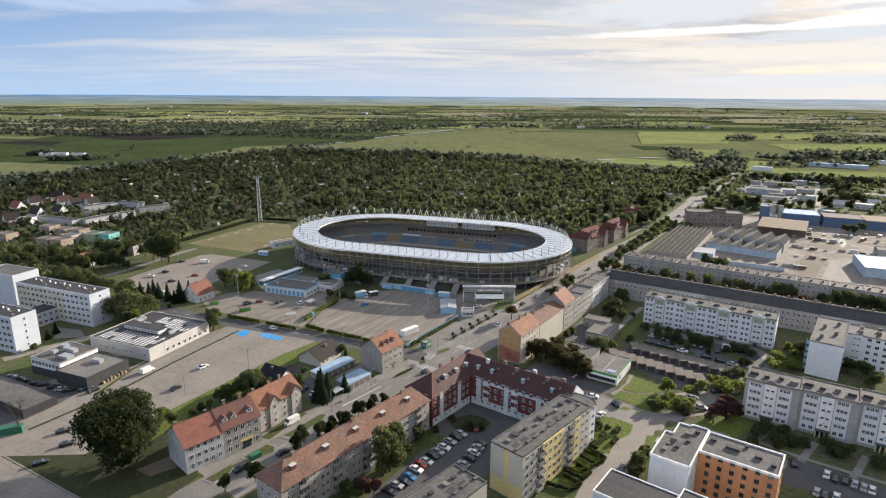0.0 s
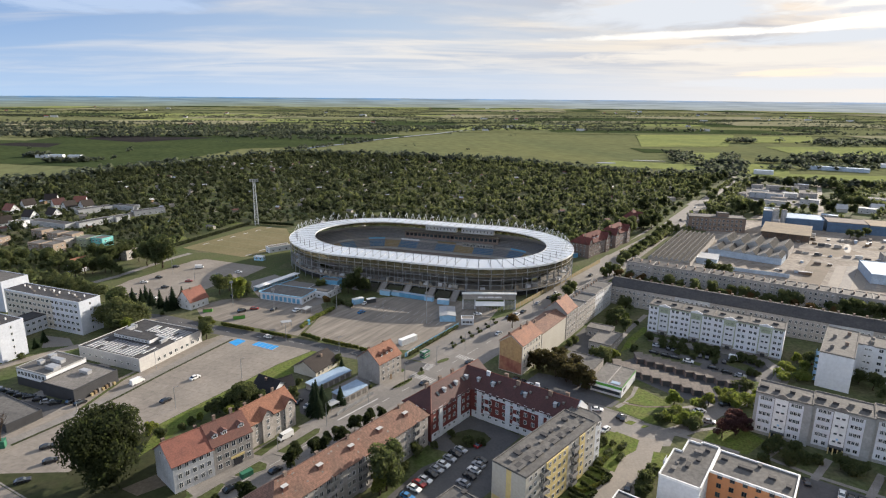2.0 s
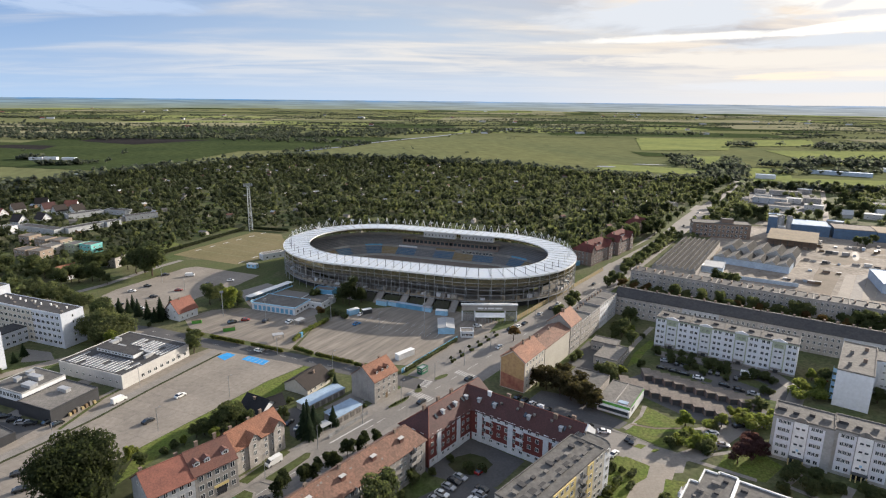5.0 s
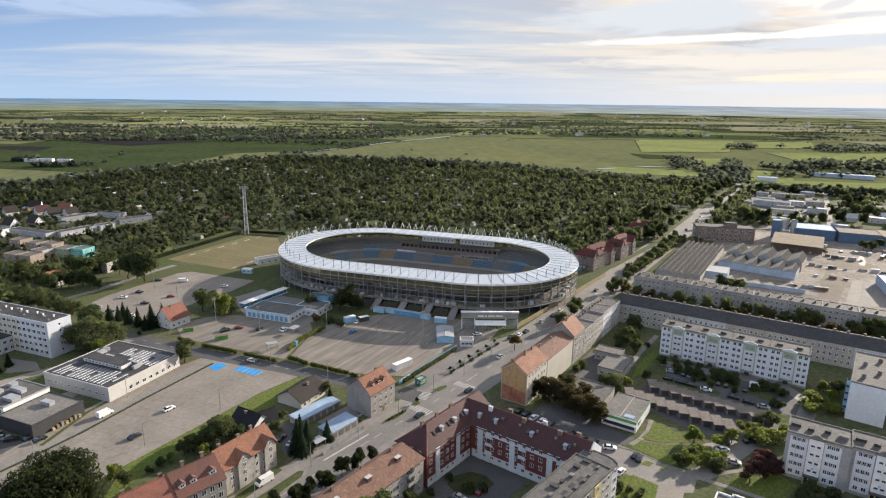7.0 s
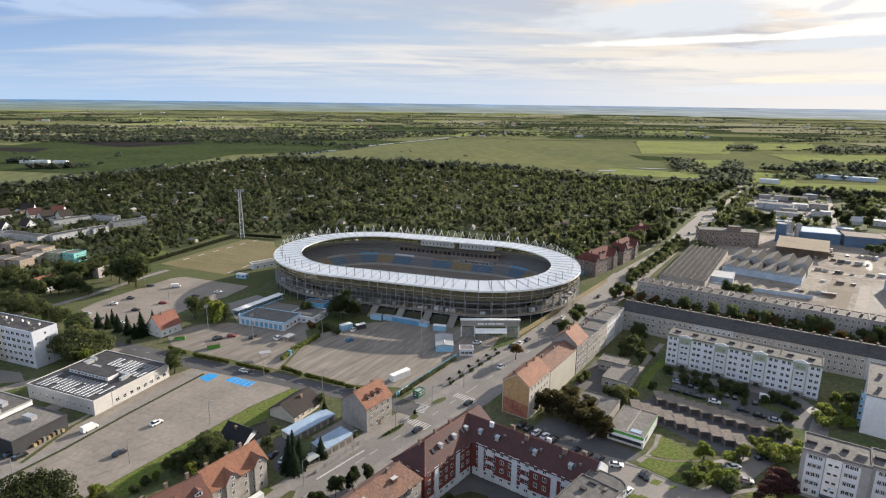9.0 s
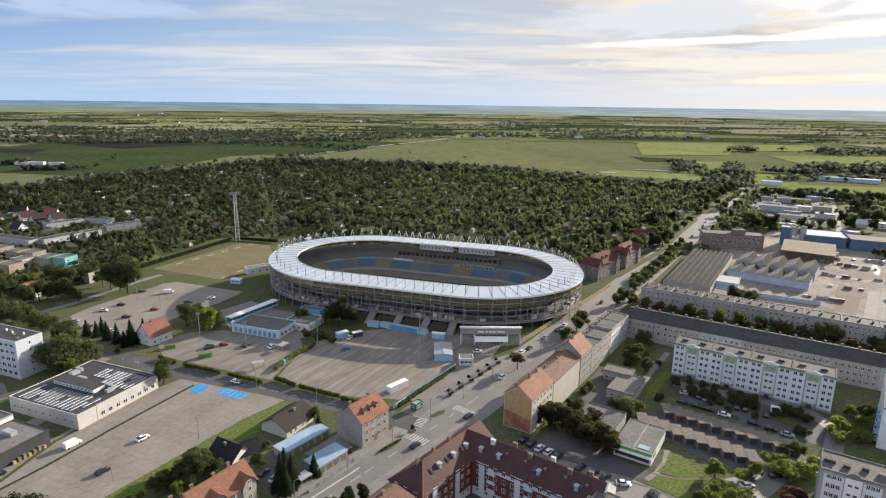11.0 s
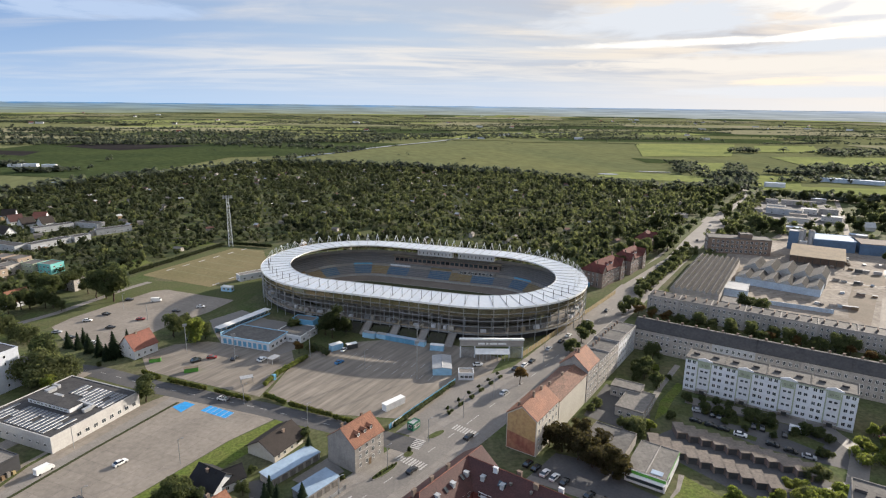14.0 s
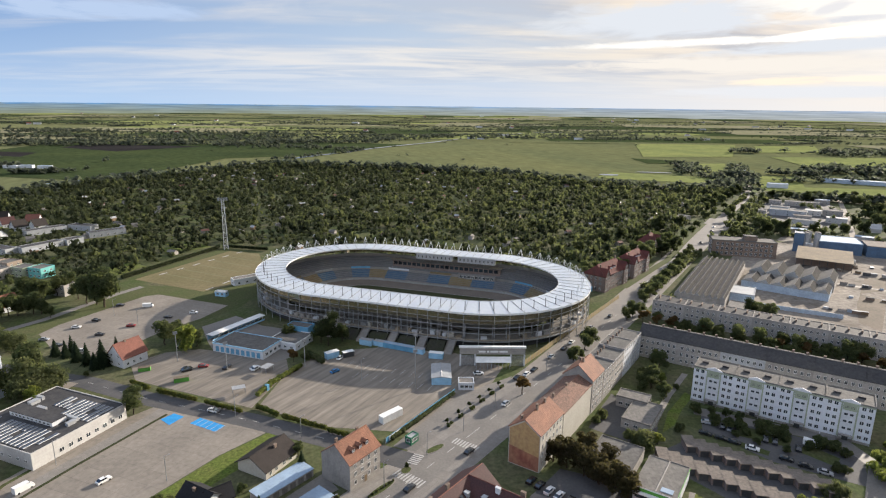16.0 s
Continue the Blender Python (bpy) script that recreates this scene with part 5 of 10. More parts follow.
def ribbon_block(x, y, heading, sections, D, floors, label, step=1.2, fh=2.75, plinth=0.9):
    """A grey panel block whose sections carry white fields with window ribbons and a white stair bay under an arched attic."""
    t = thing("apartment_block", x, y, heading, label, "apartment block")
    h = plinth + floors * fh + 0.3
    zs = [plinth + f * fh + 0.85 for f in range(floors)]
    x0 = 0.0
    for i, L in enumerate(sections):
        off = step * i
        x1 = x0 + L
        c = x0 + L * 0.47
        mb = MB()
        mb.box(x0, x1 - 0.02, off, off + D, -0.2, h - 0.25)
        part("wall", mb, M["panel_grey"], t, "grey concrete panel wall")
        r = flat_roof(t, x0, x1, off, off + D, h, "tar_roof", "pale_roof", 0.35)
        for k, (fx, fy, w) in enumerate(((0.12, 0.45, 2.6), (0.36, 0.38, 1.6), (0.62, 0.5, 1.5), (0.86, 0.42, 2.4))):
            vent(r, x0 + L * fx, off + D * fy, h + 0.05, w, 1.3, 0.9, "pale_roof" if (i + k) % 4 == 3 else "dark_tar")
        for a, b in ((x0 + 1.0, c - 2.15), (c + 2.15, x1 - 2.4)):
            mb = MB()
            mb.box(a, b, off - 0.1, off + 0.02, plinth + 0.25, h - 1.0)
            fld = part("facade_field", mb, M["panel_wall"], t, "white rendered facade field")
            for f, z in enumerate(zs):
                if f == 0:
                    for wx in spread(a + 0.3, b - 0.3, 2):
                        window(fld, wx, off - 0.1, z, "S", 1.2, 1.35)
                    continue
                mb = MB()
                mb.box(a + 0.55, b - 0.55, off - 0.125, off - 0.09, z - 0.02, z + 1.32)
                part("infill_panel", mb, M["panel_grey"], fld)
                for wx in spread(a + 0.5, b - 0.5, 3):
                    window(fld, wx, off - 0.12, z, "S", 0.95, 1.3)
        mb = MB()
        mb.box(c - 1.9, c + 1.9, off - 0.5, off + 0.05, plinth + 1.9, h - 0.35)
        bay = part("entrance_bay", mb, M["white_paint"], t, "white projecting stair bay")
        for f in range(1, floors):
            for s in (-0.75, 0.75):
                window(bay, c + s, off - 0.5, plinth + f * fh + 0.3, "S", 0.95, 0.6, "dark_steel")
        mb = MB()
        mb.box(c - 0.35, c + 0.35, off - 0.53, off - 0.48, plinth + 3.85, plinth + 4.6)
        part("emblem", mb, M["blue_box"], bay, "small pale blue painted square")
        mb = MB()
        arc = [(c - 2.0 + 4.0 * k / 10, h - 0.35 + 1.75 * math.sin(math.pi * k / 10) ** 0.7) for k in range(11)]
        mb.face([(ax, off - 0.5, az) for ax, az in arc[::-1]][::-1])
        mb.face([(ax, off - 0.1, az) for ax, az in arc[::-1]])
        for (ax, az), (bx, bz) in zip(arc, arc[1:]):
            mb.face([(ax, off - 0.5, az), (bx, off - 0.5, bz), (bx, off - 0.1, bz), (ax, off - 0.1, az)])
        part("attic_panel", mb, M["pale_roof"], t, "arched grey attic over the stairs")
        mb = MB()
        mb.box(c - 2.1, c + 2.1, off - 1.9, off, plinth + 1.6, plinth + 1.9)
        part("canopy", mb, M["dark_steel"], t)
        for s in (-1.9, -0.65, 0.65, 1.9):
            mb = MB()
            mb.box(c + s - 0.16, c + s + 0.16, off - 1.7, off - 1.4, 0, plinth + 1.6)
            part("entrance_post", mb, M["yellow_wall"], t, "yellow entrance post")
        mb = MB()
        mb.box(c - 1.6, c + 1.6, off - 0.1, off + 0.03, 0.1, 2.3)
        part("door", mb, M["glass"], t)
        x0 = x1
    return t

# ---- the town ----
panel_block(100.0, 276.2, -34.0, [14.3] * 4, 10.7, 5, "long pale grey five-storey panel block with green strips", near=False, fh=2.62)
ribbon_block(106.0, 188.0, -34.0, [16.5] * 4, 11.0, 5, "grey and white five-storey panel block with stepped sections", step=1.2)


def t_tower():
    t = thing("apartment_block", 148.5, 222.0, -37, "pale T-shaped five-storey block with a blank gable", "apartment block")
    h = 14.6
    for x0, x1, y0, y1 in ((0, 11.5, 0, 33), (11.5, 27, 18.5, 31)):
        mb = MB()
        mb.box(x0, x1 - 0.02, y0, y1, -0.2, h - 0.25)
        part("wall", mb, M["panel_wall"], t)
        r = flat_roof(t, x0, x1, y0, y1, h, "tar_roof", "pale_roof", 0.35)
        for k in range(4):
            vent(r, x0 + (x1 - x0) * (0.3 + 0.4 * (k % 2)), y0 + (y1 - y0) * (0.2 + 0.2 * k), h + 0.05, 1.3, 0.9, 1.4, "brick" if k % 2 else "pale_roof")
    zs = [0.9 + 2.75 * f + 0.85 for f in range(5)]
    win_row(t, "E", 11.48, spread(1, 17.5, 6), zs, 1.3, 1.3)
    win_row(t, "W", 0, spread(1, 32, 10), zs, 1.3, 1.3)
    win_row(t, "S", 18.5, spread(18, 26.5, 3), zs, 1.5, 1.4)
    win_row(t, "E", 26.98, spread(20, 30, 2), zs, 1.3, 1.3)
    for z in zs:
        mb = MB()
        mb.box(-1.3, 0, 3, 7, z - 0.9, z - 0.75)
        mb.box(-1.3, -1.2, 3, 7, z - 0.75, z + 0.2)
        part("balcony", mb, M["blue_box"], t, "pale blue balcony")
    mb = MB()
    mb.box(13.2, 17.0, 18.1, 18.55, 2.6, h)
    bay = part("entrance_bay", mb, M["white_wall"], t)
    for z in zs[1:]:
        window(bay, 14.5, 18.1, z, "S", 1.0, 0.8)
        window(bay, 15.9, 18.1, z, "S", 1.0, 0.8)
    mb = MB()
    mb.box(12.9, 17.3, 16.8, 18.5, 2.3, 2.6)
    part("canopy", mb, M["grey_wall"], t)


t_tower()


def orange_block():
    t = thing("apartment_block", 57.6, 143.7, -36, "five-storey block with white and orange wings and flat roofs", "apartment block")
    h = 14.0
    mb = MB()
    mb.prism([(0, 0), (10.3, 0), (10.3, 9.9), (10.3, 22.6), (5.6, 22.6), (5.6, 21.4), (2.2, 21.4), (2.2, 14.5), (0, 14.5)], -0.2, h - 0.25)
    part("wall", mb, M["white_wall"], t, "white rendered wall")
    mb = MB()
    mb.box(10.32, 30.3, 9.9, 22.0, -0.2, h - 0.25)
    part("wall", mb, M["orange_wall"], t, "orange rendered wall")
    mb = MB()
    mb.prism([(0.3, 0.3), (10.0, 0.3), (10.0, 22.3), (5.9, 22.3), (5.9, 21.1), (2.5, 21.1), (2.5, 14.2), (0.3, 14.2)], h - 0.2, h + 0.05)
    r = part("roof", mb, M["tar_roof"], t)
    mb = MB()
    rim = [(0, 0), (10.3, 0), (10.3, 22.6), (5.6, 22.6), (5.6, 21.4), (2.2, 21.4), (2.2, 14.5), (0, 14.5)]
    for (ax, ay), (bx, by) in zip(rim, rim[1:] + rim[:1]):
        x0, x1, y0, y1 = min(ax, bx), max(ax, bx), min(ay, by), max(ay, by)
        mb.box(x0 - 0.18, x1 + 0.18, y0 - 0.18, y1 + 0.18, h - 0.25, h + 0.45)
    part("parapet", mb, M["white_paint"], t)
    r2 = flat_roof(t, 10.5, 30.3, 9.9, 22.0, h - 0.2, "tar_roof", "white_paint", 0.45, 0.35)
    for i, (x, y, w, d) in enumerate(((2.5, 5, 1.0, 1.6), (5.2, 8.5, 0.9, 2.2), (3.4, 11, 1.6, 0.9), (7, 13, 1.0, 1.6), (6.0, 16.5, 2.0, 1.0), (8, 19, 1.2, 1.2), (2.6, 8, 0.6, 0.6))):
        vent(r, x, y, h, w, d, 0.5 + 0.15 * (i % 3), "dark_tar" if i % 2 else "pale_roof")
    for x, y, w in ((12.6, 18, 1.6), (18, 16.6, 3.6), (24.5, 16.2, 1.8), (28.5, 14.5, 1.2), (21, 20, 0.8)):
        vent(r2, x, y, h - 0.2, w, 1.1, 0.7, "dark_tar")
    zs = [1.6 + 2.75 * f for f in range(5)]
    win_row(t, "E", 10.3, [2.0, 5.4, 8.2], zs, 1.1, 1.5)
    win_row(t, "S", 9.9, spread(11.5, 30, 6), zs, 1.2, 1.4, "dark_steel")
    win_row(t, "W", 0, spread(1, 14, 4), zs, 1.3, 1.4)
    win_row(t, "E", 30.3, spread(11, 21.5, 3), zs, 1.2, 1.4, "dark_steel")
    for f in range(1, 5):
        mb = MB()
        z = 0.8 + 2.75 * f
        mb.box(-1.4, 0, 9, 12.5, z - 0.15, z)
        mb.box(-1.4, -1.32, 9, 12.5, z, z + 1.0)
        mb.box(-1.4, 0, 9, 9.08, z, z + 1.0)
        part("balcony", mb, M["tile_rust"] if f % 2 else M["white_wall"], t)


orange_block()


def yellow_block(x, y, L, label, far_end=True):
    t = thing("apartment_block", x, y, 47.5, label, "apartment block")
    D, h = 11.0, 15.0
    mb = MB()
    mb.box(0, L, 0, D, -0.2, h - 0.25)
    part("wall", mb, M["cream_wall"], t, "cream and yellow rendered wall")
    for x0, x1 in ((9.5, 20.5), (27, 30)):
        mb = MB()
        mb.box(x0, min(x1, L - 1), -0.35, 0.05, 0.3, h - 0.3)
        part("accent_panel", mb, M["yellow_wall"], t, "deep yellow facade field")
    mb = MB()
    mb.box(-0.06, 0.05, 4.6, 6.2, 5, h - 0.3)
    part("accent_panel", mb, M["yellow_wall"], t, "pale yellow gable stripe")
    mb = MB()
    mb.box(-0.06, 0.05, 0.2, D - 0.2, 0.1, 4.99)
    part("accent_panel", mb, M["yellow_wall"], t, "pale yellow gable stripe")
    r = flat_roof(t, 0, L, 0, D, h, "tar_roof", "tar_roof", 0.3, 0.3)
    n = int(L / 4)
    rr = random.Random(int(L))
    for i in range(n):
        if i % 4 != 3:
            mb = MB()
            mb.box(2.2 + i * 4, 4.6 + i * 4, 3.2, 4.8 + rr.uniform(0, 1.2), h + 0.04, h + 0.09)
            part("roof_patch", mb, M["dark_tar"], r, "thin dark patch on the roof")
        vent(r, 3.0 + i * 4 + rr.uniform(-0.6, 0.6), 3.0 + rr.uniform(-0.3, 0.3), h, rr.uniform(1.2, 3.4), 0.7, rr.uniform(0.35, 0.6), "tar_roof")
        vent(r, 3.5 + i * 4 + rr.uniform(-0.8, 0.8), 7.2 + rr.uniform(-1, 0.8), h, rr.uniform(0.8, 1.6), rr.uniform(0.8, 2.2), rr.uniform(0.4, 0.8), "pale_roof" if i % 3 == 0 else "dark_tar")
    zs = [1.7 + 2.8 * f for f in range(5)]
    win_row(t, "S", 0, [2.2, 4.6], zs, 1.3, 1.4)
    win_row(t, "S", -0.35, [x for x in (11, 13.5, 16, 18.5, 28.5) if x < L], zs, 1.2, 1.4)
    win_row(t, "S", 0, [x for x in (32.5, 35, 37.5) if x < L - 1], zs, 1.3, 1.4)
    for f in range(5):
        for x0 in (6.6, 22.5):
            if x0 + 3 > L:
                continue
            mb = MB()
            z = 0.9 + 2.8 * f
            mb.box(x0, x0 + 2.8, -1.3, 0, z - 0.15, z)
            mb.box(x0, x0 + 2.8, -1.3, -1.2, z, z + 1.0)
            mb.box(x0, x0 + 0.1, -1.2, 0, z, z + 1.0)
            mb.box(x0 + 2.7, x0 + 2.8, -1.2, 0, z, z + 1.0)
            part("balcony", mb, M["balcony"], t)
            window(t, x0 + 1.4, 0, z + 0.1, "S", 1.6, 2.1)
    if far_end:
        mb = MB()
        pts = [(L + 0.02, 0)] + [(L + 3.0 + 3.5 * math.sin(a), 5.0 - 5.0 * math.cos(a)) for a in (0.2, 0.6, 1.0, 1.4, 1.7)] + [(L + 6.0, D), (L + 0.02, D)]
        mb.prism(pts, -0.2, h - 1.2, 0)
        part("wall", mb, M["white_wall"], t, "white rounded end wall")
        mb = MB()
        mb.prism([(p[0] * 0.995 + 0.1, p[1] * 0.96 + 0.2) for p in pts], h - 1.2, h - 1.05)
        part("roof", mb, M["tar_roof"], t)
        rim = MB()
        for a, b in zip(pts[:-1], pts[1:]):
            rim.bar((*a, h - 1.0), (*b, h - 1.0), 0.18)
        part("parapet", rim, M["pale_roof"], t)
        win_row(t, "S", 0, [L + 2.0], zs, 1.3, 1.4)
    return t


yellow_block(22.0, 140.5, 37.0, "cream and yellow five-storey block with balconies")
yellow_block(-29.0, 85.5, 60.0, "cream flat-roofed five-storey block", far_end=False)
hall("apartment_block", 38.3, 129.3, -38, 17.9, 11.7, 13.0, "white_wall", "dark_tar", "white block with dark flat roof and white coping", "apartment block", "white_paint", 5)
hall("apartment_block", 53.6, 119.8, -38, 18, 13.2, 13.0, "white_wall", "dark_tar", "stepped white wing with dark flat roof and white coping", "apartment block", "white_paint", 5)


def red_court():
    t = thing("apartment_block", 10.5, 197.0, 51, "dark red four-storey corner block with maroon tiled roofs", "apartment block")
    eave, ridge, W = 11.2, 15.8, 12.0
    zs = [1.5 + 2.75 * f for f in range(4)]
    # wing A: x from -24 to 9, y from 0 to 12
    mb = MB()
    mb.box(-22, 12, 0, W, -0.2, eave)
    part("wall", mb, M["red_wall"], t)
    win_row(t, "S", 0, spread(-21.5, -0.5, 8), zs[1:], 1.2, 1.4)
    win_row(t, "S", -0.12, spread(-21.5, -0.5, 8), zs[:1], 1.2, 1.0)
    win_row(t, "N", W, spread(-21.5, 9, 5), zs[1:3], 1.3, 1.5)
    win_row(t, "W", -22, spread(1, 11, 3), zs, 1.3, 1.5)
    for x in (-17, -7):
        mb = MB()
        mb.box(x - 0.9, x + 0.9, -0.25, 0.02, 0.1, eave - 0.1)
        part("accent_panel", mb, M["white_wall"], t, "white facade strip")
    mb = MB()
    mb.box(-21.6, -0.6, -0.12, 0.02, 0.1, 2.7)
    part("accent_panel", mb, M["white_wall"], t, "white ground floor band")
    mb = MB()
    o, dz = 0.5, 0.4
    q = [(-22 - o, -o, eave - dz), (12 + o, -o, eave - dz), (12 + o, W / 2, ridge), (-15, W / 2, ridge)]
    mb.face(q)
    q = [(12 + o, W + o, eave - dz), (-22 - o, W + o, eave - dz), (-15, W / 2, ridge), (12 + o, W / 2, ridge)]
    mb.face(q)
    mb.face([(-22 - o, W + o, eave - dz), (-22 - o, -o, eave - dz), (-15, W / 2, ridge)])
    mb.face([(-22 - o, -o, eave - dz), (-22 - o, W + o, eave - dz), (12 + o, W + o, eave - dz), (12 + o, -o, eave - dz)])
    mb.face([(12 + o, -o, eave - dz), (12 + o, W + o, eave - dz), (12 + o, W / 2, ridge)])
    ra = part("roof", mb, M["tile_maroon"], t)
    for x in (-16, -9, -2):
        chimney(ra, x, W / 2 + 1.0, ridge - 0.6, 1.2, 0.7, 1.4)
        skylight(ra, x + 1.2, 3.0, W, eave, ridge)
    for a, b in (((-15, W / 2, ridge), (12, W / 2, ridge)), ((-22 - o, -o, eave - dz), (-15, W / 2, ridge)), ((-22 - o, W + o, eave - dz), (-15, W / 2, ridge))):
        mb = MB()
        mb.bar(a, b, 0.16, 0, 5)
        part("ridge_tile", mb, M["tile_red"], ra)
    for x in (-11.5, -5.0, 1.0):
        mb = MB()
        mb.box(x - 0.5, x + 0.5, 2.4, 3.6, eave + 1.2, eave + 3.2)
        mb.box(x - 0.65, x + 0.65, 2.25, 3.7, eave + 3.2, eave + 3.35)
        part("roof_vent", mb, M["pale_render"], ra, "pale hooded roof vent")
    # wing B turns by -87 degrees at the inner corner
    w = thing("apartment_block", 10.5, 197.0, -36, "dark red four-storey block with white strips and maroon roof", "apartment block")
    L = 38
    mb = MB()
    mb.box(0, L, 0, W, -0.2, eave - 0.02)
    part("wall", mb, M["red_wall"], w)
    for x in (3.5, 15, 27.5):
        mb = MB()
        mb.box(x - 0.9, x + 0.9, -0.25, 0.02, 0.1, eave - 0.1)
        part("accent_panel", mb, M["white_wall"], w, "white facade strip")
    mb = MB()
    mb.box(0.5, L - 0.5, -0.12, 0.02, 0.1, 2.7)
    part("accent_panel", mb, M["white_wall"], w, "white ground floor band")
    mb = MB()
    mb.box(4.8, L - 0.5, -0.1, 0.02, zs[3] - 0.45, eave - 0.1)
    part("accent_panel", mb, M["white_wall"], w, "white band round the top floor")
    win_row(w, "S", -0.12, spread(1, L - 1, 13), zs[:1], 1.2, 1.0)
    win_row(w, "S", 0, [x for x in spread(1, L - 1, 13)], zs[1:3], 1.2, 1.5)
    win_row(w, "S", -0.1, spread(1, L - 1, 13), zs[3:], 1.2, 1.4)
    win_row(w, "N", W, spread(13, L - 1, 4), zs[1:3], 1.2, 1.5)
    mb = MB()
    z1 = ridge + 0.03
    mb.face([(-o, -o, eave - dz), (L, -o, eave - dz), (L, W / 2, z1), (-6, W / 2, z1)])
    mb.face([(L, W + o, eave - dz), (-8, W + o, eave - dz), (-6, W / 2, z1), (L, W / 2, z1)])
    mb.face([(L, -o, eave - dz), (L, W + o, eave - dz), (L, W / 2, z1)])
    mb.face([(-8, W + o, eave - dz), (L, W + o, eave - dz), (L, -o, eave - dz), (-o, -o, eave - dz)])
    rb = part("roof", mb, M["tile_maroon"], w)
    for i, x in enumerate((4, 10, 16, 22, 28, 33)):
        chimney(rb, x, W / 2 + (1.3 if i % 2 else -1.0), ridge - 0.7, 1.3, 0.7, 1.3, "white_wall" if i % 3 == 0 else "brick")
        if i % 2 == 0:
            skylight(rb, x + 2.5, 3.0, W, eave, ridge)
            skylight(rb, x + 3.9, 3.0, W, eave, ridge)
        vent(rb, x + 5.4, 3.6, eave + (ridge - eave) * 0.6 + 0.2, 0.6, 0.6, 0.5, "pale_roof")
    mb = MB()
    mb.bar((-6, W / 2, z1), (L, W / 2, z1), 0.16, 0, 5)
    part("ridge_tile", mb, M["tile_red"], rb)
    for x in (1.5, 7.5, 20.0, 31.0):
        mb = MB()
        mb.box(x - 0.5, x + 0.5, 2.0, 3.2, eave + 1.0, eave + 2.9)
        mb.box(x - 0.65, x + 0.65, 1.85, 3.3, eave + 2.9, eave + 3.05)
        part("roof_vent", mb, M["pale_render"], rb, "pale hooded roof vent")
    mb = MB()
    mb.box(L, L + 0.35, -0.3, W + 0.3, -0.2, eave)
    mb.face([(L + 0.35, -0.3, eave), (L + 0.35, W + 0.3, eave), (L + 0.35, W / 2, ridge + 0.35)])
    mb.face([(L, W + 0.3, eave), (L, -0.3, eave), (L, W / 2, ridge + 0.35)])
    mb.face([(L, -0.3, eave), (L + 0.35, -0.3, eave), (L + 0.35, W / 2, ridge + 0.35), (L, W / 2, ridge + 0.35)])
    mb.face([(L + 0.35, W + 0.3, eave), (L, W + 0.3, eave), (L, W / 2, ridge + 0.35), (L + 0.35, W / 2, ridge + 0.35)])
    part("gable", mb, M["white_wall"], w, "white gable wall")
    for x in (5.8, 17.5, 30):
        for f in range(4):
            mb = MB()
            z = 0.9 + 2.75 * f
            mb.box(x, x + 2.4, -1.1, -0.13, z - 0.12, z)
            mb.box(x, x + 2.4, -1.1, -1.04, z, z + 1.0)
            part("balcony", mb, M["white_wall"], w)


red_court()


def tenement_row():
    L, D = 60, 11
    t = pitched("tenement_house", -41.2, 131.2, 52, L, D, 11.0, 15.2, "dirty_wall", "tile_old",
                "long weathered four-storey tenement with patched clay roof", "tenement", hip0=5.0, hip1=3.0,
                chimneys=[(8, 5.2, 1.2), (19, 5.8, 1.2), (30, 5.2, 1.2), (41, 5.8, 1.2), (52, 5.2, 1.2)], roof_label="patched orange clay roof")
    roof = [c for c in t.children if c.name.startswith("roof")][0]
    k = (15.2 - 11.0) / (D / 2)
    for i in range(5):
        x = 6 + 11.5 * i
        mb = MB()
        mb.box(x - 0.8, x + 0.8, 2.3, 3.3, 11 + k * 2.2, 11 + k * 3.2 + 0.7)
        mb.box(x - 0.95, x + 0.95, 2.15, 3.45, 11 + k * 3.2 + 0.7, 11 + k * 3.2 + 0.85)
        part("roof_hatch", mb, M["tile_rust"], roof)
        mb = MB()
        mb.box(x - 0.95, x + 0.95, 2.15, 3.45, 11 + k * 3.2 + 0.86, 11 + k * 3.2 + 0.98)
        part("hatch_lid", mb, M["dusty_white"], roof, "pale sheet lid")
    rng = random.Random(14)
    for i in range(24):
        x, y = rng.uniform(3, 57), rng.choice((rng.uniform(4.2, 5.3), rng.uniform(0.2, 4.5)))
        w, d = rng.uniform(0.25, 1.1), rng.uniform(0.15, 0.4)
        mb = MB()
        z = 11 + k * y + 0.27
        mb.face([(x, y, z), (x + w, y, z), (x + w, y + d, z + k * d), (x, y + d, z + k * d)])
        mb.face([(x, y, z - 0.06), (x + w, y, z - 0.06), (x + w, y, z), (x, y, z)])
        part("mended_tile", mb, M["pale_roof"] if i % 3 else M["tile_orange"], roof)
    zs = [1.4 + 2.7 * f for f in range(4)]
    for i in range(5):
        x0 = 1 + i * 11.8
        win_row(t, "S", 0, [x0 + 0.8, x0 + 2.6, x0 + 9.6], zs, 1.1, 1.5)
        for f in range(4):
            z = 0.8 + 2.7 * f
            mb = MB()
            mb.box(x0 + 4.0, x0 + 8.4, -1.2, 0, z - 0.15, z)
            mb.box(x0 + 4.0, x0 + 8.4, -1.2, -1.12, z, z + 1.0)
            mb.box(x0 + 6.16, x0 + 6.24, -1.12, 0, z, z + 2.3)
            part("balcony", mb, M["balcony"], t)
            window(t, x0 + 5.1, 0, z + 0.1, "S", 1.4, 2.0)
            window(t, x0 + 7.3, 0, z + 0.1, "S", 1.4, 2.0)
    win_row(t, "N", D, spread(1, L - 1, 10), zs[1:3], 1.1, 1.5)
    win_row(t, "W", 0, spread(1, D - 1, 3), zs, 1.1, 1.5)


tenement_row()


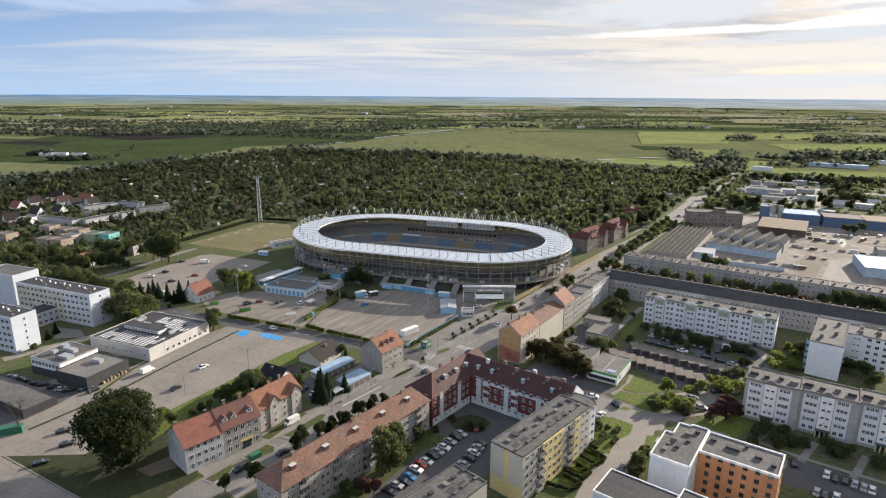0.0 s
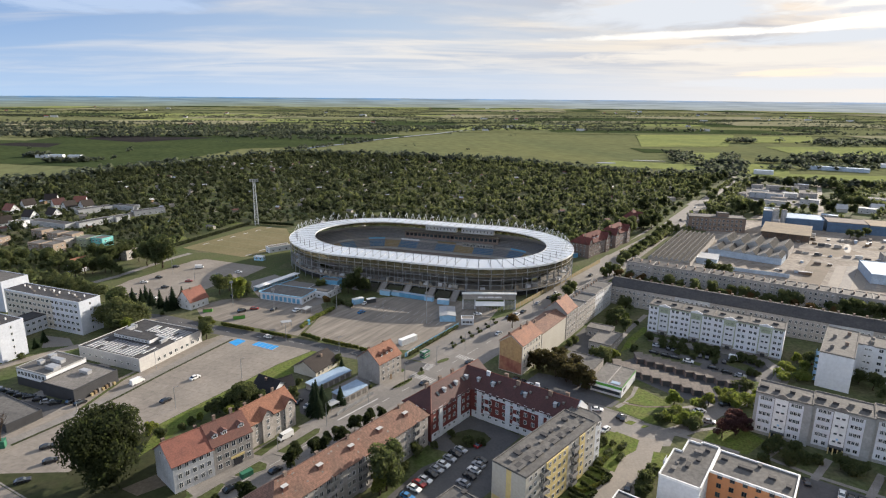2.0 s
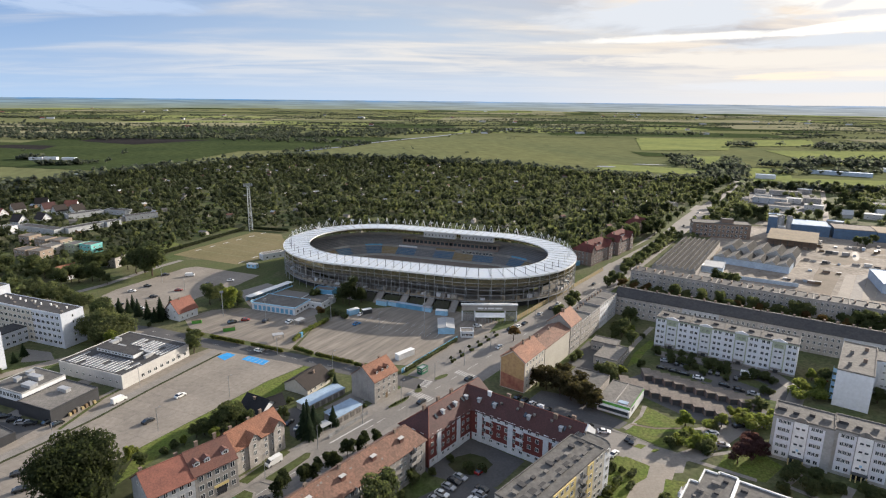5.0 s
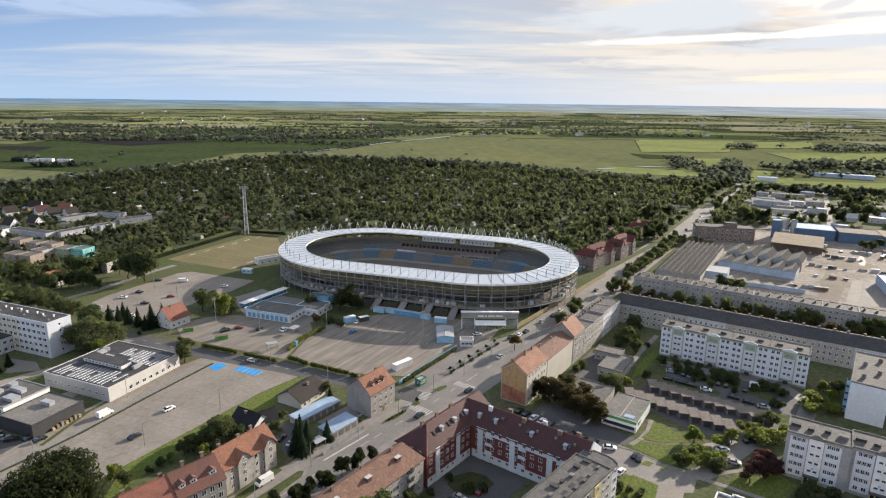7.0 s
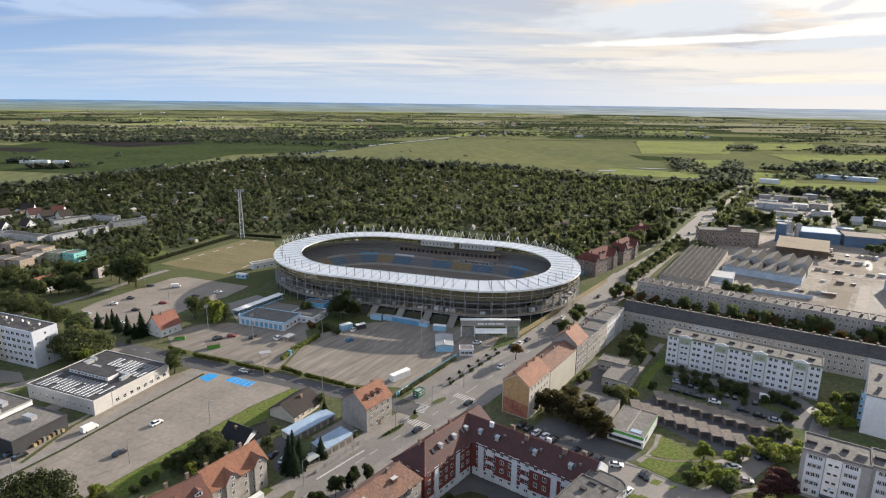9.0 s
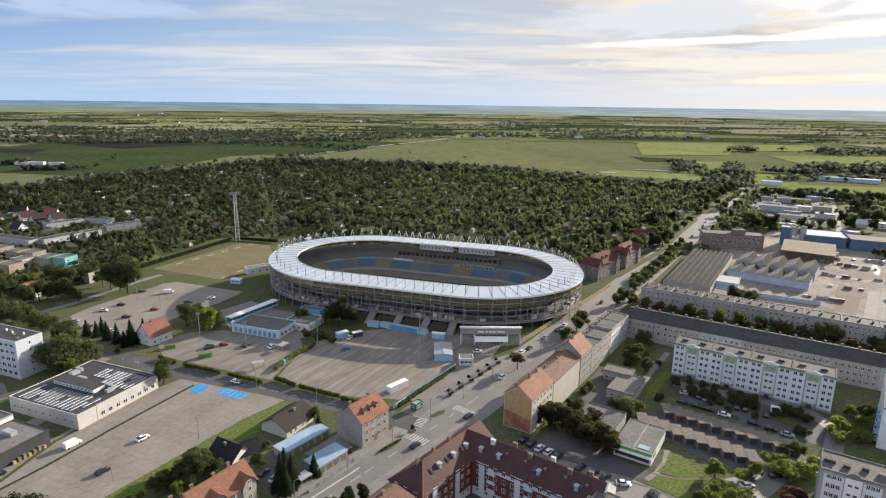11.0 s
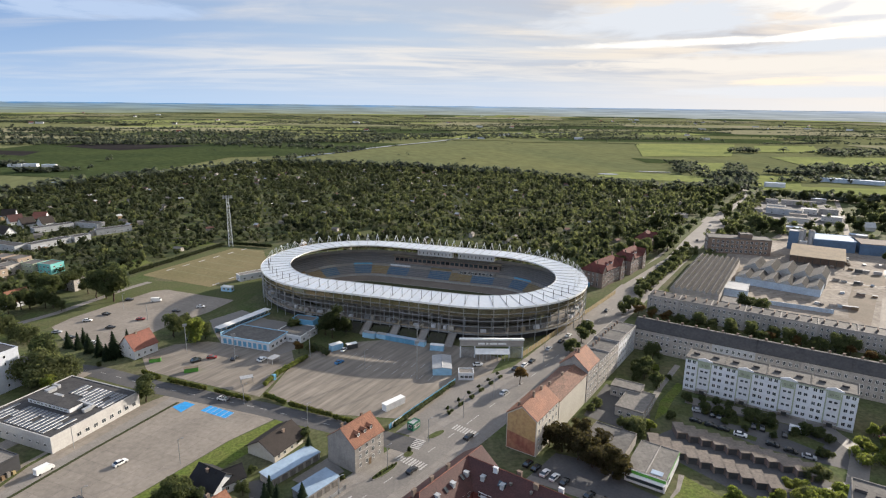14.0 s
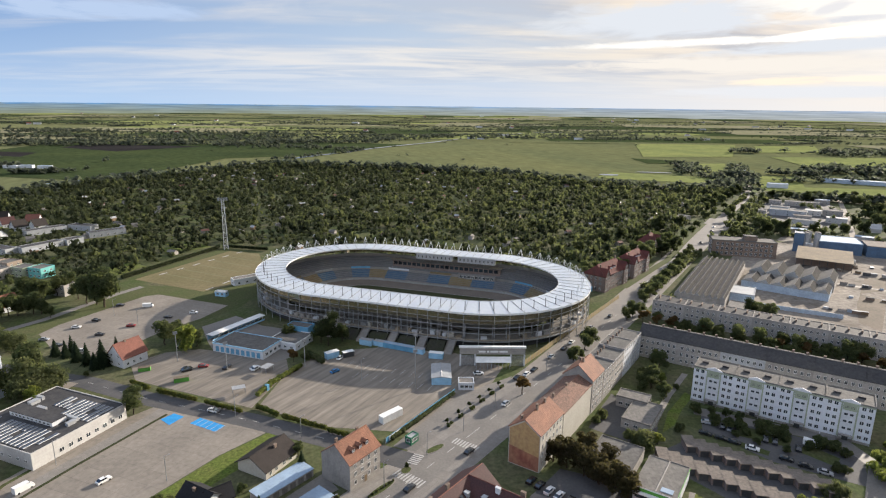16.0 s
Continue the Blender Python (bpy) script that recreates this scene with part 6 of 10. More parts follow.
def front_tenements():
    zs = [1.3 + 2.9 * f for f in range(3)]
    ux, uy = math.cos(radians(47)), math.sin(radians(47))
    t = pitched("tenement_house", -75.5, 152.8, 47, 11.96, 12.5, 9.0, 13.6, "pale_render", "tile_red", "grey three-storey tenement with rusty red tiled roof", "tenement",
                chimneys=[(1.0, 7.4, 1.4), (10.5, 7.6, 1.5)])
    win_row(t, "S", 0, spread(0.8, 11.5, 5), zs, 1.2, 1.6)
    win_row(t, "W", 0, [5, 7.6], [9.4], 0.8, 1.0)
    t = pitched("tenement_house", -75.5 + 12 * ux, 152.8 + 12 * uy, 47, 12.6, 12.5, 9.3, 13.9, "grey_wall", "tile_rust", "grey-green three-storey tenement with brown tiled roof and white dormers", "tenement",
                chimneys=[(4.0, 6.6, 2.0), (9.5, 6.6, 2.2)], dormers=[(1.8, 1.8), (4.8, 1.8), (10.2, 2.0)], over=0.3)
    win_row(t, "S", 0, spread(0.6, 12.2, 5), zs, 1.35, 1.75)
    mb = MB()
    mb.box(5.2, 9.6, -0.1, 0.02, 2.9, 3.7)
    part("shop_sign", mb, M["yellow_wall"], t, "faded yellow shop sign board")
    mb = MB()
    mb.box(6.0, 8.8, -0.07, 0.02, 0.3, 2.7)
    part("shop_window", mb, M["glass"], t)
    x0, y0 = -60.6, 175.6
    t = pitched("tenement_house", x0, y0, 56, 18.4, 10.5, 8.4, 12.4, "dirty_wall", "tile_orange", "grey tenement with orange clay roof and front gables", "tenement",
                chimneys=[(3, 6.5, 1.4), (9, 5.6, 1.2), (14, 6.0, 1.8)])
    win_row(t, "S", 0, spread(0.8, 18, 6), [1.2, 3.9, 6.3], 1.1, 1.5)
    win_row(t, "E", 18.4, [3, 7.5], [1.2, 3.9, 6.3], 1.1, 1.4)
    for gx in (6.3, 15.8):
        mb = MB()
        mb.box(gx - 2.2, gx + 2.2, -0.5, 0.02, -0.1, 8.4)
        mb.face([(gx - 2.2, -0.5, 8.4), (gx + 2.2, -0.5, 8.4), (gx + 1.2, -0.5, 10.0), (gx, -0.5, 11.0), (gx - 1.2, -0.5, 10.0)])
        bay = part("gable_bay", mb, M["dirty_wall"], t, "projecting front gable bay")
        mb = MB()
        for s in (-1, 1):
            for (p0, z0), (p1, z1) in (((2.6, 8.15), (1.25, 10.05)), ((1.25, 10.05), (0.0, 11.2))):
                ya, yb = (z0 - 8.4) / 4.0 * 5.25 + 0.2, (z1 - 8.4) / 4.0 * 5.25 + 0.2
                q = [(gx + s * p0, -0.8, z0), (gx + s * p1, -0.8, z1), (gx + s * p1, yb, z1), (gx + s * p0, ya, z0)]
                mb.face(q if s < 0 else q[::-1])
                mb.face([(p[0], p[1], p[2] - 0.12) for p in (q[::-1] if s < 0 else q)])
        part("gable_roof", mb, M["tile_orange"], bay)
        window(bay, gx, -0.5, 8.7, "S", 1.1, 1.0)
        for z in (1.2, 3.9, 6.3):
            window(bay, gx, -0.5, z, "S", 1.1, 1.5)
    t = pitched("tenement_house", -50, 116, 48, 9, 9, 8, 11.5, "dirty_wall", "tile_orange", "small house with orange clay roof", "house", hip0=3, hip1=3)


front_tenements()


def street_house():
    t = pitched("house", -24.2, 219.2, 54, 13.2, 11.8, 8.8, 13.4, "grey_wall", "tile_orange", "grey three-storey house with steep orange roof", "house",
                chimneys=[(3.2, 8.6, 1.6), (11.5, 8.0, 1.2)], dormers=[(3.6, 1.6), (6.6, 1.6), (9.4, 1.6)], over=0.3, dormer_wall="tile_rust")
    zs = [1.3, 4.1, 6.7]
    win_row(t, "S", 0, spread(0.8, 12.6, 4), zs, 1.1, 1.5)
    for z in (3.5, 6.2):
        mb = MB()
        mb.box(-0.02, 13.22, -0.12, 0.02, z, z + 0.2)
        part("cornice", mb, M["dirty_wall"], t)
    mb = MB()
    mb.box(6.1, 7.2, -0.06, 0.03, 0, 2.2)
    part("door", mb, M["wood"], t)


street_house()
t = pitched("house", -50.4, 224.6, 62, 14, 11.5, 3.0, 6.2, "cream_wall", "tile_brown", "low cream bungalow with dark brown tiled roof", "house", chimneys=[(8.5, 4, 1.2)], over=0.7)
win_row(t, "S", 0, [2, 4.5, 8, 11], [0.8], 1.2, 1.3)
t = pitched("house", -72.0, 211.0, -29, 10.6, 9, 3.0, 6.4, "white_wall", "black_tile", "white house with steep black tiled roof", "house", chimneys=[(4.5, 3.4, 1.0)], over=0.4)
win_row(t, "S", 0, [3, 7.5], [0.9], 1.2, 1.3)
t = pitched("house", -61.7, 208.5, 40, 7.5, 5.5, 3.0, 6.0, "white_wall", "black_tile", "small white wing with black tiled roof", "house", over=0.3)
win_row(t, "S", 0, [2, 5], [0.9], 1.1, 1.3)
patch("yard", [(-55.5, 214.9), (-51.4, 216.9), (-42.3, 197.9), (-45.9, 194.1), (-50.5, 197.7)], 0.067, M["asphalt_dark"], "shaded yard with parked cars between houses", "yard")
patch("yard", [(-43, 216), (-34, 228), (-27.8, 220.4), (-36, 212)], 0.068, M["asphalt"], "concrete yard between two sheds", "yard")


def lean_to(x, y, hd, L, D, h, label):
    """A low shed under one sloping ribbed sheet."""
    t = thing("shed", x, y, hd, label, "shed")
    mb = MB()
    mb.box(0.2, L - 0.2, 0.2, D - 0.2, -0.1, h - 0.25)
    part("wall", mb, M["dirty_wall"], t)
    mb = MB()
    up = [(0, 0, h), (L, 0, h), (L, D, h + 0.35), (0, D, h + 0.35)]
    dn = [(a, b, c - 0.12) for a, b, c in up]
    mb.face(up)
    mb.face(dn[::-1])
    for i in range(4):
        j = (i + 1) % 4
        mb.face([dn[i], dn[j], up[j], up[i]])
    rf = part("roof", mb, M["blue_roof"], t, "pale blue sheet roof")
    mb = MB()
    n = int(L / 1.1)
    for i in range(n):
        xx = L * (i + 0.5) / n
        mb.bar((xx, 0, h + 0.01), (xx, D, h + 0.36), 0.018)
    part("ribs", mb, M["blue_roof"], rf)["kind"] = "stuff"
    for i in range(int(L / 3)):
        mb = MB()
        mb.box(1 + 3 * i, 3 + 3 * i, 0.12, 0.19, 0, 2.0)
        part("gate", mb, M["pale_roof"], t)


lean_to(-48.0, 212.0, 52, 19, 6, 2.6, "long low shed with pale blue sheet roof")
lean_to(-36.0, 204.0, 52, 13, 6.5, 2.7, "low shed with pale blue sheet roof")


def corner_house():
    zs = [1.6 + 3.0 * f for f in range(4)]
    t = pitched("tenement_house", 32.8, 228.6, 55.5, 17.5, 10.8, 12.8, 16.6, "cream_wall", "tile_orange", "tall corner tenement with painted ochre gable", "tenement",
                chimneys=[(2, 7.5, 1.5), (8, 5.2, 2.0), (14, 5.2, 1.5)], over=0.25)
    win_row(t, "S", 0, spread(0.6, 17, 6), zs, 1.0, 1.6)
    mb = MB()
    mb.face([(-0.04, 10.5, 6.5), (-0.04, 0.3, 5.2), (-0.04, 0.3, 12.4), (-0.04, 5.4, 16.0), (-0.04, 10.5, 12.4)])
    part("mural", mb, M["ochre_wall"], t, "faded ochre painted gable")
    mb = MB()
    mb.face([(-0.04, 10.5, 0.3), (-0.04, 0.3, 0.3), (-0.04, 0.3, 5.2), (-0.04, 10.5, 6.5)])
    part("mural", mb, M["mural"], t, "faded red-brown painted lower gable")
    t = pitched("tenement_house", 43.0, 243.3, 55.5, 26, 10.8, 12.0, 14.3, "cream_wall", "tile_old", "stained blank-walled tenement with pale orange roof", "tenement",
                chimneys=[(6, 6.5, 1.3), (15, 5.5, 1.3)], over=0.2)
    t = pitched("tenement_house", 58.0, 264.8, 55.5, 12, 11.5, 13.4, 18.2, "grey_wall", "tile_orange", "grey tenement with steep orange hipped roof", "tenement",
                chimneys=[(4, 5.5, 1.8), (8, 8, 1.4)], over=0.3)
    win_row(t, "S", 0, spread(0.6, 11.5, 4), zs, 1.0, 1.6)
    x, y = 65.0, 275.0
    for i, (L, h, key) in enumerate(((13, 11.5, "grey_wall"), (12, 11.8, "dirty_wall"), (12, 12.4, "white_wall"), (12.5, 12.0, "pale_render"))):
        t = hall("tenement_house", x, y, 55.5, L - 0.05, 11, h, key, "tar_roof", "narrow old tenement with flat tar roof", "tenement", "grey_wall")
        win_row(t, "S", 0, spread(0.5, L - 0.5, 4), zs if h > 12 else zs[:4], 1.0, 1.5)
        r = [c for c in t.children if c.name.startswith("roof")][0]
        for k in range(3):
            chimney(r, L * (0.2 + 0.3 * k), 8, h, 0.8, 0.6, 1.3)
        x += L * math.cos(radians(55.5))
        y += L * math.sin(radians(55.5))


corner_house()


def long_rows():
    # terrace behind the panel block
    x, y, hd = 93.0, 318.0, -32.5
    zs = [1.4 + 2.9 * f for f in range(3)]
    for i in range(8):
        L = 17.0
        t = pitched("terraced_house", x, y, hd, L - 0.04, 11, 10.2, 13.8, ("dirty_wall", "grey_wall", "pale_render", "dirty_wall")[(i * 3) % 4] if i else "dirty_wall", "dark_tar",
                    "grey three-storey terrace house with dark roof", "tenement", chimneys=[(3, 5.5, 1.3), (9, 5.5, 1.3), (14, 5.5, 1.3)], over=0.2)
        t["group"] = "terrace row"
        # pale bar added on the ridge for the light caught along it
        mb = MB()
        mb.box(0.1, L - 0.1, 5.1, 6.0, 13.9, 14.25)
        part("ridge_cap", mb, M["pale_roof"], t)
        win_row(t, "S", 0, spread(0.5, L - 0.5, 7), zs, 1.1, 1.5)
        x += L * math.cos(radians(hd))
        y += L * math.sin(radians(hd))
    # terrace before the factory
    x, y, hd = 117.0, 368.0, -33.0
    for i in range(9):
        L = 16.0
        t = hall("terraced_house", x, y, hd, L - 0.04, 11, 10.0, ("dirty_wall", "grey_wall")[i % 2], "dark_tar", "old grey three-storey terrace house with tar roof", "tenement", "grey_wall")
        t["group"] = "terrace row"
        win_row(t, "S", 0, spread(0.5, L - 0.5, 6), zs, 1.1, 1.5)
        r = [c for c in t.children if c.name.startswith("roof")][0]
        for k in range(3):
            chimney(r, L * (0.15 + 0.33 * k), 6, 10.0, 0.5, 3.2, 1.2)
        x += L * math.cos(radians(hd))
        y += L * math.sin(radians(hd))


long_rows()


def shop():
    t = thing("shop", 68.0, 209.8, -148, "white single-storey shop with green fascia band", "shop")
    t.matrix_basis = pose(58.2, 217.0, 0, 0, 0, -34)
    mb = MB()
    mb.box(0, 12, 0, 18, -0.2, 4.1)
    part("wall", mb, M["white_wall"], t)
    r = flat_roof(t, 0, 12, 0, 18, 4.4, "pale_roof", "pale_roof", 0.22)
    mb = MB()
    mb.box(6.0, 6.3, 0.3, 17.7, 4.4, 4.75)
    part("roof_kerb", mb, M["dirty_wall"], r)
    mb = MB()
    mb.box(7.2, 10.6, 1.2, 3.4, 4.4, 4.62)
    part("skylight", mb, M["blue_roof"], r, "pale blue roof light")
    mb = MB()
    mb.box(-0.2, 12.1, -0.2, 0.05, 3.3, 4.3)
    part("fascia", mb, M["green_paint"], t, "bright green sign band")
    mb = MB()
    mb.box(12.0, 12.15, 0.5, 17.5, 4.0, 4.6)
    part("fascia", mb, M["green_paint"], t)
    mb = MB()
    mb.box(0.6, 11.4, -0.1, 0.03, 0.9, 2.5)
    part("shop_window", mb, M["glass"], t)
    mb = MB()
    mb.box(-0.25, 12.15, -0.24, -0.2, 4.3, 4.66)
    part("fascia", mb, M["white_paint"], t, "white band over the sign")
    mb = MB()
    mb.box(-0.3, 12, -1.6, -0.2, 3.0, 3.25)
    part("canopy", mb, M["white_paint"], t)
    for y in (2.4, 3.4, 4.8):
        mb = MB()
        mb.box(12.0, 12.06, y, y + 0.7, 1.7, 2.9)
        part("sign_mark", mb, M["dark_steel"], t, "dark sign shape on the wall")


shop()
hall("annexe", 69.3, 271.5, -31, 11.5, 7, 4.2, "dirty_wall", "pale_roof", "flat-roofed grey annexe with pale roof", "building", "pale_roof", 4)
hall("annexe", 66.6, 256.2, -34, 10.2, 17, 3.6, "dirty_wall", "pale_roof", "low flat-roofed annexe with pale roof", "building", "pale_roof", 3)


def garages():
    src = None
    for x0, y0, n, hd, face in ((71.8, 233.2, 10, -39.8, 1), (83.5, 240.2, 11, -36.6, 1)):
        for i in range(n):
            a = radians(hd)
            x, y = x0 + 4.0 * i * math.cos(a), y0 + 4.0 * i * math.sin(a)
            if src is None:
                src = thing("garage", 0, 0, 0, "small concrete lock-up garage with dark door", "garage", "garage rows")
                mb = MB()
                mb.box(0, 3.5, 0, 6.2, -0.1, 2.35)
                part("wall", mb, M["old_stucco"], src)
                mb = MB()
                mb.face([(-0.1, -0.3, 2.5), (3.6, -0.3, 2.5), (3.6, 6.5, 2.75), (-0.1, 6.5, 2.75)])
                mb.box(-0.1, 3.6, -0.3, 6.5, 2.34, 2.49)
                part("roof", mb, M["garage_roof"], src)
                mb = MB()
                mb.box(0.45, 3.05, -0.05, 0.02, 0, 2.05)
                part("door", mb, M["dark_steel"], src)
                src.matrix_basis = pose(x, y, 0, 0, 0, hd + 30)
            else:
                copy_thing(src, pose(x, y, 0, 0, 0, hd + 30))


garages()


def hotel():
    for x, y, L, D, h, nm in ((-168.5, 266.5, 52, 11, 16.2, "front"), (-184.5, 236.2, 45, 11, 16.2, "near")):
        t = thing("hotel_block", x, y, 158.5, "large white five-storey hostel with flat roof", "building")
        # runs back along its own x from the near corner; the end wall faces the street
        mb = MB()
        mb.box(0, L, -D, 0, -0.2, h - 0.25)
        part("wall", mb, M["hotel_wall"], t)
        r = flat_roof(t, 0, L, -D, 0, h, "dark_tar", "hotel_wall", 0.25)
        for i in range(9):
            vent(r, 3 + i * 5.2, -3 - (i % 3) * 2.2, h, 0.8, 0.8, 0.6, "pale_roof")
            vent(r, 5 + i * 5.2, -7 + (i % 2), h, 0.5, 0.5, 0.9, "white_paint")
        zs = [1.7 + 2.95 * f for f in range(5)]
        mb = MB()
        mb.box(L * 0.36, L - 0.3, -0.02, 0.06, 0.6, h - 0.6)
        part("facade_field", mb, M["cream_wall"], t, "beige rendered facade field")
        win_row(t, "N", 0.05, spread(1, L - 1, int(L / 3.1)), zs, 2.0, 1.5)
        win_row(t, "S", -D, spread(1, L - 1, int(L / 3.1)), zs, 1.5, 1.4)
        win_row(t, "W", 0, [-D / 2], zs, 0.9, 1.3)
    t = thing("link_building", -196, 262, 68, "low link wing with dark roof", "building")
    mb = MB()
    mb.box(0, 24, 0, 9, -0.2, 7)
    part("wall", mb, M["hotel_wall"], t)
    flat_roof(t, 0, 24, 0, 9, 7.2, "dark_tar", "dark_tar", 0.2)
    win_row(t, "S", 0, spread(1, 23, 8), [1.2, 4.3], 1.5, 1.3)
    hall("hotel_block", -250, 305, -21, 26, 14, 16.3, "hotel_wall", "tar_roof", "tall white rear wing of the hostel", "building", "hotel_wall", 0)


hotel()


def solar_hall():
    t = thing("service_hall", -123.0, 228.8, 68, "low off-white hall with rows of solar panels on its roof", "building")
    # local x runs up along the car park, local y to the left
    L, D, h = 34, 35, 5.6
    mb = MB()
    mb.box(0, L, 0, D, -0.2, h - 0.25)
    part("wall", mb, M["dusty_white"], t)
    r = flat_roof(t, 0, L, 0, D, h, "dark_tar", "dusty_white", 0.3)
    mb = MB()
    mb.box(13.5, 18.5, 9, 30, h - 0.1, h + 1.6)
    part("roof_house", mb, M["white_wall"], r)
    mb = MB()
    mb.box(13.3, 18.7, 8.8, 30.2, h + 1.6, h + 1.75)
    part("roof_house_top", mb, M["dark_tar"], r)
    win_row(r, "W", 13.5, spread(10, 29.5, 10), [h + 0.3], 1.3, 0.8)
    for x, y, w, d in ((19.9, 23, 1.0, 4), (22, 30, 3.4, 2), (25, 31, 1.0, 3), (19.4, 8, 1.0, 6), (17, 5, 3, 1.2)):
        vent(r, x, y, h, w, d, 1.2, "metal_roof")
    src = None
    rows = [(1.2, 3.0 + 2.0 * k, 3) for k in range(15)] + [(20.2, 1.6 + 2.0 * k, 3) for k in range(11)]
    for i, (x0, y, n) in enumerate(rows):
        for k in range(n):
            if (i * 5 + k * 3) % 11 == 0 or (i > 22 and k == 0) or (i in (12, 13) and k == 2):
                continue
            if src is None:
                mb = MB()
                # white wind sheet at the back, dark glass on the slope, closed below
                mb.face([(0, -0.06, 0.05), (3.35, -0.06, 0.05), (3.35, 0.06, 0.26), (0, 0.06, 0.26)], 1)
                mb.face([(0, 0.06, 0.26), (3.35, 0.06, 0.26), (3.35, 1.35, 0.12), (0, 1.35, 0.12)], 0)
                mb.face([(0, -0.06, 0.05), (0, 0.06, 0.26), (0, 1.35, 0.12), (0, 1.35, 0.05)][::-1], 1)
                mb.face([(3.35, -0.06, 0.05), (3.35, 0.06, 0.26), (3.35, 1.35, 0.12), (3.35, 1.35, 0.05)], 1)
                mb.face([(0, 1.35, 0.05), (3.35, 1.35, 0.05), (3.35, 1.35, 0.12), (0, 1.35, 0.12)][::-1], 1)
                src = mb.make("solar_panel", [M["solar"], M["metal_roof"]])
            o = new("solar_panel", src)
            o.parent = r
            o.matrix_basis = pose(x0 + 3.5 * k, y, h + 0.06)
    win_row(t, "S", 0, spread(8, 33, 8), [1.2], 1.6, 1.5)
    win_row(t, "W", 0, spread(1, 34, 9), [2.2], 1.3, 0.9)


solar_hall()


def grey_shop():
    t = thing("retail_building", -134.5, 203.5, 68, "flat-roofed shop with anthracite walls and a white upper block", "shop")
    mb = MB()
    mb.box(0, 18.5, 0, 17, -0.2, 4.6)
    part("wall", mb, M["black_clad"], t, "anthracite clad wall")
    flat_roof(t, 0, 18.5, 0, 17, 5.0, "pale_roof", "black_clad", 0.35)
    mb = MB()
    mb.box(2, 18.5, 17.02, 34, -0.2, 6.7)
    part("wall", mb, M["white_wall"], t, "white rendered upper block")
    mb = MB()
    mb.box(1.9, 2.05, 17.0, 34.05, 0, 3.4)
    part("wall", mb, M["black_clad"], t)
    r = flat_roof(t, 2, 18.5, 17, 34, 7.0, "tar_roof", "panel_grey", 0.25)
    win_row(t, "W", 2, spread(18, 33.5, 8), [4.4], 1.5, 1.7)
    for i, (x, y, w, d, hh) in enumerate(((7, 20, 3, 5, 1.2), (12, 24, 2, 6, 1.4), (8, 28, 2, 2, 1.6), (14, 30, 2.4, 2, 1.2))):
        vent(r, x, y, 7.0, w, d, hh, "metal_roof")
    r2 = [c for c in t.children if c.name.startswith("roof")][0]
    vent(r2, 12, 9, 5.0, 2.0, 4.5, 1.3, "metal_roof")
    for i in range(7):
        mb = MB()
        mb.box(6 + 1.6 * i, 6.9 + 1.6 * i, -0.9, -0.05, 0, 1.1 + 0.3 * (i % 3))
        part("planter", mb, M[("fence", "wood", "pale_roof")[i % 3]], t, "stacked pallet of goods")


grey_shop()
t = pitched("house", -132.1, 300.8, 62, 11.5, 10.5, 4.4, 9.8, "white_wall", "tile_red", "small white house with steep red roof", "house", chimneys=[(5, 5, 1.0)])
win_row(t, "S", 0, [2, 5, 8], [1.0], 1.1, 1.3)
win_row(t, "W", 0, [3, 7.5], [1.0, 4.2], 1.0, 1.3)

t = hall("retail_building", -145.2, 183.4, 62, 11.5, 36, 2.9, "black_clad", "tar_roof", "low anthracite walled shop building with grey roof", "shop", "black_clad")

hall("annexe", 59.8, 224.0, 56, 15, 14, 3.9, "dirty_wall", "tar_roof", "grey rear wing of the shop with tar roof", "shop", "tar_roof")

# ---- the stadium ----
SC, SA, SS, SR, SQ = (-9.9, 390.3), -18.5, 35.9, 56.6, 1.06      # centre, heading, half straight, half width, stretch of the ends


def oval(r, n_end=22, n_str=10):
    """An oval round the track at half width r, anticlockwise, as places and outward ways."""
    out = []
    for i in range(n_str):
        out.append(((-SS + 2 * SS * i / n_str), -r))
    for i in range(n_end):
        a = -math.pi / 2 + math.pi * i / n_end
        out.append((SS + r * SQ * math.cos(a), r * math.sin(a)))
    for i in range(n_str):
        out.append((SS - 2 * SS * i / n_str, r))
    for i in range(n_end):
        a = math.pi / 2 + math.pi * i / n_end
        out.append((-SS + r * SQ * math.cos(a), r * math.sin(a)))
    return out


def ring(mb, r0, z0, r1, z1, mi=0, flip=False, keep=None, n=(22, 10)):
    a, b = oval(r0, *n), oval(r1, *n)
    k = len(a)
    for i in range(k):
        if keep and not keep(i):
            continue
        j = (i + 1) % k
        q = [(*a[i], z0), (*a[j], z0), (*b[j], z1), (*b[i], z1)]
        mb.face(q[::-1] if flip else q, mi)


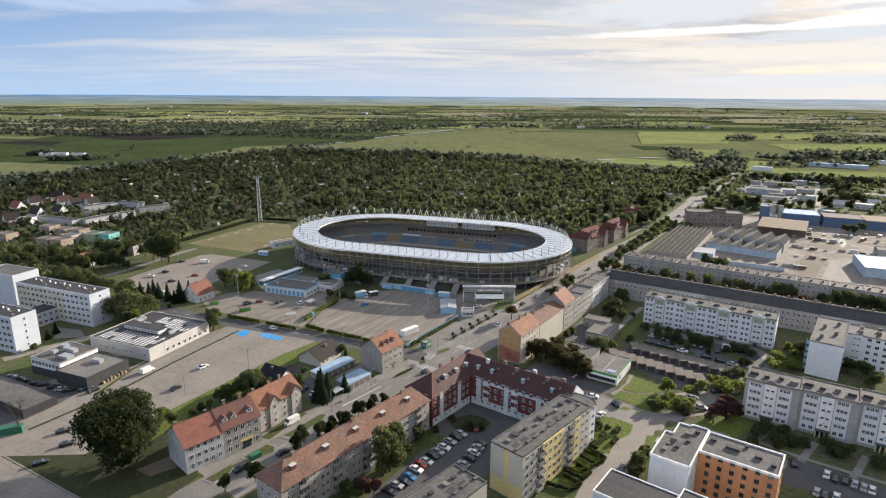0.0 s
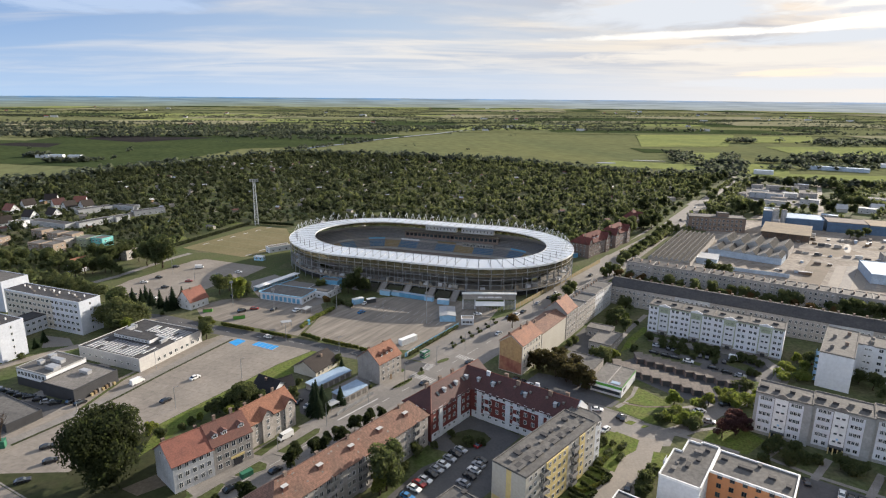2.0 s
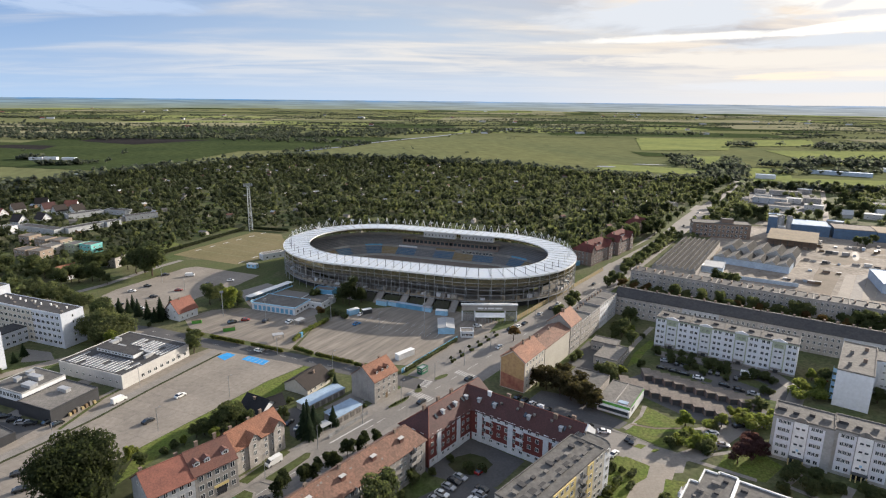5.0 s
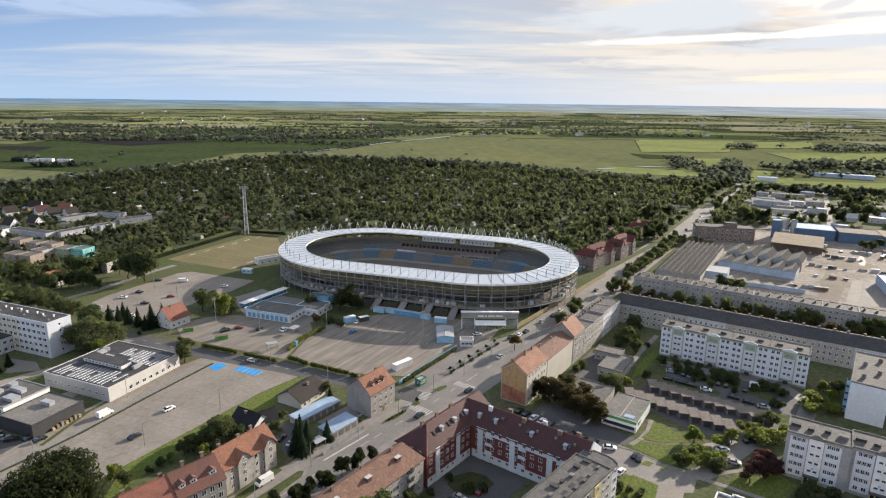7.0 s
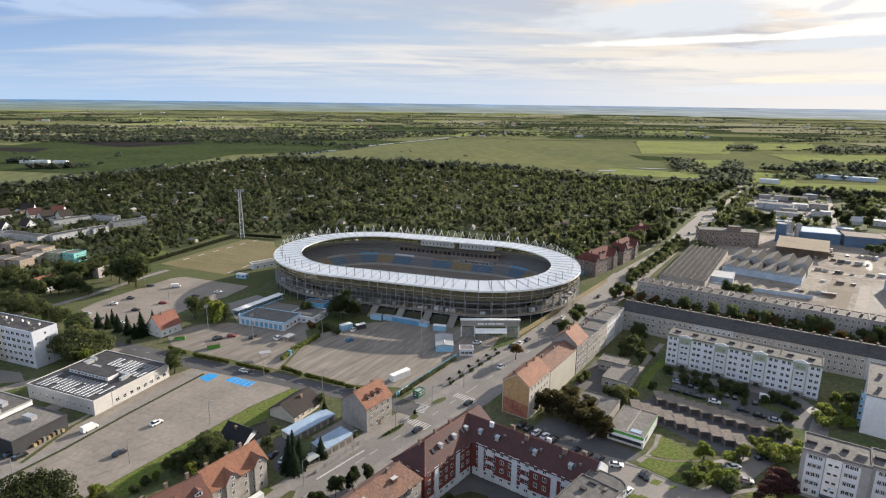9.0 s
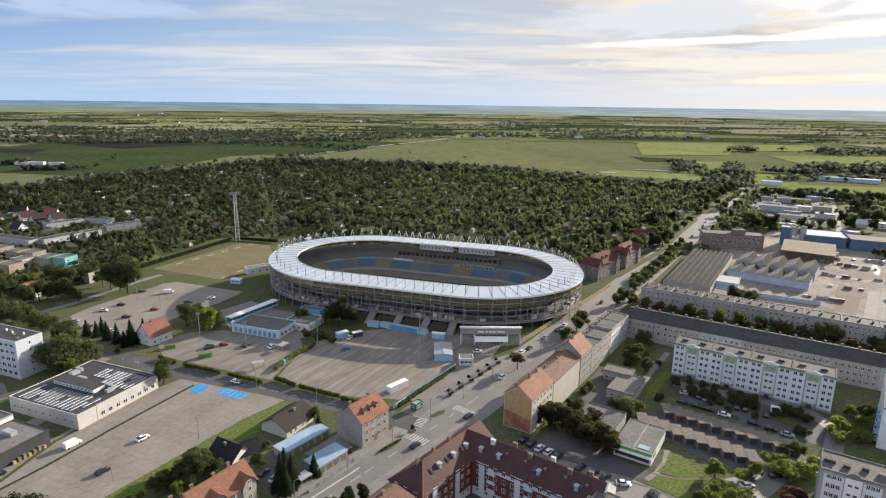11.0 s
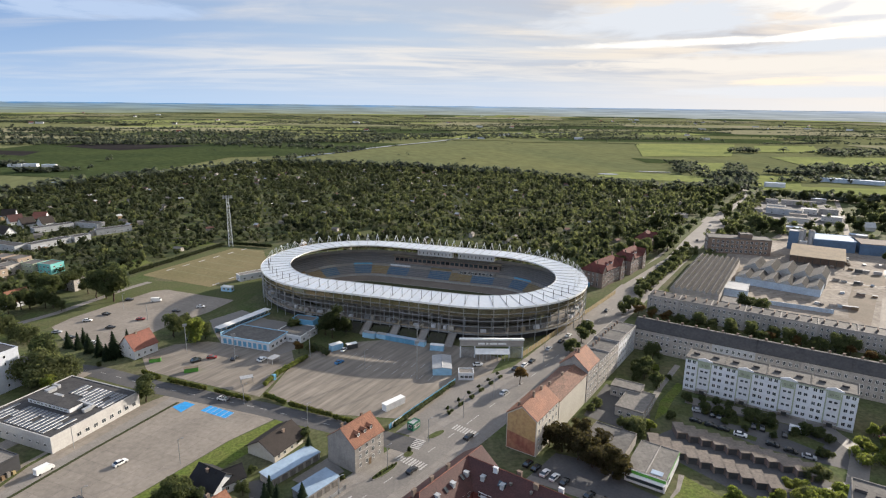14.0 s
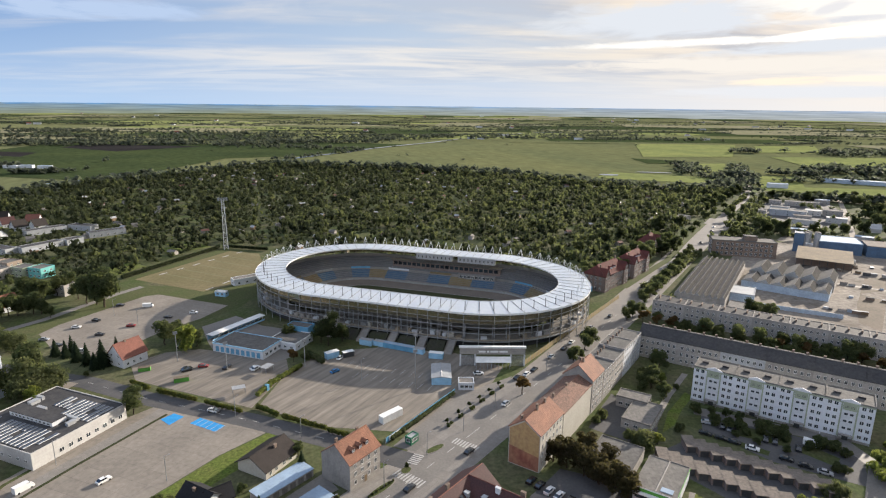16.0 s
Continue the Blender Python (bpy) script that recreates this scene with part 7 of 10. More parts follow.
def stadium():
    t = thing("stadium", SC[0], SC[1], SA, "oval speedway stadium with pale blue roof ring and steel masts", "stadium")
    RO, RI = SR, SR - 16.0
    # infield and track
    mb = MB()
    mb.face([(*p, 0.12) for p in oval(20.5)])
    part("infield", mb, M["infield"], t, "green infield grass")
    mb = MB()
    ring(mb, 33.0, 0.1, 20.3, 0.1)
    part("track", mb, M["track"], t, "grey-brown shale racing track")
    mb = MB()
    for r, z0, z1, w in ((33.0, 0.05, 1.25, 0.15), (20.5, 0.05, 0.2, 0.2)):
        mb = MB()
        ring(mb, r, z1, r - w, z1)
        ring(mb, r - w, z1, r - w, z0)
        ring(mb, r, z0, r, z1)
        part("track_board", mb, M["panel_grey"], t, "grey boards round the track")
    # terraces: steps rising outwards, a body of seats on each
    blocks = [("seat_blue", 0), ("seat_yellow", 1), ("seat_grey", 2)]
    rows, r, z = 13, 34.0, 1.4
    top_r = 34.0 + rows * 1.35
    mb = MB()
    for i in range(rows):
        ring(mb, r + 1.35, z, r, z, 0)
        ring(mb, r, z, r, z - 0.78, 0, True)
        r, z = r + 1.35, z + 0.78
    ring(mb, top_r, z - 0.78, top_r, z + 0.5, 0)
    ring(mb, top_r, z + 0.5, top_r - 0.15, z + 0.5, 0)
    ring(mb, top_r - 0.15, z + 0.5, top_r - 0.15, z - 0.78, 0)
    ring(mb, 34.0, 0.62, 34.0, 0.05, 0, True)
    part("terrace", mb, M["stand"], t, "stepped concrete stand")
    # lower seats in coloured blocks, grey seats above the walkway
    for b in range(32):
        low = ("seat_blue", "seat_yellow", "seat_blue", "seat_grey")[b % 4]
        for lo, hi, key in ((0, 5, low), (6, rows, "seat_grey")):
            mb = MB()
            for i in range(lo, hi):
                r, z = 34.0 + 1.35 * i, 1.4 + 0.78 * i
                ring(mb, r + 0.95, z + 0.08, r + 0.35, z + 0.08, 0, False, lambda q: q // 2 == b)
                ring(mb, r + 1.0, z + 0.5, r + 0.95, z + 0.08, 0, False, lambda q: q // 2 == b)
                if i + 1 < hi:
                    ring(mb, r + 1.0, z + 0.5, r + 1.7, z + 0.86, 0, True, lambda q: q // 2 == b)
            part("seat_block", mb, M[key], t)
    # banner along the walkway
    for b in range(0, 32, 2):
        mb = MB()
        r, z = 34.0 + 1.35 * 5 + 1.1, 1.4 + 0.78 * 5
        ring(mb, r, z + 1.2, r, z, 0, False, lambda q: q // 2 == b)
        part("banner", mb, M[("panel_grey", "seat_yellow", "white_wall", "azure")[(b // 2) % 4]], t)
    # back parapet, soffit, ground floor wall
    mb = MB()
    ring(mb, top_r + 0.3, 11.0, top_r + 0.3, 13.0)
    ring(mb, top_r + 0.3, 13.0, top_r + 0.1, 13.0)
    ring(mb, top_r + 0.1, 13.0, top_r + 0.1, 11.0)
    part("parapet", mb, M["stand"], t, "grey parapet along the top of the stand")
    mb = MB()
    ring(mb, top_r - 8.5, 5.6, top_r + 0.25, 10.9)
    part("soffit", mb, M["stand"], t, "sloping grey concrete back of the stand")
    # near-black colour on this wall stands for shade under the deck
    mb = MB()
    ring(mb, RO - 4.0, 0.0, RO - 4.0, 3.5)
    part("ground_wall", mb, M["black_clad"], t, "ground floor wall blackened for the shade under the deck")
    # the roof: one sheet panel a bay, with a rib at each side
    n = (26, 14)
    o, i_, m_ = oval(RO, *n), oval(RI, *n), oval(RO - 8, *n)
    k = len(o)
    ZO, ZI = 18.0, 18.7
    for a in range(k):
        b = (a + 1) % k
        mb = MB()

        def mixp(p, q, s):
            return (p[0] + (q[0] - p[0]) * s, p[1] + (q[1] - p[1]) * s)

        oa, ob = mixp(o[a], o[b], 0.02), mixp(o[a], o[b], 0.98)
        ia, ib = mixp(i_[a], i_[b], 0.02), mixp(i_[a], i_[b], 0.98)
        up = [(*oa, ZO), (*ob, ZO), (*ib, ZI), (*ia, ZI)]
        dn = [(p[0], p[1], p[2] - 0.12) for p in up]
        mb.face(up)
        mb.face(dn[::-1])
        for s in range(4):
            e = (s + 1) % 4
            mb.face([dn[s], dn[e], up[e], up[s]])
        part("roof_panel", mb, M["polycarb"], t)
        mb = MB()
        mb.bar((*o[a], ZO - 0.25), (*i_[a], ZI - 0.25), 0.22)
        mb.bar((*o[a], ZO + 0.1), (*i_[a], ZI + 0.1), 0.1)
        part("roof_beam", mb, M["steel"], t)
    for rr, z0, z1 in ((RO + 0.02, ZO - 0.7, ZO + 0.25), (RI - 0.02, ZI - 0.5, ZI + 0.2)):
        mb = MB()
        ring(mb, rr, z0, rr, z1, 0, False, None, n)
        ring(mb, rr - 0.12, z1, rr - 0.12, z0, 0, False, None, n)
        ring(mb, rr, z1, rr - 0.12, z1, 0, False, None, n)
        part("fascia", mb, M["white_paint"], t, "pale roof edge")
    # smoked windscreen under the roof edge
    mb = MB()
    ring(mb, RO - 0.75, 12.9, RO - 0.75, 17.2, 0, False, None, n)
    ring(mb, RO - 0.8, 17.2, RO - 0.8, 12.9, 0, False, None, n)
    part("windscreen", mb, M["smoked"], t, "smoked brown windscreen under the roof")
    # columns, masts with stays
    for a in range(k):
        p, q = o[a], i_[a]
        d = Vector((p[0] - q[0], p[1] - q[1])).normalized()
        mb = MB()
        mb.bar((p[0] - d.x * 0.5, p[1] - d.y * 0.5, 0), (p[0] - d.x * 0.5, p[1] - d.y * 0.5, ZO - 0.2), 0.17, 0, 6)
        part("column", mb, M["steel"], t)
        mb = MB()
        c = (p[0] - d.x * 4.5, p[1] - d.y * 4.5)
        tn = Vector((-d.y, d.x))
        top = (c[0] + d.x * 0.6, c[1] + d.y * 0.6, ZO + 5.8)
        near = d.y < -0.25
        if near:
            top = (c[0], c[1], ZO + 4.4)
            mb.bar((c[0], c[1], ZO), top, 0.15, 0, 5)
            mb.box(c[0] - 0.35, c[0] + 0.35, c[1] - 0.35, c[1] + 0.35, ZO + 0.1, ZO + 0.3)
            mb.bar(top, (p[0] - d.x * 0.3, p[1] - d.y * 0.3, ZO + 0.2), 0.015)
        else:
            for sg in (-1, 1):
                mb.bar((c[0] + tn.x * 1.5 * sg, c[1] + tn.y * 1.5 * sg, ZO), top, 0.11, 0, 5)
            mb.bar(top, (p[0] - d.x * 0.3, p[1] - d.y * 0.3, ZO + 0.2), 0.09)
            mb.bar(top, (q[0] + d.x * 3.0, q[1] + d.y * 3.0, ZI + 0.1), 0.06)
        part("mast", mb, M["mast_grey"] if near else M["white_paint"], t)
        # raker under the stand
        mb = MB()
        e = (p[0] - d.x * 6.0, p[1] - d.y * 6.0)
        mb.bar((p[0] - d.x * 5.4, p[1] - d.y * 5.4, 0), (p[0] - d.x * 5.4, p[1] - d.y * 5.4, 11), 0.3)
        mb.bar((p[0] - d.x * 0.6, p[1] - d.y * 0.6, 4.0), (p[0] - d.x * 5.4, p[1] - d.y * 5.4, 4.0), 0.15)
        mb.bar((p[0] - d.x * 0.6, p[1] - d.y * 0.6, 8.0), (p[0] - d.x * 5.4, p[1] - d.y * 5.4, 4.2), 0.1)
        mb.bar((p[0] - d.x * 0.6, p[1] - d.y * 0.6, 11.0), (p[0] - d.x * 5.4, p[1] - d.y * 5.4, 11.0), 0.15)
        part("raker", mb, M["steel"], t)
    for z in (4.0, 8.0, 11.0, 14.5):
        mb = MB()
        ring(mb, RO - 0.5, z - 0.14, RO - 0.5, z + 0.14, 0, False, None, n)
        ring(mb, RO - 0.7, z + 0.14, RO - 0.7, z - 0.14, 0, False, None, n)
        ring(mb, RO - 0.5, z + 0.14, RO - 0.7, z + 0.14, 0, False, None, n)
        part("ring_beam", mb, M["steel"], t)
    mb = MB()
    ring(mb, RO - 1.0, 4.05, RO - 13.0, 4.05)
    ring(mb, RO - 1.0, 3.8, RO - 1.0, 4.05)
    ring(mb, RO - 13.0, 3.8, RO - 1.0, 3.8)
    part("gallery_deck", mb, M["stand"], t)
    mb = MB()
    ring(mb, RO - 1.05, 5.0, RO - 1.05, 5.1)
    ring(mb, RO - 1.05, 4.5, RO - 1.05, 4.56)
    part("railing", mb, M["steel"], t)["kind"] = "stuff"
    # added ochre band, its pale colour standing for sun through the gaps
    mb = MB()
    ring(mb, RO - 2.0, 4.06, RO - 2.0, 4.7)
    ring(mb, RO - 2.1, 4.7, RO - 2.1, 4.06)
    ring(mb, RO - 2.0, 4.7, RO - 2.1, 4.7)
    part("barrier", mb, M["tan_roof"], t, "ochre ledge of the gallery, coloured as if sunlit")
    rng = random.Random(12)
    deck = oval(RO - 4.2, 44, 24)
    for i in range(0, len(deck)):
        if rng.random() < 0.6:
            p, q = deck[i], deck[(i + 1) % len(deck)]
            mb = MB()
            L, D, h = rng.uniform(1.2, 3.2), rng.uniform(1.0, 2.4), rng.uniform(0.9, 2.6)
            mb.box(-L / 2, L / 2, -D / 2, D / 2, 0, h)
            k = part("kiosk", mb, M[rng.choice(("white_wall", "cream_wall", "tan_roof", "white_wall", "dirty_wall", "steel"))], t)
            k.matrix_basis = pose(p[0], p[1], 4.06, 0, 0, math.degrees(math.atan2(q[1] - p[1], q[0] - p[0])))
    # stair ramps up to the deck on the near side
    for x in (-40, -22, -6, 9, 24, 38):
        mb = MB()
        mb.face([(x - 2, -RO - 7.0, 0.05), (x + 2, -RO - 7.0, 0.05), (x + 2, -RO + 1.2, 4.0), (x - 2, -RO + 1.2, 4.0)])
        mb.face([(x - 2, -RO - 7.0, 0.0), (x - 2, -RO + 1.2, 3.7), (x + 2, -RO + 1.2, 3.7), (x + 2, -RO - 7.0, 0.0)])
        for sx in (-2, 2):
            mb.face([(x + sx, -RO - 7.0, 0), (x + sx, -RO + 1.2, 3.7), (x + sx, -RO + 1.2, 4.9), (x + sx, -RO - 7.0, 1.0)])
        part("ramp", mb, M["stand"], t, "grey concrete stair ramp")
    # earth banks between the ramps
    for x0, x1 in ((-37.5, -24.5), (-19.5, -8.5), (-3.5, 6.5), (11.5, 21.5), (26.5, 35.5)):
        mb = MB()
        y0, y1, y2 = -RO - 6.5, -RO - 0.8, -RO + 1.0
        mb.face([(x0, y0, 0), (x1, y0, 0), (x1 - 0.6, y1, 3.1), (x0 + 0.6, y1, 3.1)])
        mb.face([(x0 + 0.6, y1, 3.1), (x1 - 0.6, y1, 3.1), (x1 - 0.6, y2, 3.1), (x0 + 0.6, y2, 3.1)])
        mb.face([(x0, y0, 0), (x0 + 0.6, y1, 3.1), (x0 + 0.6, y2, 3.1), (x0, y2, 0)])
        mb.face([(x1, y0, 0), (x1, y2, 0), (x1 - 0.6, y2, 3.1), (x1 - 0.6, y1, 3.1)])
        part("earth_bank", mb, M["dark_soil"], t, "dark sloping earth bank")
    # press building on the far straight: a long wall with dark openings behind the upper rows
    mb = MB()
    mb.box(-34, 38, 44.2, 47.0, 7.0, 11.6)
    part("press_building", mb, M["old_stucco"], t, "long grey press building inside the main stand")
    for i in range(22):
        mb = MB()
        x = -33 + 3.2 * i
        mb.box(x, x + 2.4, 44.1, 44.25, 8.6, 10.6)
        part("opening", mb, M["glass"], t)
    mb = MB()
    mb.box(-35, 39, 42.6, 47.2, 11.6, 11.9)
    part("press_roof", mb, M["tar_roof"], t)
    mb = MB()
    mb.box(12, 36, 40.0, 43.0, 4.6, 7.2)
    lo = part("lower_tier", mb, M["stand"], t, "lower row of grey boxes")
    for x in spread(13, 35, 9):
        window(lo, x, 40.0, 5.0, "S", 1.9, 1.7)
    # main stand on the far straight: boxes with glass under the roof
    for x0, x1 in ((-18, 6), (10, 34)):
        mb = MB()
        mb.box(x0, x1, RI + 5.2, RI + 9, 13.2, 16.8)
        g = part("glazed_box", mb, M["white_wall"], t, "white glazed hospitality box")
        for x in spread(x0 + 0.3, x1 - 0.3, 9):
            window(g, x, RI + 5.2, 14.2, "S", 0.8, 1.6)


stadium()

PLANTS = []
# car park and hotel side
PLANTS.append("big -97.9 158.4 1.12; light -96.6 182.7 .8; mid2 -91.7 179.1 .6; olive -152.5 273.0 1.9; olive -160.7 277.4 2.0; olive -150.0 278.6 1.8; mid -162.4 287.5 1.6; light -147.6 267.7 1.3; bush -179.5 239.7 1.3; spruce2 -181.7 258.7 .9; spruce2 -181.3 252.1 .8; spruce -163.5 312.2 1.0; spruce -156.5 308.6 1.15; spruce -149.9 305.0 1.1; spruce -142.3 303.3 1.5; spruce2 -169.2 314.0 1.2; spruce -162.4 315.1 1.0; spruce2 -144.2 300.6 1.2; spruce -143.2 316.5 .9; mid2 -126.2 326.9 1.35; light -113.7 321.0 2.0; mid -109.5 263.4 1.05; mid2 -123.1 332.2 1.2; mid2 -110.8 325.1 1.0")
PLANTS.append("bush -144.1 293.6 .9; mid2 -74.3 199.1 .95; mid -70.2 203.0 .85; mid2 -66.6 203.6 .7; mid2 -78.9 197.3 .8; light -75.0 194.9 .8; mid2 -73.7 205.2 .9; mid2 -75.5 207.0 .8; mid2 -55.4 208.5 .55; bush -59.4 217.6 1.2; bush -55.9 218.7 1.1; bush -54.1 197.7 1.2; bush -66.4 200.9 1.5; mid2 -81.4 195.7 .6; light -83.6 191.6 .5; bush -86.1 189.2 1.2; bush -88.0 186.5 1; spruce -45.5 197.8 1.3; spruce -42.7 199.5 1.25; spruce -45.8 203.2 1.15; spruce2 -37.2 204.8 1.1; spruce -43.7 196.1 1.1; spruce -40.9 230.4 .8; mid2 -43.7 237.1 .6; bush -21.8 225.3 1; bush -33.6 217.5 .8; bush -27.8 216.1 .7; olive -198.2 323.4 1.25")
PLANTS.append("olive -209.9 329.4 1.25; olive -191.2 319.5 1.25; olive -219.0 333.5 1.25; olive -228.3 337.6 1.25; olive -237.8 341.9 1.25; mid2 -241.7 337.4 1.0; mid -232.4 390.8 1.2; mid -221.7 385.3 1.3; mid2 -220.1 396.9 1.3; mid -216.5 403.1 1.2; mid2 -224.7 363.8 1.3; mid -224.3 353.9 1.2; mid2 -204.4 391.4 1.1; mid2 -245.5 371.1 1.2; mid -259.6 381.6 1.2; mid2 -276.4 384.0 1.2; mid -281.9 375.6 1.2; mid -182.5 378.5 2.1; mid -189.0 382.5 1.8; mid2 -195 384 1.6; mid -213.5 366.6 1.1; mid -220.0 363.9 1.0; mid2 -209.1 366.7 1.0; mid2 -201.8 361.8 .7")
# street trees and courtyards
PLANTS.append("street -44.7 165.7 1.1; street -39.8 171.7 0.95; street -36.5 174.1 0.85; street -32.9 178.1 1.0; street -29.1 184.9 0.95; street -24.6 188.5 0.9; street -20.4 192.3 0.75; street -54.4 149.7 0.95; small -61.3 144.9 1.2; mid -15.6 155.3 1.35; light -17.4 153.1 1.0; purple -22.6 144.3 .75; purple -19.0 143.4 .7; mid2 -14.1 158.7 .8; mid2 -26.4 142.8 .6; bush -11.1 165.2 1.1; bush -13.4 160.7 1; bush 13.0 178.6 1.2; bush -2.3 176.7 1; bush 3.5 183.8 1; bush 9.2 178.5 1.4; mid2 -7.8 171.6 .6; maroon_row 38.3 234.9 1.01")
PLANTS.append("maroon_row 42.2 231.6 1.01; maroon_row 46.3 227.3 1.06; maroon_row 50.2 223.2 1.12; maroon_row 54.0 219.2 1.06; maroon_row 56.8 217.2 0.90; maroon_row 50.0 238.5 0.90; maroon_row 54.8 231.8 0.90; olive 70.5 243.0 1.0; light 75.7 244.8 .7; mid2 66.3 244.7 .6; autumn 34.8 279.7 1.0; bush 49.8 275.4 1; mid2 89.3 276.1 .8; mid2 85.8 289.4 .7; bush 97.9 285.5 1")
# estate greens
PLANTS.append("light 86.1 204.8 1.0; bush 76.4 192.8 1.5; bush_light 78.8 194.2 1.4; bush 81.4 196 1.5; olive 82.4 196.8 0.5; bush_light 84.5 199.5 1.3; olive 95.3 203.0 0.45; bush_light 93.5 203.8 1.5; olive 85.5 190.3 0.6; light 84.6 192.3 0.75; olive 88.6 191.5 0.62; bush_light 81.8 191.4 1.4; bush 87 188.6 1.5; bush_light 108.9 203.1 1.9; bush_light 119.8 207.7 1.9; bush_light 113.6 204.1 1.9; bush_light 89.6 194.7 1.5; purple 94.4 183.8 .95; purple 99.6 185.4 1.0; purple 99.9 189.9 .95; purple 103.7 187.7 .8; light 99.0 205.2 0.78; bush_light 111.4 208.5 1.56; bush_light 105.1 206.6 1.43; olive 107.3 207.4 0.6; olive 118.8 216.9 0.7; olive 115.8 218.7 0.55; bush_light 107 213.2 1.2; bush_light 109.8 212.2 1.30")
PLANTS.append("bush_light 137.4 224.9 1.69; light 143.1 230.3 0.78; bush_light 143.8 225.0 1.82; light 150.8 233.2 0.91; bush_light 144.2 235.9 1.56; bush_light 147.3 225.1 1.69; light 153.2 241.8 0.78; bush_light 138.3 230.2 1.30; mid2 156.5 238.9 0.78; bush 101.3 257.9 1.69; bush 104.3 255.3 1.69; bush 107.8 254.1 1.69; bush 115.2 252.9 1.82; bush 118.0 250.4 1.82; bush 120.8 247.9 1.56; bush 130.1 243.2 1.82; bush 132.7 240.9 1.82; bush 125.8 242.0 1.30; bush 134.7 237.4 1.30; bush 97.6 266.7 1.69; mid2 97.0 302.4 1.04; mid2 87.7 285.4 0.78; bush 108.9 169.6 1.9; bush 113.9 170.3 1.7")
PLANTS.append("mid2 123.0 166.7 .6; bush 124.2 164.8 2.1; bush 125.7 163.1 1.9; bush 132.7 157.9 1.9; bush 104.9 174.5 1.95; bush 109.0 177.9 1.8; bush 100.6 169.6 1.56; mid2 128.7 164.9 0.5; bush 114.0 175.6 1.7; bush 117.2 169.7 1.5; bush 59.9 157.2 2.08; bush 63.1 161.5 1.82; bush 57.3 153.0 1.69; bush 53.6 180.3 1.2; bush 56 178.2 0.9; bush 51.6 182 .8; mid2 59.2 154.4 0.45; mid2 64.4 164.7 0.4; mid2 166.9 222.8 0.78; mid2 169.3 217.8 0.91; mid2 167.3 208.3 0.91")
PLANTS.append("bush 107.9 263.6 1.3; bush 112.0 261.6 1.2; bush 103.6 265.5 1.1; bush 119.1 255.9 1.3; bush 123.5 253.1 1.2; bush 131.7 244.3 1.3; bush 134.9 243.5 1.1; bush 86.4 252.7 1.4; bush 108.9 251.1 1.2; bush 104.5 250.2 1.0; bush 126.7 229.3 1.4; bush 128.9 228.6 1.2; bush 110.0 245.8 1.0; bush 116.8 240.4 1.1")
# between the terraces and along the street
PLANTS.append("autumn 121.9 351.8 .8; autumn 134.5 342.9 .8; mid2 117.0 358.8 .8; mid2 140.2 339.7 .8; mid2 128.2 349.6 .7; mid2 147.9 337.7 .7; mid 165.2 327.5 .8; mid 169.5 322.5 .85; mid2 175.0 320.7 .8; mid 188.1 315.1 .9; mid 192.4 311.4 .9; mid2 181.0 319.8 .7; mid 211.9 300.1 .9; mid 216.3 297.6 1; mid 223.1 294.3 .9; mid 228.3 291.1 .9; mid2 207.0 304.4 .8; mid2 155.0 330.4 .7; tall 169.0 364.9 .9; tall 173.8 357.6 .9; mid 107.0 368.6 .8; mid 102.0 363.4 .7; mid2 113.3 373.9 .8; mid2 120.6 390.4 .8")
PLANTS.append("mid2 127.6 400.8 .9; mid2 134.8 411.6 .9; mid2 143.0 424.7 .9; mid2 151.7 438.6 .9; mid2 160.3 451.5 .9; mid2 169.4 465.2 .9; mid2 178.4 481.7 .9; mid2 187.8 494.8 .9; mid2 198.4 513.4 .8")
rowr = random.Random(41)
for i in range(30):
    q = i / 29
    PLANTS.append("%s %.1f %.1f %.2f" % (rowr.choice(("mid2", "olive", "mid2", "autumn", "mid")), 110 + 128 * q + rowr.uniform(-2, 2), 356 - 79 * q + rowr.uniform(-3, 3), rowr.uniform(0.6, 0.95)))
# villas and right edge of the wood
PLANTS.append("mid 87.2 407.4 .8; tall 171.1 498.8 1.1; tall 181.6 508.3 1.1; mid 191.7 522.9 1; mid 181.9 540.2 1; mid 113.1 513.3 .9; tall 139.5 538.9 1; tall 156.3 552.8 1; tall 166.0 539.7 1; mid 212.7 560.1 .9; mid2 229.8 583.9 .9; mid2 245.3 609.5 .9; mid 268.1 644.8 1; mid 288.7 672.0 1; mid2 320.1 715.0 1; tall 333.2 762.5 1; tall 312.0 737.4 1; mid 293.5 645.7 1; mid 296.5 631.6 1; mid 305.3 611.6 1; mid 308.9 592.6 1.2; tall 310.3 580.6 1.1; mid 315.2 685.1 .9; mid 331.1 693.9 .9")
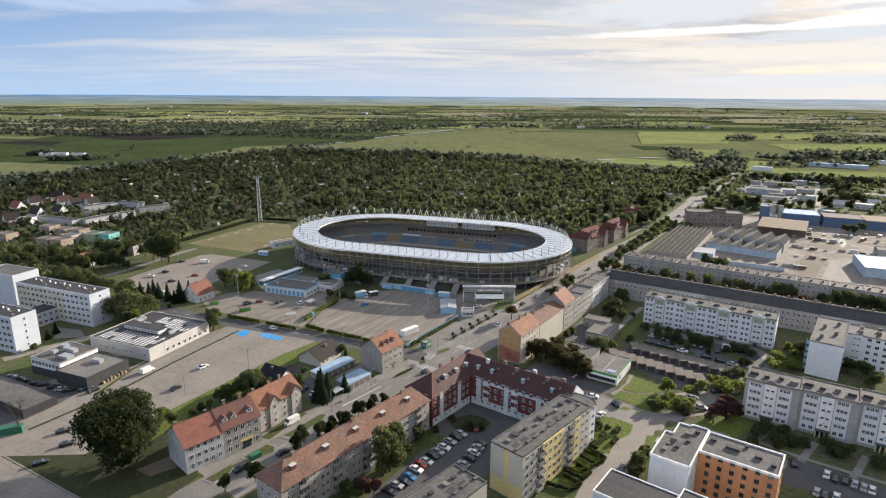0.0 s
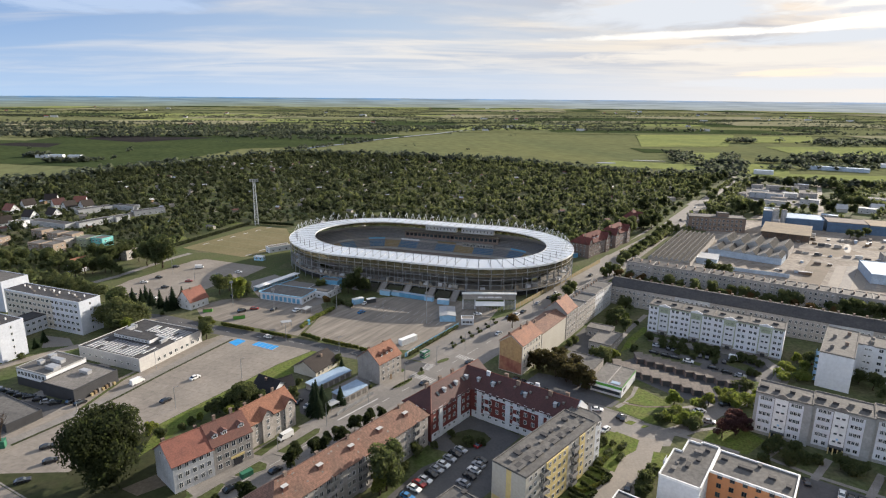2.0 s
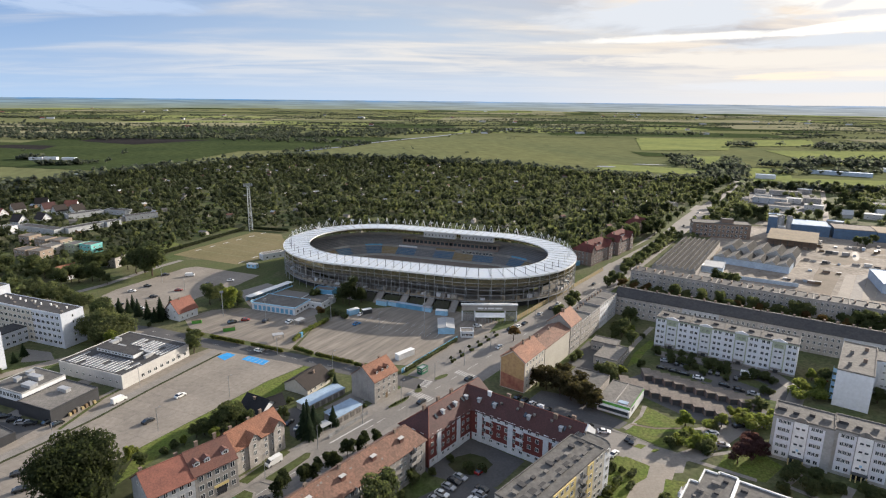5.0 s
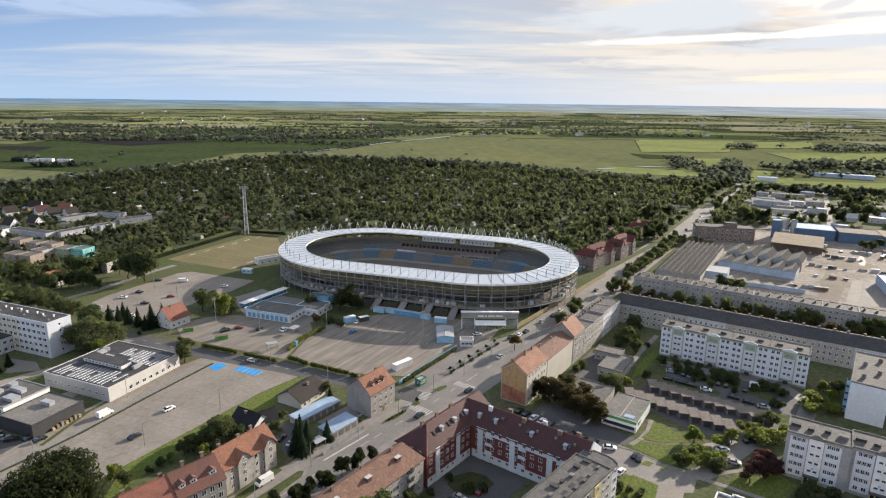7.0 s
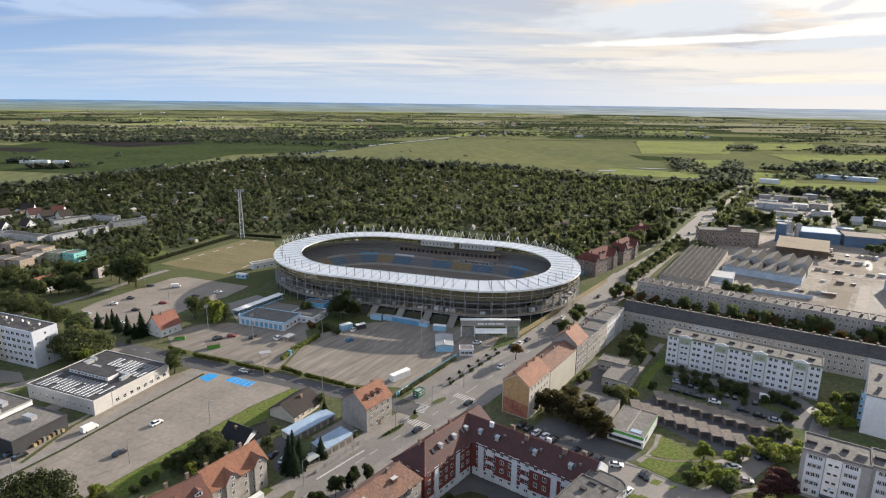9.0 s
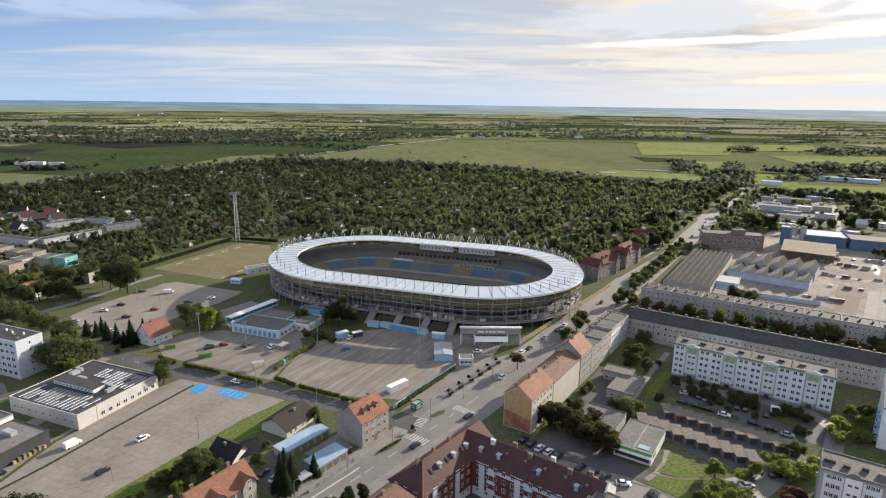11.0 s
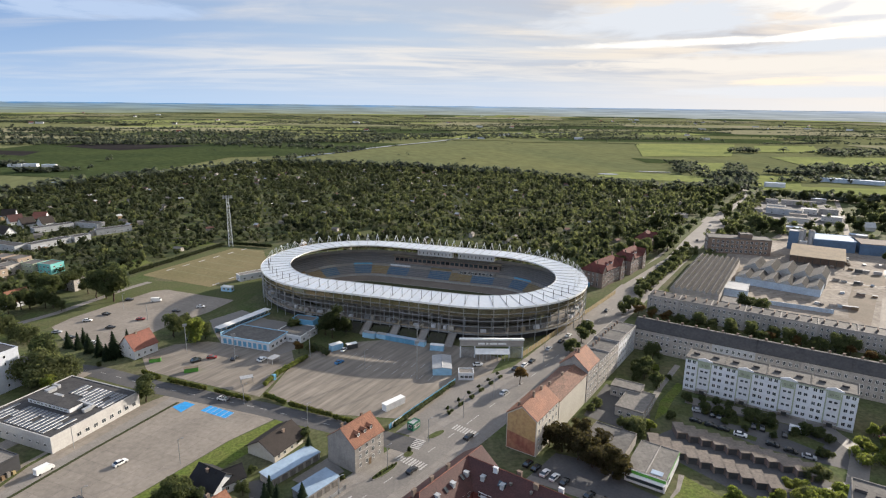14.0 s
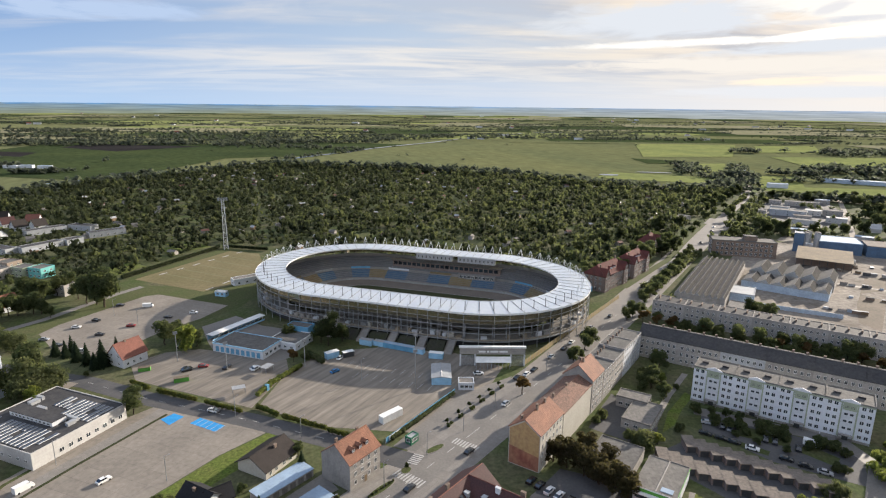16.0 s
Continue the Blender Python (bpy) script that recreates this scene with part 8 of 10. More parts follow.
PLANTS.append("mid 394.2 774.5 1.00; tall 414.7 790.1 1.00; mid 426.2 790.9 1.20; mid2 434.9 786.8 1.30; mid 446.3 787.6 1.00; tall 446.4 769.0 1.00; mid 465.4 789.0 1.20; mid2 478.5 794.7 1.30; mid 482.3 780.7 1.00; tall 491.4 772.1 1.00; mid 491.1 749.9 1.20; mid2 498.4 750.4 1.30; mid 515.7 760.3 1.00; tall 526.8 761.0 1.00; mid 535.1 752.8 1.20; mid2 546.2 753.6 1.30; tall 289.3 572.1 1.15; olive 309.7 583.6 1.70; mid 272.8 576.4 0.90; mid 258.3 568.0 0.90; mid2 247.9 562.5 0.90; tall 336.2 579.7 0.90; mid 341.3 574.8 0.80; mid 365.7 581.2 1.10; mid2 364.1 594.5 0.90; tall 396.5 612.3 1.00; tall 380.0 576.8 1.10; mid 427.6 626.7 1.20; mid 442.8 627.6 1.20; tall 402.2 577.9 0.90; tall 447.9 669.9 1.20; tall 460.9 670.7 1.20; tall 455.0 675.0 1.10; mid 523.2 796.8 1; mid 338.7 475.8 .8; tall 351.1 771.4 1.1; tall 370.0 796.6 1.2; tall 390.2 823.5 1.1; mid 333.4 747.8 1.2; mid 313.3 725.4 1.1; mid 294.3 700 1; tall 198.6 585.8 1.2; tall 226 605 1.1")
CARS = []
# car parks
CARS.append("dark -102.0 205.2 62; white -98.6 223.6 60; dark -126.3 175.1 30; dark -120.5 167.6 30; dark -122.3 157.7 30; silver -170.9 213.5 20; dark -166.2 211.7 20; dark -162.1 209.9 20; dark -157.8 208.1 20; dark -153.7 207.2 20; dark -148.9 205.4 20; dark -136.0 203.8 60; red -153.5 349.7 10; van -119.6 219.4 63; dark -50.1 163.7 52; dark -60.6 154.9 50; van -51.6 181.7 232; dark -14.7 145.0 -30; silver -13.0 148.0 -30; dark -10.9 149.6 -30; blue -9.4 151.9 -35; white -7.6 155.5 -35; red -6.3 157.8 -35; white -4.6 159.5 -35")
CARS.append("dark -2.9 162.4 -35; silver -1.2 164.6 -35; white 0.8 167.1 -35; silver 2.8 170.3 -35; dark 4.5 172.9 -35; silver 6.4 174.9 -35; red 12.6 178.1 50; dark 12.5 169.4 140; silver 11.6 167.2 140; white 10.1 164.4 140; dark 8.5 161.4 140; silver 6.6 158.2 140; dark 5.2 155.1 140; white 53.6 187.7 -40; dark 63.7 196.5 55; white 115.4 154.3 52; dark 116.7 152.4 52; dark 119.0 151.4 52; silver 120.7 149.8 52; silver 122.3 148.3 52; white 123.9 147.1 52; silver 107.4 146.2 52; dark 109.0 144.9 52; white 111.6 144.0 52")
CARS.append("dark 108.5 159.8 70; dark -132.3 203.0 60; silver -145.0 203.7 20; dark -141.5 202.9 20; white 56.6 200.9 -10; dark 64.5 194.9 60; white 56.4 187.8 45; dark 48.9 206.2 40; dark 52 204 40; silver 61.5 163.0 54;  dark 54.6 156.6 60; dark 105.1 205.2 10; silver 94.0 193.2 -20; white 93.8 200.3 10")
# shop court
CARS.append("white -48.5 202.2 70; dark -52.7 204.9 70; dark -46.4 198.6 70; dark 29.8 224.2 50; dark 32.0 222.0 50; white 34.4 219.4 50; white 36.9 217.2 50; dark 39.5 215.0 50; dark 45.5 208.8 40")
# estate yard and street
CARS.append("silver 98.8 258.5 -20; dark 103.0 255.7 60; silver 105.1 254.8 60; dark 94.8 251.3 -30; dark 98.9 248.3 -30; dark 102.2 245.8 -30; white 106.5 242.1 -30; dark 114.0 247.6 60; dark 116.4 246.2 60; van 120.5 250.4 -35; van 127.9 244.3 -35; dark 114.4 236.0 -30; dark 118.4 232.2 -30; silver 122.5 228.8 -30; dark 122.1 242.1 60; red 156.6 240.7 0; dark -105.3 300.4 40; red -99.3 303.0 10; dark -88.9 301.9 75; white -76.2 300.8 70")
CARS.append("dark 34.6 293.7 55; white 39.1 297.2 55; dark 43.0 301.5 55; silver 53.0 315.2 55; dark 60.5 324.2 55; white 65.9 331.9 55; dark 74.3 343.8 55; silver 80.1 351.6 55; dark 130.0 421.8 55; white 136.7 430.6 55; dark 146.4 444.5 55; silver 158.0 462.7 55; white 27.4 271.8 54; dark 95.0 368.7 56; white 166.1 472 56; silver 177.3 477.8 56; white 192.4 504.5 56; dark 221.9 547.2 56; white 263 613 56; dark 252 594 56; white 18.7 297.4 10; dark -6.9 220.5 54; dark 11.7 239.7 54")
# north lot, stadium lot and yard
CARS.append("dark -174.9 380.5 5; van -158.8 378.9 15; dark -175.0 356.7 -10; white -179.5 347.1 10; dark -162.6 337.7 5; white -129.9 369.5 5; dark -140.4 362.3 0; dark -174.7 324.4 5; white -160.0 318.2 5; silver -185.2 331.0 10; dark -80.7 265.2 -20; white -81.1 265.2 -20; white -42.1 312.5 75; blue -42.1 298.8 50; white -76.8 301.6 60; dark -89.0 302.5 80; dark -104.9 299.0 40; dark -90.2 414.7 20; dark -116.9 323.3 20; dark -82.1 557.2 0")

for row in PLANTS:
    for item in row.split(";"):
        k, x, y, s = item.split()
        tree(k, float(x), float(y), float(s))
for i in range(6):
    x, y = 5.4 + 4.26 * i, 255.7 + 5.82 * i
    tree("bush", x, y, 0.62)
    tree("bush", x + 1.0, y + 1.5, 0.5)
    tree("small", x - 0.6, y + 2.0, 0.5)


def bare_tree(x, y):
    t = thing("bare_tree", x, y, 20, "leafless grey tree beside the shop car park", "tree")
    mb = MB()
    rng = random.Random(3)

    def grow(a, d, ln, r, n):
        b = a + d * ln
        mb.bar(a, b, r, 0, 5)
        if n:
            for _ in range(3):
                e = (d + Vector((rng.uniform(-0.8, 0.8), rng.uniform(-0.8, 0.8), rng.uniform(-0.1, 0.6)))).normalized()
                grow(a + d * ln * rng.uniform(0.6, 1.0), e, ln * rng.uniform(0.55, 0.75), r * 0.55, n - 1)

    grow(Vector((0, 0, -0.1)), Vector((0, 0, 1)), 5.2, 0.26, 6)
    part("trunk", mb, M["bark"], t, "bare grey trunk with forking limbs")


bare_tree(-140.8, 175.0)


def hedge(pts, w, h, leaf="hedge", label="clipped green hedge along the car park"):
    rng = np.random.default_rng(int(abs(pts[0][0] * 10)))
    lobes = []
    for (x0, y0), (x1, y1) in zip(pts, pts[1:]):
        n = max(1, int(math.hypot(x1 - x0, y1 - y0) / (w * 0.55)))
        for i in range(n):
            s = i / n
            lobes.append(((x0 + (x1 - x0) * s + rng.uniform(-0.2, 0.2), y0 + (y1 - y0) * s + rng.uniform(-0.2, 0.2), h * 0.5), w * rng.uniform(0.5, 0.65)))
            lobes.append(((x0 + (x1 - x0) * s, y0 + (y1 - y0) * s, h * 0.72), w * rng.uniform(0.4, 0.55)))
    co, tri = crown_arrays(rng, lobes, len(lobes) * 22, 0.3, 0.95)
    tagged(part("hedge", raw_mesh("hedge", co, tri, [M[leaf]]), None, None), label, "hedge")


hedge([(50.6, 169.6), (55, 174.6)], 1.6, 1.3, "hedge", "clipped box hedge before the yellow block")
hedge([(46.2, 168.9), (50.6, 167.2)], 1.6, 1.2, "hedge", "clipped box hedge before the yellow block")
hedge([(44.2, 166.8), (49.4, 163.2), (47.5, 158.8), (40.6, 154.7), (37.4, 157.9)], 0.9, 1.0, "hedge", "narrow clipped hedge round a front garden")
hedge([(-65.5, 267.5), (-56, 261.5)], 1.8, 2.0)
hedge([(-54, 260.5), (-37, 252.5)], 1.8, 2.0)
hedge([(-36, 251.5), (-17, 243)], 1.8, 1.8)
hedge([(-122, 287), (-112, 281.5)], 1.8, 2.0)
hedge([(-108, 280), (-90, 272.5)], 1.8, 1.8)
hedge([(-86, 271), (-70, 264)], 1.6, 1.8)
hedge([(-68, 277), (-66, 286), (-57, 304)], 2.2, 2.2, "leaf_light", "yellowing hedge between two car parks")
hedge([(-57, 316), (-48, 306)], 3.0, 2.6, "leaf", "unclipped dark hedge beside containers")
hedge([(-14, 247), (8, 280)], 2.0, 1.6, "leaf", "green hedge behind a banner fence")
hedge([(-199.5, 431), (-167.5, 515)], 2.4, 3.0, "leaf_dark", "tall dark hedge beside the training pitch")
hedge([(-165, 517), (-128, 508)], 2.4, 3.0, "leaf_dark", "tall dark hedge behind the training pitch")
for g in (((30.6, 149.5), (36.6, 146.4), (40.4, 149.0), (36.5, 153.5)), ((37.2, 155.6), (41.4, 151.8), (44.6, 154.4), (41.2, 159.0)), ((43.5, 162.6), (47.4, 158.4), (51.0, 161.6), (47.0, 167.0))):
    hedge(list(g), 1.0, 1.2, "leaf_dark", "low clipped hedge round a front garden")
    c = (sum(p[0] for p in g) / 4, sum(p[1] for p in g) / 4)
    patch("lawn", [(p[0] * 0.94 + c[0] * 0.06, p[1] * 0.94 + c[1] * 0.06) for p in g], 0.068, M["lush"], "small green front lawn", "lawn")
for p, q, w in (((48.4, 168.4), (50.6, 170.8), 2.2), ((52.6, 173.0), (55.0, 175.6), 2.2), ((52.0, 178.0), (53.6, 180.4), 2.0), ((58.0, 176.5), (60.6, 179.0), 2.0), ((55.6, 170.4), (58, 173), 2.0)):
    hedge([p, q], w, 1.5, "leaf", "square clipped hedge on a lawn")
patch("lawn", [(46, 164), (50, 167), (63, 176), (66, 182), (60, 187), (54, 184), (48, 172)], 0.063, M["lush"], "lawn with clipped hedges beside the road", "lawn")

# ---- cars ----
PAINT = {"dark": (0.018, 0.02, 0.024), "white": (0.66, 0.66, 0.65), "silver": (0.30, 0.31, 0.33), "red": (0.22, 0.02, 0.02), "blue": (0.04, 0.16, 0.34)}
SRC = {}


def make_car(key):
    m = mat("car_paint_" + key, PAINT["white" if key == "van" else key], 0.25, 0.0, var=0.1, scale=1, fine=5, fine_var=0.05, spec=0.7)
    words = {"dark": "parked black car", "white": "parked white car", "silver": "parked silver grey car", "red": "parked dark red car", "blue": "parked blue pickup car", "van": "parked white delivery van"}
    t = thing("van" if key == "van" else "car", 0, 0, 0, words[key] + (" with dark windows" if key != "van" else " with boxy body"), "van" if key == "van" else "car")
    if key == "van":
        prof = [(-2.7, 0.35), (2.7, 0.35), (2.75, 1.0), (2.2, 1.25), (1.5, 2.25), (-2.7, 2.35)]
        cab = [(2.28, 1.3), (1.6, 2.12), (0.7, 2.16), (0.7, 1.3)]
        hw, wx = 0.98, 1.75
    else:
        prof = [(-2.15, 0.3), (2.15, 0.3), (2.2, 0.7), (1.95, 0.85), (1.0, 0.98), (-1.6, 1.02), (-2.15, 0.95)]
        cab = [(1.0, 0.97), (0.35, 1.45), (-1.1, 1.48), (-1.85, 1.0)]
        hw, wx = 0.88, 1.32

    def slab(mb, pr, w0, w1, zlo, zhi):
        def wid(z):
            return w0 + (w1 - w0) * max(0, min(1, (z - zlo) / (zhi - zlo)))
        lft = [(x, wid(z), z) for x, z in pr]
        rgt = [(x, -wid(z), z) for x, z in pr]
        mb.face(lft[::-1])
        mb.face(rgt)
        for i in range(len(pr)):
            j = (i + 1) % len(pr)
            mb.face([lft[i], lft[j], rgt[j], rgt[i]])

    mb = MB()
    slab(mb, prof, hw, hw * 0.94, 0.8, 2.3 if key == "van" else 1.1)
    part("body", mb, m, t)
    mb = MB()
    slab(mb, cab, hw * 0.955 if key == "van" else hw * 0.93, hw * 0.95 if key == "van" else hw * 0.72, 0.95, 1.5 if key != "van" else 2.2)
    part("glasshouse", mb, M["glass"], t, "dark car windows")
    if key != "van":
        mb = MB()
        mb.box(-1.1, 0.33, -hw * 0.71, hw * 0.71, 1.47, 1.51)
        part("roof", mb, m, t)
    for sx in (-wx, wx):
        for sy in (-1, 1):
            w = MB()
            w.bar((sx, sy * (hw - 0.2), 0.32), (sx, sy * (hw + 0.01), 0.32), 0.33, 0, 10)
            part("wheel", w, M["tyre"], t)
    return t


for row in CARS:
    for item in row.split(";"):
        k, x, y, hd = item.split()
        m = pose(float(x), float(y), 0.05, 0, 0, float(hd))
        if k not in SRC:
            SRC[k] = make_car(k)
            SRC[k].matrix_basis = m
        else:
            copy_thing(SRC[k], m)

# ---- round the stadium ----
def lamp_post(x, y, h=9.0, floods=False):
    t = thing("flood_mast" if floods else "street_lamp", x, y, 30, "tall grey floodlight pole with a lamp head" if floods else "slim grey street lamp post", "lamp post")
    mb = MB()
    mb.bar((0, 0, 0), (0, 0, h), 0.11 if not floods else 0.16, 0, 6)
    part("pole", mb, M["steel"], t)
    mb = MB()
    if floods:
        mb.box(-0.9, 0.9, -0.15, 0.15, h - 0.2, h + 1.0)
    else:
        mb.bar((0, 0, h), (1.2, 0, h + 0.25), 0.05)
        mb.box(0.9, 1.6, -0.12, 0.12, h + 0.18, h + 0.3)
    part("lamp_head", mb, M["steel"], t)


for x, y, h in ((-8, 301, 16), (-7.5, 284, 16), (-55.8, 303.6, 12), (-112.6, 308.6, 13), (-88, 300, 12), (-30, 292, 9), (-150, 350, 9), (-170, 365, 9), (-72, 262, 8), (-45, 248, 8)):
    lamp_post(x, y, h, h > 10)
for i in range(9):
    lamp_post(-52 + 12.5 * i, 174 + 15.8 * i, 8.5)
for x, y in ((-118, 232), (-96, 200), (-80, 224), (-125, 190), (-105, 175)):
    lamp_post(x, y, 8.5)


def radio_mast(x, y):
    t = thing("lattice_mast", x, y, 25, "tall grey steel lattice floodlight mast", "mast")
    mb, h, w = MB(), 38.0, 1.5
    legs = [(-w, -w), (w, -w), (w, w), (-w, w)]

    def at(i, z):
        k = 1 - 0.45 * z / h
        return (legs[i % 4][0] * k, legs[i % 4][1] * k, z)

    for i in range(4):
        mb.bar(at(i, 0), at(i, h), 0.2)
        for s in range(12):
            z0, z1 = h * s / 12, h * (s + 1) / 12
            mb.bar(at(i, z0), at(i + 1, z1), 0.1)
            mb.bar(at(i, z1), at(i + 1, z1), 0.1)
    part("lattice", mb, M["white_paint"], t)
    mb = MB()
    mb.box(-3.4, 3.4, -0.3, 0.3, h, h + 0.5)
    mb.box(-3.4, 3.4, -0.3, 0.3, h + 1.5, h + 2.0)
    for x0 in (-3, -1, 1, 3):
        mb.box(x0 - 0.6, x0 + 0.6, -0.5, 0.2, h - 0.1, h + 2.2)
    part("lamp_frame", mb, M["steel"], t)


radio_mast(-162, 513)


def container(x, y, hd, L, D, h, key, label, name="container", lid="white_paint"):
    t = thing(name, x, y, hd, label, name.replace("_", " "))
    mb = MB()
    mb.box(0, L, 0, D, 0, h)
    part("body", mb, M[key], t)
    mb = MB()
    n = max(2, int(L / 0.6))
    for i in range(n):
        mb.box(L * (i + 0.3) / n, L * (i + 0.7) / n, -0.05, 0.0, 0.15, h - 0.15)
    part("ribs", mb, M[key], t)["kind"] = "stuff"
    mb = MB()
    mb.box(-0.06, L + 0.06, -0.08, D + 0.06, h, h + 0.1)
    part("roof", mb, M[lid], t)
    return t


container(-35.6, 328.6, -21, 6.2, 2.6, 2.7, "blue_box", "pale blue steel container beside the stadium", lid="metal_roof")
for i, key in enumerate(("blue_box", "azure", "azure", "azure", "blue_box")):
    container(-28.9 + 4.75 * i, 327.6 - 2.11 * i, -24, 5.1, 2.5, 2.4, key, "%s steel container in a row by the stadium" % ("pale blue" if key == "blue_box" else "bright blue"), lid="blue_roof" if key == "azure" else "metal_roof")
container(-2.6, 313.5, -12, 6.4, 2.6, 2.6, "blue_box", "pale blue steel cabin beside the gate", "cabin")
container(-47.5, 311.0, 38, 6.0, 2.8, 2.8, "blue_box", "grey-blue container beside a hedge")
container(-40.5, 313.0, 30, 5.0, 2.4, 2.4, "dark_steel", "dark grey container with flat lid")
container(-17.9, 256.8, 46, 9.5, 2.5, 2.7, "white_paint", "long white trailer body parked on concrete", "trailer")
container(-124.5, 297.6, 18, 4.6, 2.2, 1.7, "green_paint", "green open rubbish container", "skip", "soil")
container(-105.2, 287.6, 24, 5.6, 2.2, 1.8, "green_paint", "green waste container on the yard", "skip", "soil")
container(-147.5, 171.5, 22, 8.5, 2.6, 2.4, "tarp_green", "green tarpaulin lorry body by the car park", "trailer", "tarp_green")
container(-58.6, 159.6, 48, 3.6, 1.7, 1.6, "tarp_green", "green tarpaulin covered trailer on the street", "trailer", "tarp_green")
pitched("market_hall", 7.0, 287.6, 91, 13.4, 8.0, 3.0, 3.5, "blue_box", "metal_roof", "pale blue sheet hall with ribbed low roof", "shed", over=0.2)
hall("kiosk", 9.8, 283.2, 0, 6.2, 5.0, 3.0, "white_wall", "pale_roof", "white ticket kiosk with flat roof", "kiosk", None, 3)
t = hall("kiosk", -7.4, 243.4, 54, 4.0, 2.6, 2.6, "tarp_green", "metal_roof", "green and white street kiosk", "kiosk", None, 2)


def canopy_roof(x, y, hd, L, D):
    t = thing("canopy", x, y, hd, "flat grey sheet canopy on four posts", "shelter")
    mb = MB()
    mb.box(0, L, 0, D, 2.6, 2.75)
    part("roof", mb, M["metal_roof"], t)
    for px_, py_ in ((0.2, 0.2), (L - 0.3, 0.2), (0.2, D - 0.3), (L - 0.3, D - 0.3)):
        mb = MB()
        mb.box(px_, px_ + 0.12, py_, py_ + 0.12, 0, 2.6)
        part("post", mb, M["steel"], t)


canopy_roof(-70.5, 296, 62, 5, 3.4)
canopy_roof(-78, 277.0, 25, 5, 3.2)
canopy_roof(-39.4, 198.0, 52, 4.2, 3.6)
container(-66, 281.5, 60, 1.3, 1.3, 2.3, "azure", "blue portable toilet booth beside a hedge", "booth", "azure")


def gate():
    t = thing("stadium_gate", 11, 305.5, 0, "grey stadium entrance gate with a white sign beam", "gate")
    mb = MB()
    mb.box(0, 28.5, 0, 0.8, 5.6, 8.6)
    part("sign_wall", mb, M["grey_wall"], t)
    mb = MB()
    mb.box(-0.3, 28.8, -0.3, 1.1, 8.6, 9.3)
    part("beam", mb, M["white_paint"], t)
    for x in (0, 6.4, 22.0, 27.9):
        mb = MB()
        mb.box(x, x + 0.6, 0.05, 0.75, 0, 5.6)
        part("pillar", mb, M["white_wall"], t)
    for i, (x, w) in enumerate(((8.2, 3.0), (11.8, 1.0), (13.3, 3.4), (17.2, 3.6))):
        mb = MB()
        mb.box(x, x + w, -0.06, 0.02, 6.5, 7.3)
        part("lettering_bar", mb, M["white_paint"], t)
    mb = MB()
    mb.face([(6.8, -3.2, 3.3), (22.2, -3.2, 3.3), (22.2, 0, 4.6), (6.8, 0, 4.6)])
    mb.face([(6.8, -3.2, 3.15), (6.8, 0, 4.45), (22.2, 0, 4.45), (22.2, -3.2, 3.15)])
    mb.face([(6.8, -3.2, 3.15), (22.2, -3.2, 3.15), (22.2, -3.2, 3.3), (6.8, -3.2, 3.3)])
    part("canopy", mb, M["white_paint"], t)
    for x in [7.2 + 1.6 * i for i in range(10)]:
        mb = MB()
        mb.box(x - 0.1, x + 0.1, -2.9, -2.7, 0, 3.2)
        part("post", mb, M["steel"], t)
    for x0, x1 in ((0.7, 6.3), (22.7, 27.8)):
        mb = MB()
        for i in range(12):
            x = x0 + (x1 - x0) * (i + 0.5) / 12
            mb.box(x - 0.12, x + 0.12, 0.3, 0.4, 0.1, 4.8)
        mb.box(x0, x1, 0.28, 0.42, 4.7, 4.9)
        part("gate_leaf", mb, M["steel"], t)["kind"] = "stuff"


gate()


def fence(pts, h, key, label, step=3.0):
    for (x0, y0), (x1, y1) in zip(pts, pts[1:]):
        ln = math.hypot(x1 - x0, y1 - y0)
        t = thing("fence", x0, y0, math.degrees(math.atan2(y1 - y0, x1 - x0)), label, "fence")
        n = max(1, int(ln / step))
        for i in range(n):
            mb = MB()
            mb.box(ln * i / n, ln * i / n + 0.15, -0.1, 0.1, 0, h + 0.15)
            part("post", mb, M["steel"], t)
            mb = MB()
            mb.box(ln * i / n + 0.18, ln * (i + 1) / n - 0.03, -0.04, 0.04, 0.15, h)
            part("panel", mb, M[key], t)


fence([(39, 306), (74, 353), (109, 400)], 2.6, "fence", "tall ochre panel fence along the street")
fence([(-16, 244.5), (8.3, 280.5)], 2.2, "azure", "fence with blue printed banners")
fence([(-37, 196), (-26, 212)], 1.4, "steel", "grey wire fence before a yard")


def banner(x, y, hd, w, h, key, label):
    t = thing("banner", x, y, hd, label, "banner")
    mb = MB()
    mb.box(0, w, -0.04, 0.04, 0.4, 0.4 + h)
    part("cloth", mb, M[key], t)


for i, key in enumerate(("white_paint", "azure", "dark_steel", "white_paint", "blue_box")):
    banner(-15 + 4.6 * i, 245.8 + 6.9 * i, 56.2, 6.0, 1.6, key, "printed advertising banner on a fence")


